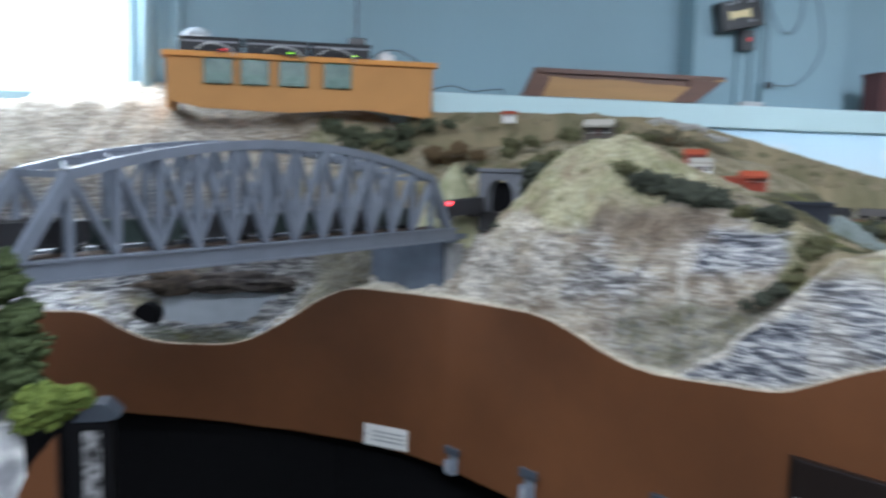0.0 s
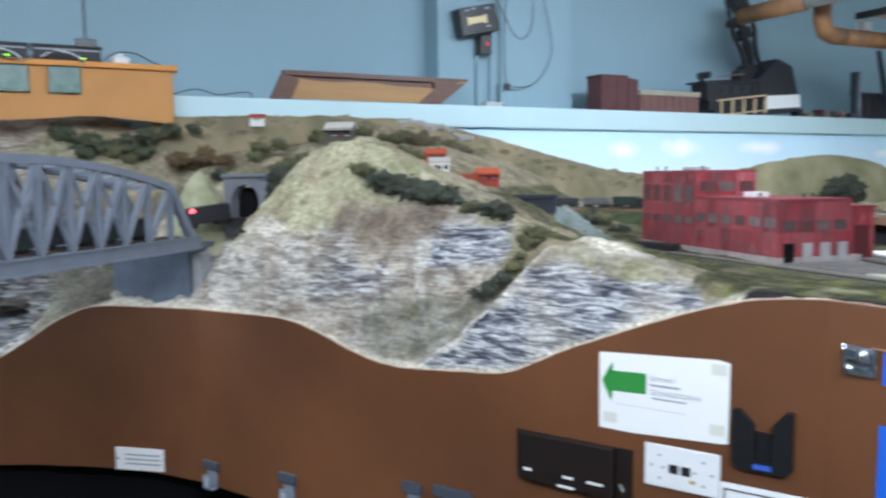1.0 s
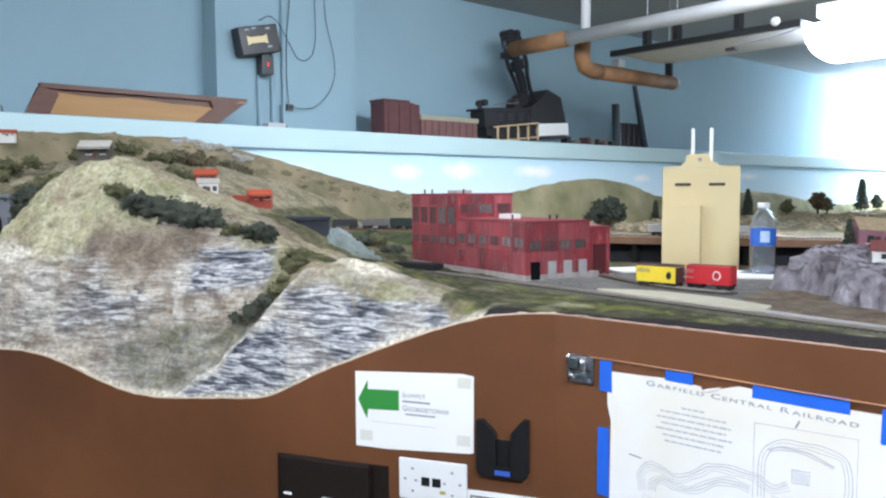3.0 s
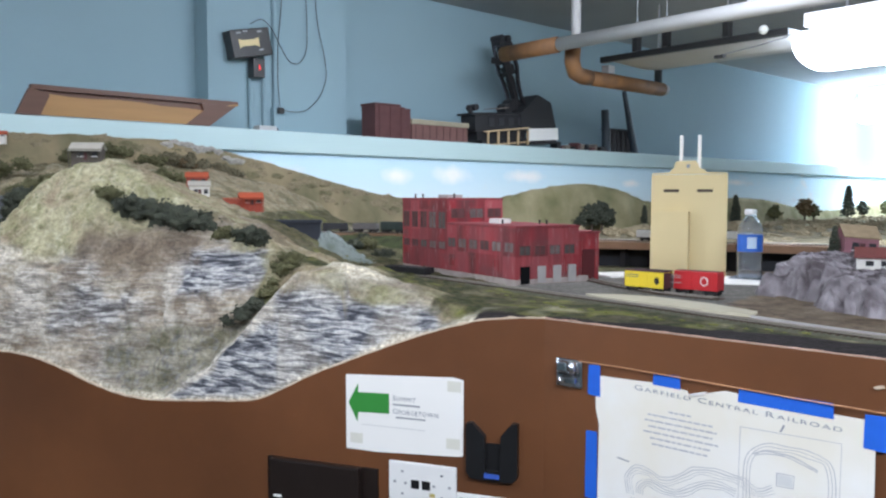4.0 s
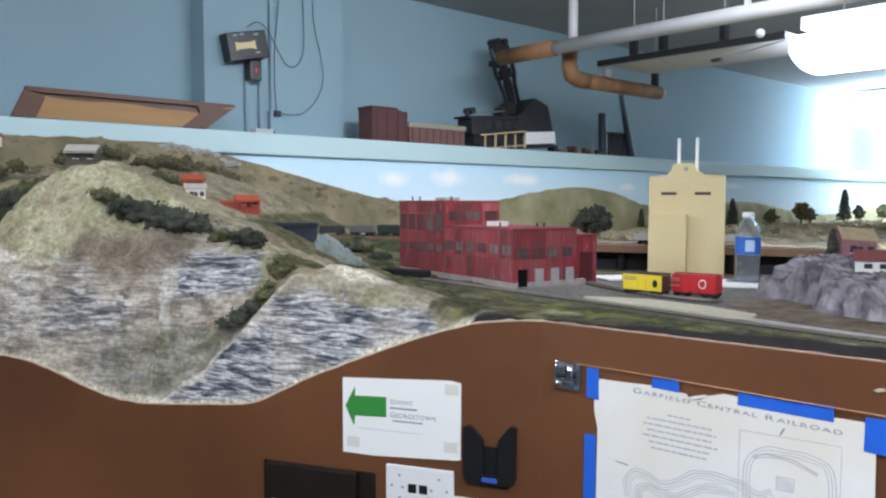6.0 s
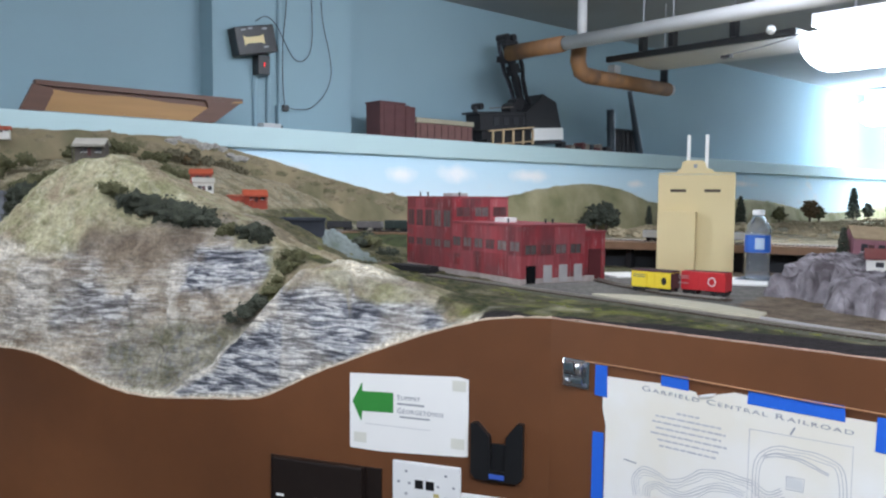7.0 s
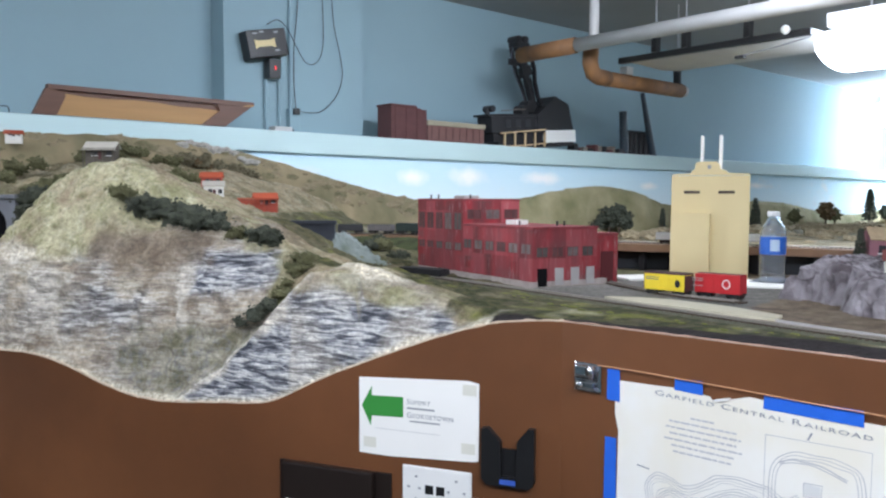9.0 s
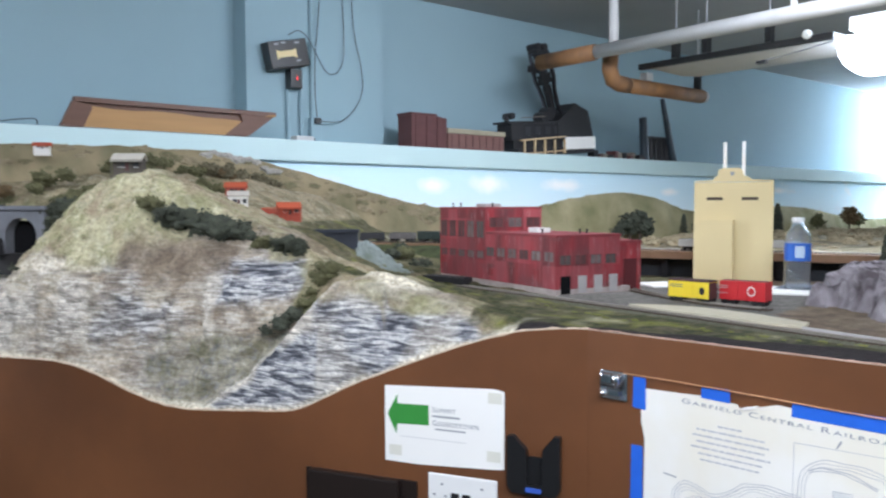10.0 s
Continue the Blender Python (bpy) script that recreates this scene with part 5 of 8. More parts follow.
def window_on(th, x, z, w, h, side, plane, material=None, name="window"):
    """A framed window on a wall: side 'f' faces -y at y=plane, side 'l' faces -x at x=plane."""
    def place(a0, a1, b0, b1, t0, t1):
        return slab(a0, a1, plane - t1, plane - t0, b0, b1) if side == "f" else slab(plane - t1, plane - t0, a0, a1, b0, b1)
    pane = part(name, place(x, x + w, z, z + h, -0.001, 0.0007), material or pick.choice(M_PANES), th)
    fr = 0.0010
    for q in ((x - fr, x + w + fr, z - fr, z), (x - fr, x + w + fr, z + h, z + h + fr), (x - fr, x, z, z + h), (x + w, x + w + fr, z, z + h), (x + w / 2 - fr / 2, x + w / 2 + fr / 2, z, z + h)):
        part("frame", place(*q, 0.0005, 0.0015), M_FRAME, pane)


def factory():
    th = thing("factory", pose(1.312, 1.243, YARD, 0, 0, F_ANG), "weathered red model factory with a taller rear wing", "building")
    part("plinth", slab(-0.002, 0.202, -0.002, 0.52, 0, 0.013), M_PLINTH, th, "pale stone plinth")
    part("low_wing", slab(0, 0.175, 0, 0.285, 0.013, 0.124), M_RED, th)
    part("tall_wing", slab(0, 0.165, 0.285, 0.515, 0.013, 0.184), M_RED, th)
    part("annex", slab(0.176, 0.245, 0.012, 0.14, 0.0, 0.108), M_RED, th)
    panel = weathered_red(True)
    for i in range(6):
        for z0, z1 in ((0.014, 0.062), (0.0625, 0.123)):
            part("wall_panel", slab(-0.0005, 0.0002, i * 0.0475 + 0.0003, (i + 1) * 0.0475 - 0.0003, z0, z1), panel, th)
    for i in range(5):
        for z0, z1 in ((0.014, 0.060), (0.0605, 0.108), (0.1085, 0.160), (0.1605, 0.183)):
            part("wall_panel", slab(-0.0005, 0.0002, 0.2853 + i * 0.046, 0.2847 + (i + 1) * 0.046, z0, z1), panel, th)
    for i in range(4):
        for z0, z1 in ((0.014, 0.062), (0.0625, 0.123)):
            part("wall_panel", slab(i * 0.0437 + 0.0003, (i + 1) * 0.0437 - 0.0003, -0.0005, 0.0002, z0, z1), panel, th)
    for i in range(3):
        part("wall_panel", slab(i * 0.055 + 0.0003, (i + 1) * 0.055 - 0.0003, 0.2845, 0.2852, 0.130, 0.183), panel, th)
    for x0, x1, y0, y1, z in ((-0.0015, 0.1765, -0.0015, 0.285, 0.124), (-0.0015, 0.1665, 0.285, 0.5165, 0.184), (0.1745, 0.2465, 0.0105, 0.1415, 0.108)):
        part("parapet", slab(x0, x1, y0, y1, z, z + 0.005), M_REDDK, th)
    for i in range(6):
        y = 0.007 + i * 0.0475
        window_on(th, y, 0.072, 0.033, 0.020, "l", 0.0)
        if i % 2 == 1:
            window_on(th, y + 0.005, 0.026, 0.022, 0.026, "l", 0.0, M_RED)
    for i in range(5):
        y = 0.292 + i * 0.046
        window_on(th, y, 0.114, 0.032, 0.040, "l", 0.0)
        window_on(th, y, 0.064, 0.030, 0.017, "l", 0.0)
    for i in range(3):
        window_on(th, 0.012 + i * 0.054, 0.140, 0.038, 0.022, "f", 0.285)
    for i in range(4):
        window_on(th, 0.010 + i * 0.041, 0.066, 0.028, 0.019, "f", 0.0)
    for i, x in enumerate((0.058, 0.101, 0.143)):
        part("loading_door", slab(x, x + 0.022, -0.0032, -0.0006, 0.004, 0.041), M_SILL, th, "grey loading door")
    part("doorway", slab(0.012, 0.036, -0.0032, 0.001, 0.003, 0.041), M_BLACK, th, "black panel at the doorway")
    part("doorway", slab(0.196, 0.232, 0.0105, 0.012, 0.002, 0.072), mat("deep_red_door", (0.10, 0.012, 0.015), 0.8, 0.2, 40), th, "tall dark red doorway")
    part("roof_vent", slab(0.060, 0.095, 0.150, 0.190, 0.129, 0.140, 0.001), M_WHITEPL, th, "white rooftop unit")
    part("roof_vent", slab(0.060, 0.105, 0.380, 0.430, 0.189, 0.197, 0.001), M_SILL, th)
    for x, y, z in ((0.02, 0.48, 0.189), (0.02, 0.44, 0.189), (0.03, 0.30, 0.189), (0.05, 0.12, 0.129), (0.11, 0.06, 0.129), (0.13, 0.06, 0.129)):
        part("chimney_pot", tube(bmesh.new(), [(x, y, z), (x, y, z + 0.008), (x, y, z + 0.0085), (x, y, z + 0.010)], [0.002, 0.002, 0.003, 0.003], 8), M_TRUCK, th)


factory()


M_TIE0 = mat("dark_brown_slot", (0.10, 0.08, 0.065), 0.9, 0.2, 60)


def grain_elevator():
    th = thing("grain_elevator", face_frame((1.7735, 1.2155), (1.8435, 1.0485), YARD), "tall unpainted cream card grain elevator", "building")
    h = 0.246
    bm = prism(bmesh.new(), [(0, 0.008), (0.181, 0.008), (0.160, 0.13), (0.021, 0.13)], 0, h)
    bmesh.ops.recalc_face_normals(bm, faces=bm.faces)
    part("main_block", bm, M_CREAM, th)
    bm = prism(bmesh.new(), [(0.0, 0.0075), (0.002, -0.004), (0.094, -0.017), (0.094, 0.0075)], 0.0, h * 0.63)
    bmesh.ops.recalc_face_normals(bm, faces=bm.faces)
    part("front_bay", bm, M_CREAM, th)
    bm = bmesh.new()
    prof = [(0.0, h + 0.001), (0.002, h + 0.004), (0.044, h + 0.006), (0.047, h + 0.012), (0.054, h + 0.016), (0.056, h + 0.030), (0.064, h + 0.034), (0.104, h + 0.034), (0.110, h + 0.028), (0.114, h + 0.016), (0.126, h + 0.012), (0.132, h + 0.006), (0.179, h + 0.004), (0.181, h + 0.001)]
    f = [bm.verts.new((x, 0.008, z)) for x, z in prof]
    b = [bm.verts.new((x, 0.014, z)) for x, z in prof]
    for k in range(len(prof)):
        bm.faces.new((f[k], f[(k + 1) % len(prof)], b[(k + 1) % len(prof)], b[k]))
    bm.faces.new(f)
    bm.faces.new(b[::-1])
    bmesh.ops.recalc_face_normals(bm, faces=bm.faces)
    part("gable", bm, M_CREAM, th)
    for x in (0.030, 0.110):
        part("vent_slot", slab(x, x + 0.037, 0.0070, 0.0082, h - 0.043, h - 0.036), M_TIE0, th, "dark vent slot")
    for x in (0.062, 0.106):
        part("stack_pipe", tube(bmesh.new(), [(x, 0.07, h), (x, 0.07, h + 0.10)], 0.0045, 10), M_WHITEPL, th, "thin white stack pipe")
    part("badge", rect(0.084, 0.092, h + 0.016, h + 0.025, 0.0008, 0.0075), M_INK, th)


grain_elevator()

yc = freight_car(face_frame((1.419, 1.039), (1.424, 0.939), YARD), 0.088, 0.046, M_YELLOW, "yellow model refrigerator car with a black end", "cars in the yard", stripe=True)
yc.location = (1.441, 0.998, YARD)
rc = freight_car(face_frame((1.445, 0.947), (1.460, 0.847), YARD), 0.086, 0.047, M_REDCAR, "red model box car with a round white mark", "cars in the yard")
rc.location = (1.476, 0.906, YARD)
disc = [(math.cos(2 * math.pi * k / 16), math.sin(2 * math.pi * k / 16)) for k in range(16)]
part("round_mark", flat([(0.030 + 0.0055 * a, 0.025 + 0.0075 * c) for a, c in disc], 0.0003, -0.0186), M_BLKPL, yc, "black round mark")
for z in (0.034, 0.030):
    part("lettering_bar", rect(-0.040, -0.012, z, z + 0.0015, 0.0003, -0.0172), M_INKD, yc)
bm = bmesh.new()
ra = [bm.verts.new((0.018 + 0.008 * a, -0.0188, 0.028 + 0.009 * c)) for a, c in disc]
rb = [bm.verts.new((0.018 + 0.006 * a, -0.0188, 0.028 + 0.007 * c)) for a, c in disc]
for k in range(16):
    bm.faces.new((ra[k], ra[(k + 1) % 16], rb[(k + 1) % 16], rb[k]))
part("round_mark", bm, M_PAPER, rc, "white ring mark")
for z in (0.036, 0.032, 0.022):
    part("lettering_bar", rect(-0.050, -0.028, z, z + 0.0013, 0.0003, -0.0172), M_SILL, rc)
rng = random.Random(5)
for i, (x, y, m) in enumerate(((1.485, 1.000, M_WHITEPL), (1.495, 0.988, M_SILL), (1.545, 0.915, M_WHITEPL), (1.535, 0.932, M_TILE2))):
    o = thing("model_wheelset", pose(x, y, YARD, 0, 0, 40 * i), ("white", "grey", "white", "brown")[i] + " spare model wheels standing behind the cars", "model wheels", "spare wheels in the yard")
    part("axle", tube(bmesh.new(), [(-0.010, 0, 0.026), (0.010, 0, 0.026)], 0.0018, 8), M_TRUCK, o)
    part("stand", slab(-0.007, 0.007, -0.006, 0.006, 0.0, 0.022, 0.001), M_TRUCK, o)
    for a in (-0.009, 0.006):
        part("wheel", tube(bmesh.new(), [(a, 0, 0.030), (a + 0.003, 0, 0.030)], 0.007 * rng.uniform(0.7, 1.0), 14), m, o)
freight_car(face_frame((1.302, 1.60), (1.318, 1.49), YARD - 0.002), 0.13, 0.024, M_DARKCAR, "low black model gondola beside the factory", "cars in the yard").location = (1.285, 1.57, YARD)


# ---- the water bottle ----
def water_bottle():
    th = thing("water_bottle", pose(1.790, 0.962, YARD + 0.0052) @ Matrix.Scale(0.975, 4), "clear plastic water bottle with a blue label", "bottle")
    g = bpy.data.materials.new("clear_plastic")
    g.use_nodes = True
    b = g.node_tree.nodes["Principled BSDF"]
    b.inputs["Base Color"].default_value, b.inputs["Roughness"].default_value = (0.93, 0.97, 1.0, 1), 0.04
    b.inputs["Transmission Weight"].default_value, b.inputs["IOR"].default_value = 0.95, 1.40
    prof = [(0.0, 0.0), (0.026, 0.0), (0.028, 0.005), (0.028, 0.014), (0.0262, 0.018), (0.028, 0.022), (0.028, 0.028), (0.0262, 0.032), (0.028, 0.036), (0.028, 0.042), (0.0262, 0.046), (0.028, 0.05), (0.028, 0.056), (0.0275, 0.06), (0.0275, 0.105), (0.028, 0.112), (0.025, 0.124), (0.017, 0.138), (0.012, 0.146), (0.0115, 0.150)]

    def spin(bm, pr, seg=28):
        rings = [[bm.verts.new((r * math.cos(2 * math.pi * k / seg), r * math.sin(2 * math.pi * k / seg), z)) for k in range(seg)] for r, z in pr if r > 0]
        for p, q in zip(rings[:-1], rings[1:]):
            for k in range(seg):
                bm.faces.new((p[k], p[(k + 1) % seg], q[(k + 1) % seg], q[k]))
        bm.faces.new(rings[0][::-1])
        bm.faces.new(rings[-1])
        return bm

    shell = spin(bmesh.new(), prof)
    outer = set(shell.faces)
    spin(shell, [(max(rad - 0.0010, 0.0), min(max(z, 0.0012), 0.1492)) for rad, z in prof[1:]])
    bmesh.ops.reverse_faces(shell, faces=[f for f in shell.faces if f not in outer])
    part("bottle", shell, g, th, smooth=True)
    part("label", spin(bmesh.new(), [(0.0281, 0.064), (0.0283, 0.065), (0.0283, 0.103), (0.0281, 0.104)]), mat("blue_label", (0.03, 0.14, 0.55), 0.4, 0.2, 30), th, "blue printed label")
    bm = bmesh.new()
    vs = [[bm.verts.new((0.0287 * math.cos(a), 0.0287 * math.sin(a), z)) for z in (0.072, 0.098)] for a in (math.radians(195 + 6 * k) for k in range(8))]
    for p, q in zip(vs[:-1], vs[1:]):
        bm.faces.new((p[0], q[0], q[1], p[1]))
    part("label_panel", bm, mat("pale_label", (0.50, 0.62, 0.75), 0.5, 0.1, 40), th, "pale panel on the label")
    part("cap", spin(bmesh.new(), [(0.0125, 0.150), (0.0135, 0.151), (0.0135, 0.160), (0.012, 0.162)]), M_WHITEPL, th, "white screw cap")


water_bottle()
for name, p, q, w, dz, m, label in (
    ("card_sheet", (1.60, 1.205), (1.72, 1.15), 0.10, 0.004, M_PAPER, "white card sheet lying in the yard"),
    ("card_sheet", (1.64, 1.01), (1.76, 0.82), 0.15, 0.004, M_PAPER, "white card sheet lying under the bottle"),
    ("kit_box", (1.76, 1.00), (1.80, 0.85), 0.12, 0.005, M_INKD, "flat dark kit box lying under the bottle"),
):
    o = mesh_ob(name, slab(0, math.dist(p, q), 0, w, 0, dz, 0.0006), m)
    o.matrix_world = face_frame(p, q, YARD + 0.0008)
    tagged(o, label, "card")

# sand strip and the near track
bm = bmesh.new()
pts = [(1.30, 1.045), (1.338, 0.985), (1.356, 0.93), (1.350, 0.82), (1.316, 0.705), (1.266, 0.690), (1.264, 0.76), (1.278, 0.85), (1.277, 0.953), (1.287, 1.01)]
tagged(mesh_ob("sand_strip", prism(bm, pts, YARD - 0.002, YARD + 0.004), mat("pale_sand", (0.55, 0.51, 0.385), 0.95, 0.15, 60, 0.3)), "strip of pale yellow sand beside the track", "sand", kind="structure")

bm = bmesh.new()
prism(bm, [(1.262, 0.690), (1.246, 0.602), (1.236, 0.52), (1.228, 0.42), (1.222, 0.30), (1.2245, 0.30), (1.2305, 0.42), (1.2385, 0.52), (1.2485, 0.602), (1.2645, 0.690)], YARD - 0.002, YARD + 0.0045)
tagged(mesh_ob("white_strip", bm, M_SILL), "narrow white strip beside the near track", "strip", kind="structure")
M_RAIL = mat("bright_rail", (0.34, 0.31, 0.27), 0.45, 0.2, 60, 0.0, 0.3)
M_TIE = mat("wooden_tie", (0.11, 0.085, 0.065), 0.9, 0.3, 80, 0.2)


def track(name, pts, z, label, bed=None):
    """A model track through points of the plan: two rails, ties and a ballast bed."""
    th = thing(name, pose(0, 0, 0), label, "track")
    xs, ys = [p[0] for p in pts], [p[1] for p in pts]
    run = [0.0]
    for a, b in zip(pts[:-1], pts[1:]):
        run.append(run[-1] + math.dist(a, b))
    n = int(run[-1] / 0.02)
    path = [Vector((smooth_at(run[-1] * i / n, run, xs), smooth_at(run[-1] * i / n, run, ys), z)) for i in range(n + 1)]
    dirs = [(path[min(i + 1, n)] - path[max(i - 1, 0)]).normalized() for i in range(n + 1)]
    side = [Vector((-d.y, d.x, 0)) for d in dirs]
    for off in (-0.0083, 0.0083):
        bm = bmesh.new()
        tube(bm, [p + q * off + Vector((0, 0, 0.004)) for p, q in zip(path, side)], 0.0012, 4)
        part("rail", bm, M_RAIL, th)
    bm = bmesh.new()
    for p, q, d in zip(path, side, dirs):
        for k in (0.0, 0.01):
            bar(bm, p + d * k - q * 0.015 + Vector((0, 0, 0.0018)), p + d * k + q * 0.015 + Vector((0, 0, 0.0018)), 0.0035, 0.002)
    tagged(part("tie_bed", bm, M_TIE, th), kind="stuff")
    if bed:
        bm = bmesh.new()
        rows = [[bm.verts.new(p + q * o + Vector((0, 0, h))) for o, h in ((-0.030, -0.006), (-0.018, 0.0008), (0.018, 0.0008), (0.030, -0.006))] for p, q in zip(path, side)]
        for a, b in zip(rows[:-1], rows[1:]):
            for k in range(3):
                bm.faces.new((a[k], a[k + 1], b[k + 1], b[k]))
        part("ballast_bed", bm, bed, th, "grey ballast bed")
    return path


M_BALLAST = mat("grey_ballast", (0.13, 0.125, 0.095), 0.95, 0.4, 60, 0.6, col2=(0.075, 0.08, 0.05))
track("near_track", [(1.33, 1.95), (1.29, 1.60), (1.255, 1.20), (1.225, 0.85), (1.20, 0.60), (1.19, 0.30), (1.20, -0.3)], YARD + 0.002, "model track with pale rails along the yard's edge", M_BALLAST)
track("yard_track", [(1.56, 1.28), (1.47, 1.10), (1.425, 0.96), (1.42, 0.84)], YARD + 0.0005, "model track beside the grain elevator")

# raised track along the back, on a timber deck
DECK = [(1.20, 2.13), (1.40, 2.30), (1.56, 2.32), (1.66, 2.22), (1.73, 2.05), (1.80, 1.65), (1.845, 1.45), (1.92, 1.26), (2.01, 1.07), (2.08, 0.85), (2.12, 0.62)]
path = track("raised_track", DECK, 1.350, "model track on a raised timber deck")
M_DECK = mat("brown_deck_timber", (0.24, 0.135, 0.075), 0.7, 0.3, 30, 0.2)
dk = thing("trestle_deck", pose(0, 0, 0), "brown timber deck that carries the raised track", "deck")
bm = bmesh.new()
rows = []
for i, p in enumerate(path):
    d = (path[min(i + 1, len(path) - 1)] - path[max(i - 1, 0)]).normalized()
    q = Vector((-d.y, d.x, 0))
    rows.append([bm.verts.new(p + q * o + Vector((0, 0, h))) for o, h in ((-0.035, -0.001), (0.035, -0.001), (0.035, -0.020), (-0.035, -0.020))])
for a, b in zip(rows[:-1], rows[1:]):
    for k in range(4):
        bm.faces.new((a[k], a[(k + 1) % 4], b[(k + 1) % 4], b[k]))
bmesh.ops.recalc_face_normals(bm, faces=bm.faces)
part("deck_board", bm, M_DECK, dk)
for p in path[30::7]:
    part("trestle_post", slab(p.x - 0.008, p.x + 0.008, p.y - 0.008, p.y + 0.008, YARD - 0.005, p.z - 0.02), M_DARKCAR, dk)


# near-black board added to give the shade under the deck
rows = []
bm = bmesh.new()
for i, p in enumerate(path[24:], 24):
    d = (path[min(i + 1, len(path) - 1)] - path[max(i - 1, 0)]).normalized()
    q = Vector((-d.y, d.x, 0))
    rows.append([bm.verts.new(p + q * o + Vector((0, 0, h))) for o, h in ((0.022, -0.021), (0.028, -0.021), (0.028, YARD - p.z - 0.01), (0.022, YARD - p.z - 0.01))])
for a, b in zip(rows[:-1], rows[1:]):
    for k in range(4):
        bm.faces.new((a[k], a[(k + 1) % 4], b[(k + 1) % 4], b[k]))
bmesh.ops.recalc_face_normals(bm, faces=bm.faces)
part("shade_board", bm, mat("under_deck_shade", (0.02, 0.023, 0.028), 0.8, 0.3, 20), dk, "dark board added for the shade below the deck")


bm = bmesh.new()
rows = []
for i, p in enumerate(path):
    if p.y < 1.62 and i > 30:
        break
    d = (path[min(i + 1, len(path) - 1)] - path[max(i - 1, 0)]).normalized()
    q = Vector((d.y, -d.x, 0))
    row = []
    for j in range(12):
        f = j / 11
        o = 0.026 + 0.16 * f
        c = p + q * o
        lump = 0.012 * noise.fractal(Vector((c.x * 14, c.y * 14, 2)), 0.9, 2.0, 5)
        row.append(bm.verts.new((c.x, c.y, 1.348 - 0.062 * f ** 0.8 + lump * min(1, f * 4))))
    rows.append(row)
for a, b in zip(rows[:-1], rows[1:]):
    for j in range(11):
        bm.faces.new((a[j], b[j], b[j + 1], a[j + 1]))
tagged(mesh_ob("embankment", bm, mat("weedy_bank", (0.075, 0.09, 0.04), 0.95, 0.45, 30, 0.9, col2=(0.045, 0.05, 0.028), spread=0.3), smooth=True), "dark weedy embankment below the raised track", "embankment", kind="structure")


def on_deck(f):
    i = int(f * (len(path) - 2))
    a, b = path[i], path[i + 1]
    return pose(a.x, a.y, 1.3525, 0, 0, math.degrees(math.atan2(b.y - a.y, b.x - a.x)))


M_GREYCAR = mat("dull_grey_car_paint", (0.15, 0.138, 0.135), 0.7, 0.3, 40, 0.1)
for f, body, word in ((0.208, M_DARKCAR, "black"), (0.250, M_GREYCAR, "dull grey"), (0.293, M_DKGREEN, "dark green"), (0.336, M_DARKCAR, "black")):
    freight_car(on_deck(f), 0.082, 0.036 if body is M_DKGREEN else 0.031, body, word + " model box car on the raised track", "train on the raised track")
for f in (0.70, 0.775):
    freight_car(on_deck(f), 0.13, 0.030, mat("silver_car_paint", (0.45, 0.45, 0.43), 0.5, 0.15, 40), "silver grey model passenger car on the raised track", "train on the raised track")


# pale stones on the hill below the ledge
rng = random.Random(14)
M_STONE = mat("pale_stone", (0.46, 0.44, 0.40), 0.9, 0.35, 60, 0.5)
for i in range(11):
    x = 1.205 + 0.026 * i
    z = float(np.interp(x, [1.2, 1.37, 1.47], [1.660, 1.640, 1.592])) + rng.uniform(-0.010, 0.006)
    bm = bmesh.new()
    w = Vector((rng.uniform(0.014, 0.027), 0.010, rng.uniform(0.007, 0.013)))
    add_ball(bm, BALL_3, lambda u: Vector((u.x * w.x, u.y * w.y, u.z * w.z)) * (1 + 0.5 * noise.fractal(u * 1.5 + Vector((i * 7, 0, 0)), 0.9, 2.0, 3)))
    o = tagged(mesh_ob("stone", bm, M_STONE), "pale grey stone on the hillside below the ledge", "stone", "stones below the ledge")
    o.location = (x, HILL_Y - 0.10 * (1 - ((z - 1.2) / 0.46) ** 2) - 0.006, z)


# ---- the grey rock bluff in the yard ----
def rock_bluff():
    x0, y0, step, nx, ny = 1.34, 0.02, 0.0055, 190, 176
    verts, faces, keep = [], [], []
    for i in range(nx):
        for j in range(ny):
            x, y = x0 + step * i, y0 + step * j
            up = mound(x, y)
            rough = min(1.0, up / 0.02)
            q = Vector((x, y, up * 1.3))
            big = noise.fractal(q * 20 + Vector((2, 7, 1)), 0.9, 2.0, 4)
            fine = noise.fractal(q * 62 + Vector((5, 1, 8)), 0.7, 2.0, 4)
            chip = noise.fractal(q * 150 + Vector((1, 6, 3)), 0.6, 2.0, 3)
            out = rough * (0.013 * big + 0.012 * fine + 0.006 * chip)
            z = YARD - 0.012 + up + min(1.0, up / 0.012) * 0.012 + 0.45 * out
            verts.append((x - 0.75 * out, y + 0.15 * out, z))
            keep.append(up > 0.0008)
    for i in range(nx - 1):
        for j in range(ny - 1):
            a = i * ny + j
            quad = (a, a + ny, a + ny + 1, a + 1)
            if any(keep[v] for v in quad):
                faces.append(quad)
    me = bpy.data.meshes.new("rock_bluff")
    me.from_pydata(verts, [], faces)
    me.materials.append(mat("grey_plaster_rock", (0.33, 0.305, 0.325), 0.92, 0.55, 24, 1.0, col2=(0.11, 0.093, 0.10), spread=0.26, fine=4.0))
    tagged(new("rock_bluff", me), "rough grey plaster rock bluff rising from the yard", "rock", kind="structure")


rock_bluff()


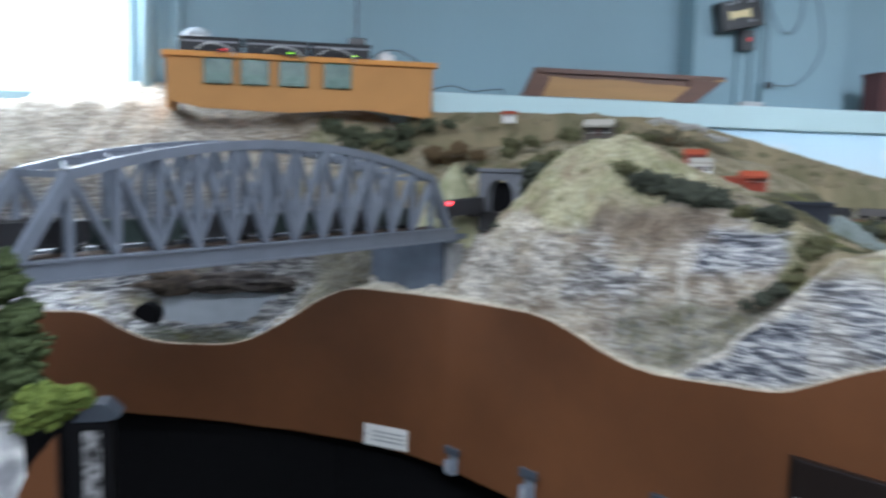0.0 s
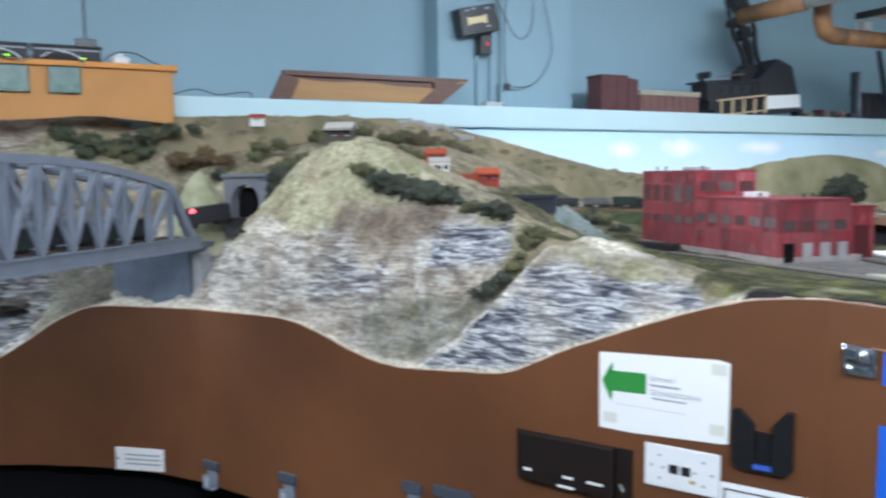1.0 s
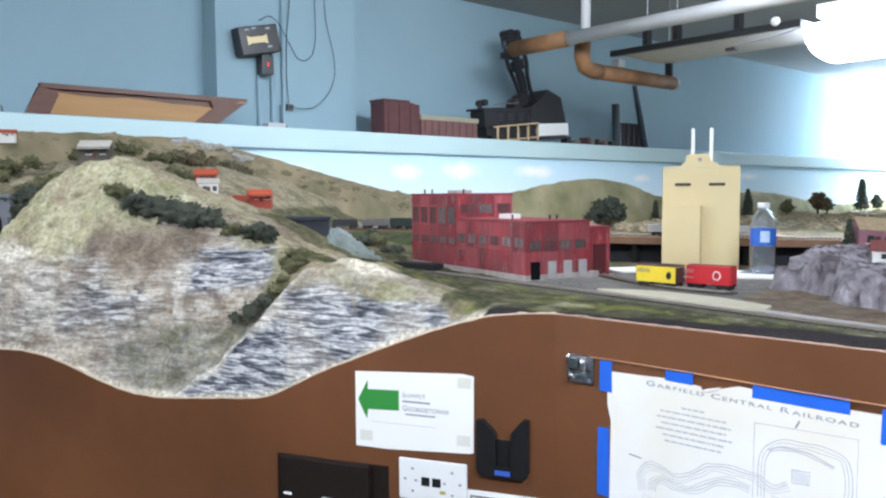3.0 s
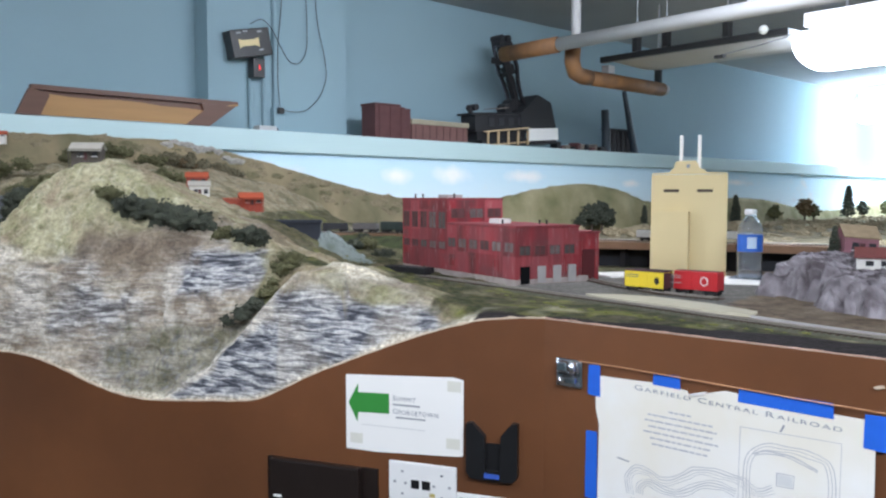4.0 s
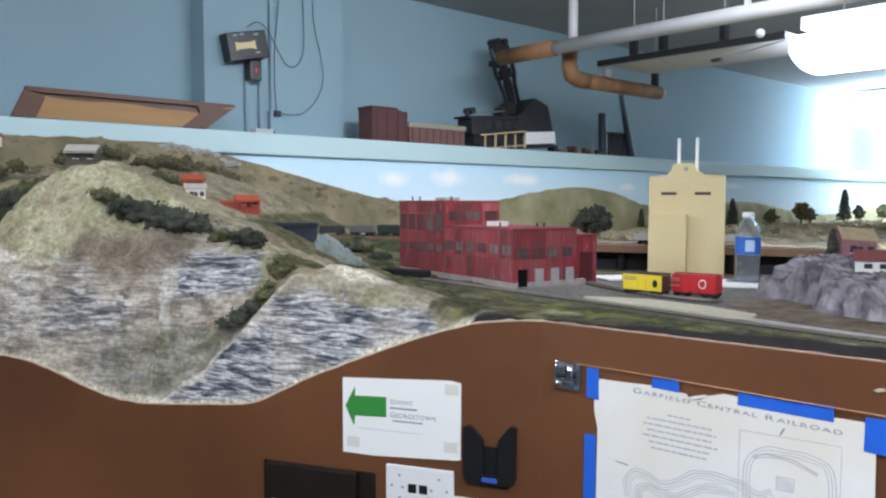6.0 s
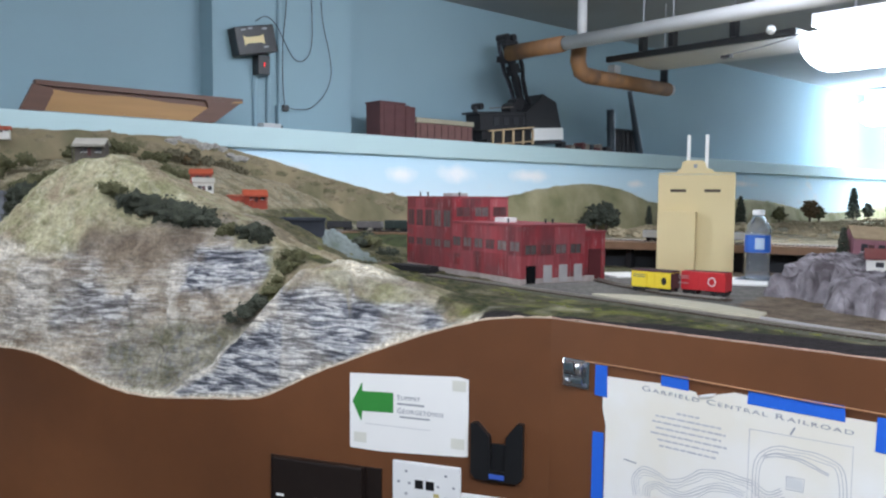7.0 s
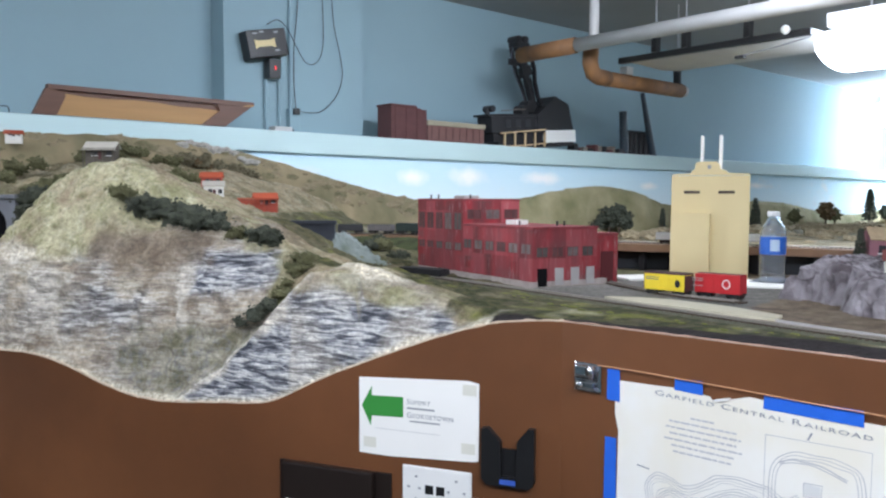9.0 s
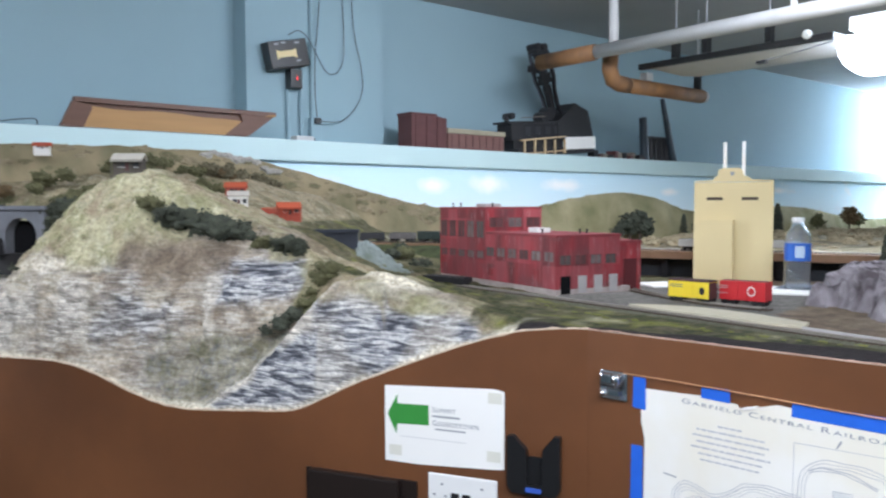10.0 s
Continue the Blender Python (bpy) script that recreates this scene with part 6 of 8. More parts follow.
# ---- cabins ----
def cabin(m, w, d, h, wall, roof, label, porch=False, entry=True):
    th = thing("cabin", m, label, "cabin", "cabins on the hill")
    part("wall", slab(-w / 2, w / 2, -d / 2, d / 2, -0.02, h), wall, th)
    bm = bmesh.new()
    e = 0.004
    a = [bm.verts.new((x, y, z)) for x in (-w / 2 - e, w / 2 + e) for y, z in ((-d / 2 - e, h - 0.001), (0, h + d * 0.35), (d / 2 + e, h - 0.001))]
    b = [bm.verts.new((v.co.x, v.co.y, v.co.z + 0.003)) for v in a]
    for q in (a, b):
        bm.faces.new((q[0], q[3], q[4], q[1]))
        bm.faces.new((q[1], q[4], q[5], q[2]))
    for i, j in ((0, 3), (2, 5), (0, 1), (1, 2), (3, 4), (4, 5)):
        bm.faces.new((a[i], a[j], b[j], b[i]))
    bmesh.ops.recalc_face_normals(bm, faces=bm.faces)
    part("roof", bm, roof, th)
    bm = bmesh.new()
    for s2 in (-1, 1):
        f = [bm.verts.new((s2 * w / 2, y, z)) for y, z in ((-d / 2, h), (d / 2, h), (0, h + d * 0.35))]
        bm.faces.new(f)
    part("gable", bm, wall, th)
    for x in (-w * 0.28, w * (0.22 if entry else 0.10)):
        win = part("window", slab(x, x + w * 0.2, -d / 2 - 0.0008, -d / 2 + 0.0008, h * 0.35, h * 0.75), M_GLASSD, th)
        part("frame", slab(x - 0.001, x + w * 0.2 + 0.001, -d / 2 - 0.0012, -d / 2 - 0.0004, h * 0.30, h * 0.35), M_WHITEPL, win)
    if entry:
        part("door", slab(-w * 0.06, w * 0.10, -d / 2 - 0.0008, -d / 2 + 0.0006, 0, h * 0.72), M_BARN, th)
    if porch:
        part("porch_roof", bar(bmesh.new(), (-w / 2 - 0.003, -d / 2 - 0.008, h * 0.85), (w / 2 + 0.003, -d / 2 - 0.008, h * 0.85), 0.018, 0.002), roof, th)
        for x in (-w / 2, -w * 0.15, w * 0.15, w / 2):
            part("porch_post", slab(x - 0.001, x + 0.001, -d / 2 - 0.016, -d / 2 - 0.014, -0.02, h * 0.85), wall, th)
    return th


M_GREYW = mat("weathered_board", (0.24, 0.21, 0.18), 0.9, 0.3, 60, 0.3)
M_TIN = mat("pale_tin_roof", (0.44, 0.41, 0.35), 0.6, 0.2, 40, 0.1)
M_TILE = mat("red_tile_roof", (0.20, 0.055, 0.048), 0.7, 0.2, 60, 0.2)
M_TANROOF = mat("tan_shingle_roof", (0.36, 0.27, 0.17), 0.9, 0.3, 60, 0.3)
M_PINK = mat("pink_wall", (0.36, 0.16, 0.19), 0.8, 0.3, 40, 0.1)
M_WHITEW = mat("white_clapboard", (0.70, 0.68, 0.63), 0.8, 0.1, 60, 0.1)
M_ORWALL = mat("orange_red_wall", (0.34, 0.05, 0.025), 0.7, 0.2, 60, 0.1)
M_DARKW = mat("dark_weathered_board", (0.12, 0.105, 0.09), 0.9, 0.35, 60, 0.3)
cabin(pose(0.706, 2.068, 1.557, 0, 0, -35), 0.066, 0.040, 0.026, M_DARKW, M_TIN, "weathered dark cabin with a pale tin roof on the hilltop", True)
cabin(pose(1.030, 2.18, 1.505, 0, 0, -30), 0.054, 0.034, 0.019, M_ORWALL, M_ORANGE, "orange cabin on the hillside above a white one")
cabin(pose(0.980, 2.06, 1.468, 0, 0, -24), 0.050, 0.032, 0.030, M_WHITEW, M_TIN, "white two storey house with dark windows on the hillside")
th = cabin(pose(1.128, 2.06, 1.449, 0, 0, -22), 0.058, 0.036, 0.018, M_ORWALL, M_ORANGE, "long orange cabin with a railed porch on the hillside", True)
part("low_wing", slab(-0.072, -0.0292, -0.014, 0.014, -0.02, 0.015), M_ORWALL, th)
part("wing_roof", bar(bmesh.new(), (-0.075, 0.001, 0.017), (-0.0292, 0.001, 0.018), 0.038, 0.003), M_ORANGE, th)
for i in range(6):
    part("porch_rail", slab(-0.066 + i * 0.012, -0.0648 + i * 0.012, -0.0315, -0.0305, -0.02, 0.008), M_ORANGE, th)
part("rail_top", slab(-0.067, -0.003, -0.0318, -0.0302, 0.008, 0.0095), M_ORANGE, th)
cabin(pose(0.657, 2.70, 1.645, 0, 0, -20), 0.044, 0.024, 0.008, M_WHITEW, M_ORANGE, "white cabin with an orange roof below the ledge")
cabin(pose(1.640, 0.640, 1.336, 0, 0, -68), 0.066, 0.044, 0.023, M_WHITEW, M_TILE, "white house with a red roof on the grey rock", entry=False)
cabin(pose(1.940, 0.792, 1.338, 0, 4, -50), 0.070, 0.072, 0.042, M_PINK, M_TANROOF, "pink barn with a pale roof on the grey rock")

# ---- foliage ----
def bush(places, size, material, label, seed=1, bits=60, flat_z=0.75):
    """A foam bush of one or more lumps, rooted where its first lump stands."""
    rng = random.Random(seed)
    x0, y0, z0, r0 = places[0]
    th = thing("bush", pose(x0, y0, z0 - r0 * flat_z * 0.8), label, "bush", "bushes on the hill")
    for x, y, z, r in places:
        bm = bmesh.new()
        clump(bm, (x - x0, y - y0, z - z0 + r0 * flat_z * 0.8), (r, r, r * flat_z), int(bits * 2.6 * max(0.4, r / 0.03)), size * 0.62, rng)
        for _ in range(3 if r > 0.018 else 0):
            a, k = rng.uniform(0, 2 * math.pi), rng.uniform(0.35, 0.55)
            clump(bm, (x - x0 + r * 0.85 * math.cos(a), y - y0 + r * 0.85 * math.sin(a), z - z0 + r0 * flat_z * 0.8 + r * rng.uniform(-0.35, 0.45)), (r * k, r * k, r * k * 0.8), int(bits * 0.7), size * 0.62, rng)
        part("foliage", bm, material, th, smooth=True)
    return th


bush([(0.672, 1.83, 1.477, 0.026)], 0.005, M_OLIVE, "small olive foam bush on the hill", 1)
bush([(0.702, 1.80, 1.449, 0.034), (0.725, 1.775, 1.446, 0.040), (0.745, 1.755, 1.434, 0.038)], 0.0055, M_BUSH, "dark green foam bush on the hill", 2)
bush([(0.768, 1.735, 1.424, 0.045), (0.79, 1.705, 1.417, 0.048), (0.808, 1.685, 1.414, 0.036)], 0.0055, M_BUSH, "broad dark green foam bush on the hill", 3)
bush([(0.838, 1.642, 1.394, 0.022)], 0.005, M_OLIVE, "small olive foam bush on the hill", 4)
bush([(0.872, 1.597, 1.391, 0.029), (0.890, 1.582, 1.383, 0.022)], 0.0055, M_BUSH, "round dark green foam bush on the hill", 5)
bush([(0.928, 1.52, 1.339, 0.026), (0.905, 1.518, 1.321, 0.021)], 0.005, M_OLIVE, "olive foam bush in the gully", 6)
bush([(0.880, 1.512, 1.297, 0.015), (0.862, 1.508, 1.276, 0.019)], 0.005, M_OLIVE, "olive foam bush low in the gully", 7)
bush([(0.835, 1.505, 1.255, 0.023), (0.812, 1.512, 1.239, 0.021), (0.788, 1.53, 1.225, 0.018)], 0.005, M_BUSH, "dark green foam bush at the gully's foot", 8)
bush([(0.98, 1.10, 1.222, 0.007)], 0.0025, M_BUSH, "tiny green tuft on the rock face", 9, 40)
M_BRUSH = mat("brown_brush_foam", (0.20, 0.135, 0.075), 0.95, 0.4, 60, 0.5, col2=(0.09, 0.065, 0.035))
M_MIDGREEN = mat("mid_green_foam", (0.115, 0.125, 0.075), 0.95, 0.4, 60, 0.5, col2=(0.055, 0.062, 0.040))
bush([(0.10, 2.78, 1.600, 0.036), (0.15, 2.77, 1.575, 0.042), (0.20, 2.75, 1.560, 0.040), (0.16, 2.74, 1.540, 0.030)], 0.008, M_MIDGREEN, "large green foam bush beside the orange shelf", 10, 50)
bush([(0.275, 2.75, 1.570, 0.040), (0.33, 2.73, 1.592, 0.036), (0.40, 2.72, 1.612, 0.030), (0.46, 2.72, 1.618, 0.022), (0.31, 2.71, 1.540, 0.030)], 0.008, M_MIDGREEN, "sprawling green foam bush on the hilltop", 11, 50)
bush([(0.235, 2.73, 1.545, 0.026), (0.27, 2.70, 1.522, 0.022)], 0.007, M_OLIVE, "low olive foam bush below the hilltop", 36, 50)
bush([(0.40, 2.62, 1.52, 0.03), (0.47, 2.60, 1.535, 0.03), (0.52, 2.55, 1.515, 0.025)], 0.008, M_BRUSH, "brown brush above the tunnel", 12)
bush([(0.62, 2.55, 1.550, 0.03), (0.67, 2.50, 1.560, 0.025), (0.58, 2.42, 1.52, 0.022)], 0.008, M_OLIVE, "olive brush above the tunnel", 13)
bush([(0.555, 2.17, 1.452, 0.022), (0.55, 2.14, 1.432, 0.020), (0.535, 2.12, 1.41, 0.016)], 0.006, M_BUSH, "dark green brush beside the tunnel mouth", 14)
bush([(0.60, 2.20, 1.475, 0.030), (0.57, 2.165, 1.462, 0.026), (0.575, 2.14, 1.44, 0.022)], 0.006, M_BUSH, "dark brush spilling down beside the tunnel mouth", 32)
bush([(0.66, 2.37, 1.50, 0.028), (0.62, 2.33, 1.488, 0.024), (0.70, 2.36, 1.515, 0.022)], 0.006, M_OLIVE, "olive brush on the slope above the tunnel", 33)
bush([(0.44, 2.66, 1.505, 0.03), (0.49, 2.66, 1.50, 0.026), (0.56, 2.66, 1.515, 0.022)], 0.008, M_BRUSH, "brown brush on the bank behind the tunnel", 34)
bush([(0.50, 2.56, 1.47, 0.022), (0.45, 2.56, 1.465, 0.018)], 0.007, M_BUSH, "dark brush on the bank behind the tunnel", 35)
bush([(0.452, 2.085, 1.335, 0.011)], 0.004, M_BUSH, "small dark tuft beside the track", 15)
bush([(0.85, 2.66, 1.59, 0.035), (0.94, 2.64, 1.575, 0.04)], 0.010, M_OLIVE, "olive brush behind the hill's crest", 16, 40)
bush([(0.98, 2.72, 1.622, 0.030), (1.03, 2.72, 1.615, 0.024)], 0.009, M_OLIVE, "tall olive shrub behind the hill's crest", 41, 50)
bush([(1.09, 2.60, 1.580, 0.026), (1.05, 2.62, 1.590, 0.020)], 0.009, M_OLIVE, "olive shrub behind the hill's crest", 42, 50)
bush([(1.24, 2.74, 1.585, 0.022), (1.28, 2.74, 1.572, 0.018)], 0.008, M_BRUSH, "brown shrub on the far hillside", 43, 50)
bush([(1.02, 2.40, 1.535, 0.03), (1.06, 2.36, 1.525, 0.025)], 0.008, M_OLIVE, "olive brush behind the orange cabin", 17, 40)
for i, (x, y, z, r) in enumerate(((1.40, 1.96, 1.335, 0.022), (1.46, 1.98, 1.335, 0.024), (1.50, 2.05, 1.345, 0.02), (1.335, 1.80, 1.300, 0.014), (1.42, 1.87, 1.312, 0.018), (1.54, 2.12, 1.345, 0.018), (1.455, 1.875, 1.292, 0.015), (1.41, 1.84, 1.290, 0.014), (1.50, 1.93, 1.305, 0.018), (1.385, 1.76, 1.287, 0.012))):
    bush([(x, y, z, r), (x + 0.03, y + 0.02, z - 0.006, r * 0.8)], 0.006, (M_BUSH, M_OLIVE)[i % 2], ("dark green weeds on the embankment", "olive weeds on the embankment")[i % 2], 20 + i)


def brush_cover(name, material, label, seed, count, x0, x1, low, high):
    """Fine loose brush over the hillside below the ledge."""
    rng = random.Random(seed)
    bm = bmesh.new()
    for _ in range(count):
        x = rng.uniform(x0, x1)
        top = float(np.interp(x, [0.35, 1.14, 1.32, 1.59, 1.87, 2.13, 2.29, 2.6], [1.66, 1.675, 1.662, 1.612, 1.548, 1.49, 1.465, 1.45]))
        z = top - 0.009 - (top - 1.40) * rng.uniform(low, high)
        f = (z - 1.2) / (top - 1.2)
        r = rng.uniform(0.006, 0.024)
        clump(bm, (x, HILL_Y - 0.10 * (1 - f * f) - 0.003, z), (r * 1.8, r * 0.3, r * 0.8), 14, 0.0034, rng)
    tagged(mesh_ob(name, bm, material), label, "brush", kind="stuff")


M_DRY = mat("dry_tan_brush", (0.30, 0.25, 0.165), 0.95, 0.3, 60, 0.5, col2=(0.20, 0.17, 0.11))
M_MUTED = mat("muted_olive_brush", (0.215, 0.19, 0.115), 0.95, 0.3, 60, 0.5, col2=(0.135, 0.12, 0.07))
brush_cover("olive_brush", M_MUTED, "fine olive brush over the hillside", 71, 70, 0.45, 2.3, 0.0, 0.9)
brush_cover("brown_brush", M_DRY, "fine tan brown brush over the hillside", 72, 150, 0.45, 2.4, 0.0, 0.9)

M_THICKET = mat("grey_brown_thicket", (0.185, 0.160, 0.105), 0.95, 0.35, 60, 0.5, col2=(0.105, 0.095, 0.060))
bush([(1.20, 2.752, 1.600, 0.032), (1.25, 2.752, 1.590, 0.036), (1.31, 2.752, 1.575, 0.034)], 0.012, M_THICKET, "grey brown thicket on the far hillside", 44, 50)
bush([(1.38, 2.752, 1.568, 0.030), (1.43, 2.752, 1.555, 0.030), (1.36, 2.735, 1.535, 0.026)], 0.012, M_THICKET, "grey brown thicket lower on the far hillside", 45, 50)


def scrub(name, material, label, seed, count):
    """Loose scrub on the plain behind the yard."""
    rng = random.Random(seed)
    bm = bmesh.new()
    for _ in range(count):
        x, y, r = rng.uniform(2.5, 8.2), rng.uniform(1.0, 2.74), rng.uniform(0.012, 0.045)
        tall = 0.6 if y > 1.9 else 0.3
        clump(bm, (x, y, YARD + r * tall * 0.5), (r * 1.5, r * 1.2, r * tall), 18, r * 0.28, rng)
    tagged(mesh_ob(name, bm, material), label, "scrub", kind="stuff")


scrub("tan_scrub", mat("dry_tan_scrub", (0.46, 0.385, 0.26), 0.95, 0.3, 40, 0.5, col2=(0.29, 0.235, 0.15)), "dry tan scrub on the plain behind the yard", 81, 520)


def conifer(x, y, z, h, seed, label):
    rng = random.Random(seed)
    th = thing("conifer", pose(x, y, z), label, "tree", "trees along the backdrop")
    part("trunk", tube(bmesh.new(), [(0, 0, 0), (0.001, 0, h * 0.5), (0, 0, h * 0.97)], [h * 0.035, h * 0.02, h * 0.004], 7), M_TIE, th)
    bm = bmesh.new()
    for k in range(420):
        f = rng.random() ** 0.9
        r = h * 0.19 * (1 - f) ** 0.7 * rng.uniform(0.4, 1.05) + h * 0.01
        a = rng.uniform(0, 2 * math.pi)
        c = Vector((r * math.cos(a), r * math.sin(a), h * (0.12 + 0.88 * f)))
        w = Vector((rng.uniform(0.8, 1.5), rng.uniform(0.8, 1.5), 0.6)) * h * 0.038 * rng.uniform(0.6, 1.3)
        add_ball(bm, BALL_1, lambda u: c + Vector((u.x * w.x, u.y * w.y, u.z * w.z)))
    part("crown", bm, M_BUSH, th)


for i, (x, y, z, h) in enumerate(((4.16, 2.74, 1.30, 0.18), (4.02, 2.74, 1.30, 0.12), (3.66, 2.74, 1.30, 0.13), (5.01, 2.70, 1.28, 0.20), (6.9, 2.72, 1.28, 0.28), (8.2, 2.72, 1.28, 0.2), (1.900, 0.820, 1.330, 0.075))):
    conifer(x, y, z, h, 40 + i, "dark green model conifer in front of the backdrop")


def round_tree(x, y, z, h, seed, material, label):
    rng = random.Random(seed)
    th = thing("round_tree", pose(x, y, z), label, "tree", "trees along the backdrop")
    part("trunk", tube(bmesh.new(), [(0, 0, 0), (0.004, 0, h * 0.6)], [h * 0.04, h * 0.02], 7), M_TIE, th)
    bm = bmesh.new()
    for cx, cz, r in ((-0.22, 0.55, 0.25), (0.2, 0.5, 0.27), (0.0, 0.72, 0.25), (0.05, 0.4, 0.24)):
        clump(bm, (cx * h, 0, cz * h), (r * h, r * h, r * h * 0.8), 34, h * 0.07, rng)
    part("crown", bm, material, th)


for i, (x, y, z, h, m) in enumerate(((3.50, 2.72, 1.28, 0.17, M_BUSH), (3.56, 2.70, 1.28, 0.18, M_BUSH), (3.62, 2.70, 1.28, 0.12, M_BUSH), (3.40, 2.72, 1.28, 0.10, M_BUSH), (4.25, 2.72, 1.28, 0.14, M_BUSH), (6.05, 2.70, 1.28, 0.20, M_BRUSH), (6.25, 2.72, 1.28, 0.15, M_OLIVE), (7.15, 2.70, 1.28, 0.17, M_BUSH), (5.6, 2.72, 1.28, 0.14, M_OLIVE), (7.7, 2.70, 1.28, 0.18, M_OLIVE), (8.1, 2.70, 1.28, 0.2, M_BRUSH))):
    round_tree(x, y, z, h, 60 + i, m, "small bushy model tree in front of the backdrop")

# pale gravel chute beside the tunnel
bm = bmesh.new()
g = [[None] * 25 for _ in range(33)]
for i in range(33):
    for j in range(25):
        f, q = i / 32, j / 24
        a = Vector((1.258, 1.93, 1.388)).lerp(Vector((1.345, 1.95, 1.374)), q)
        b = Vector((1.185, 1.80, 1.320)).lerp(Vector((1.345, 1.725, 1.298)), q)
        p = a.lerp(b, f) + Vector((0, 0, -0.006 - 0.006 * math.sin(math.pi * f) - 0.03 * abs(q - 0.5) ** 2 * 4 * 0.5 + 0.012 * noise.fractal(Vector((f * 14, q * 14, 1)), 0.8, 2.0, 5)))
        g[i][j] = bm.verts.new(p)
for i in range(32):
    for j in range(24):
        bm.faces.new((g[i][j], g[i + 1][j], g[i + 1][j + 1], g[i][j + 1]))
tagged(mesh_ob("gravel_chute", bm, mat("pale_grey_gravel", (0.235, 0.27, 0.265), 0.95, 0.35, 20, 0.5, col2=(0.13, 0.15, 0.125), spread=0.35, stretch=(1.5, 0.6, 0.6)), smooth=True), "pale grey gravel chute beside the tunnel", "gravel", kind="structure")


# ---- on the ledge ----
def wooden_tray():
    th = thing("picture_frame", pose(0, 0, 0), "dark wooden picture frame with a pine panel on the ledge", "picture frame")
    y = 2.86
    pts = {"bl": (0.752, 1.731), "tl": (0.790, 1.820), "tr": (1.505, 1.818), "br": (1.385, 1.733)}

    def stick(name, a, b, w, m, dy=0.0):
        part(name, bar(bmesh.new(), (a[0], y + dy, a[1]), (b[0], y + dy, b[1]), 0.03, w), m, th)

    stick("top_rail", pts["tl"], pts["tr"], 0.016, M_WOOD)
    part("left_stile", flat([(0.745, 1.731), (0.815, 1.731), (0.845, 1.795), (0.800, 1.815), (0.785, 1.815)], 0.024, y + 0.012), M_WOOD, th)
    part("right_stile", flat([(1.300, 1.731), (1.392, 1.731), (1.505, 1.815), (1.36, 1.812), (1.37, 1.785)], 0.024, y + 0.012), M_WOOD, th)
    part("panel", flat([(0.815, 1.732), (1.320, 1.732), (1.385, 1.785), (1.30, 1.790), (1.22, 1.790), (1.14, 1.797), (1.06, 1.799), (0.98, 1.795), (0.91, 1.796), (0.845, 1.801)], 0.006, y - 0.001), M_PINE, th, "pale pine panel")
    part("upper_board", flat([(0.83, 1.795), (1.37, 1.783), (1.40, 1.814), (0.80, 1.814)], 0.006, y + 0.006), M_WOOD, th)
    part("worn_corner", flat([(1.455, 1.806), (1.500, 1.810), (1.504, 1.816), (1.470, 1.813)], 0.003, y - 0.0165), M_PINE, th, "bare wood at the chipped corner")


wooden_tray()


def wall_display():
    th = thing("wall_display", pose(1.545, 2.992, 2.005, 0, -12, 0), "black wall box with a pale insert on the pilaster", "wall box")
    part("case", slab(0, 0.172, -0.05, 0.012, 0, 0.108, 0.004), M_BLKPL, th)
    part("insert", flat([(0.03, 0.035), (0.045, 0.042), (0.10, 0.042), (0.118, 0.035), (0.118, 0.072), (0.10, 0.066), (0.045, 0.066), (0.03, 0.072)], 0.002, -0.0505), M_CREAM, th, "pale bow shaped insert")
    for x, z in ((0.026, 0.092), (0.056, 0.095), (0.118, 0.090), (0.112, 0.020)):
        part("tag", rect(x, x + 0.020, z, z + 0.007, 0.001, -0.0505), M_INK, th)
    lower = thing("meter_box", pose(1.632, 2.985, 1.945), "small black meter with a red digit", "meter")
    part("case", slab(0, 0.050, -0.03, 0.02, 0, 0.076, 0.003), M_BLKPL, lower)
    part("digit", rect(0.024, 0.028, 0.032, 0.048, 0.001, -0.0302), glow("red_digit", (1.0, 0.03, 0.03), 1.2), lower, "glowing red digit")


wall_display()
for x, z0, z1 in ((1.640, LEDGE_Z, 1.944), (1.700, LEDGE_Z, 2.04), (1.752, LEDGE_Z, CEIL)):
    tagged(mesh_ob("conduit", tube(bmesh.new(), [(x, 3.0, z0), (x, 3.0, z1)], 0.009, 10), M_WALL), "pale blue painted conduit on the pilaster", "conduit", "conduits")
o = thing("socket_box", pose(1.755, 3.0, 1.735), "pale blue socket box with a black plug", "socket")
part("box", slab(-0.02, 0.03, -0.02, 0.01, 0.0, 0.10, 0.004), M_WALL, o)
part("plug", slab(-0.008, 0.018, -0.038, -0.02, 0.075, 0.10, 0.003), M_BLKPL, o, "black plug")
o = thing("junction_box", pose(1.67, 2.97, LEDGE_Z), "small cream junction box on the ledge", "junction box")
part("box", slab(-0.02, 0.06, -0.02, 0.03, 0.001, 0.028, 0.003), M_PIPE, o)
part("knob", slab(0.062, 0.072, -0.01, 0.01, 0.001, 0.022, 0.002), M_BLKPL, o)


def cable(pts, label, r=0.0019, material=M_BLKPL):
    pts = [Vector(p) for p in pts]
    fine = []
    n = len(pts)
    for i in range(n - 1):
        p0, p1, p2, p3 = pts[max(i - 1, 0)], pts[i], pts[i + 1], pts[min(i + 2, n - 1)]
        for k in range(6):
            u = k / 6
            fine.append(0.5 * ((2 * p1) + (p2 - p0) * u + (2 * p0 - 5 * p1 + 4 * p2 - p3) * u * u + (3 * p1 - p0 - 3 * p2 + p3) * u**3))
    fine.append(pts[-1])
    return tagged(mesh_ob("cable", tube(bmesh.new(), fine, r, 6), material, smooth=True), label, "cable", "cables on the wall")


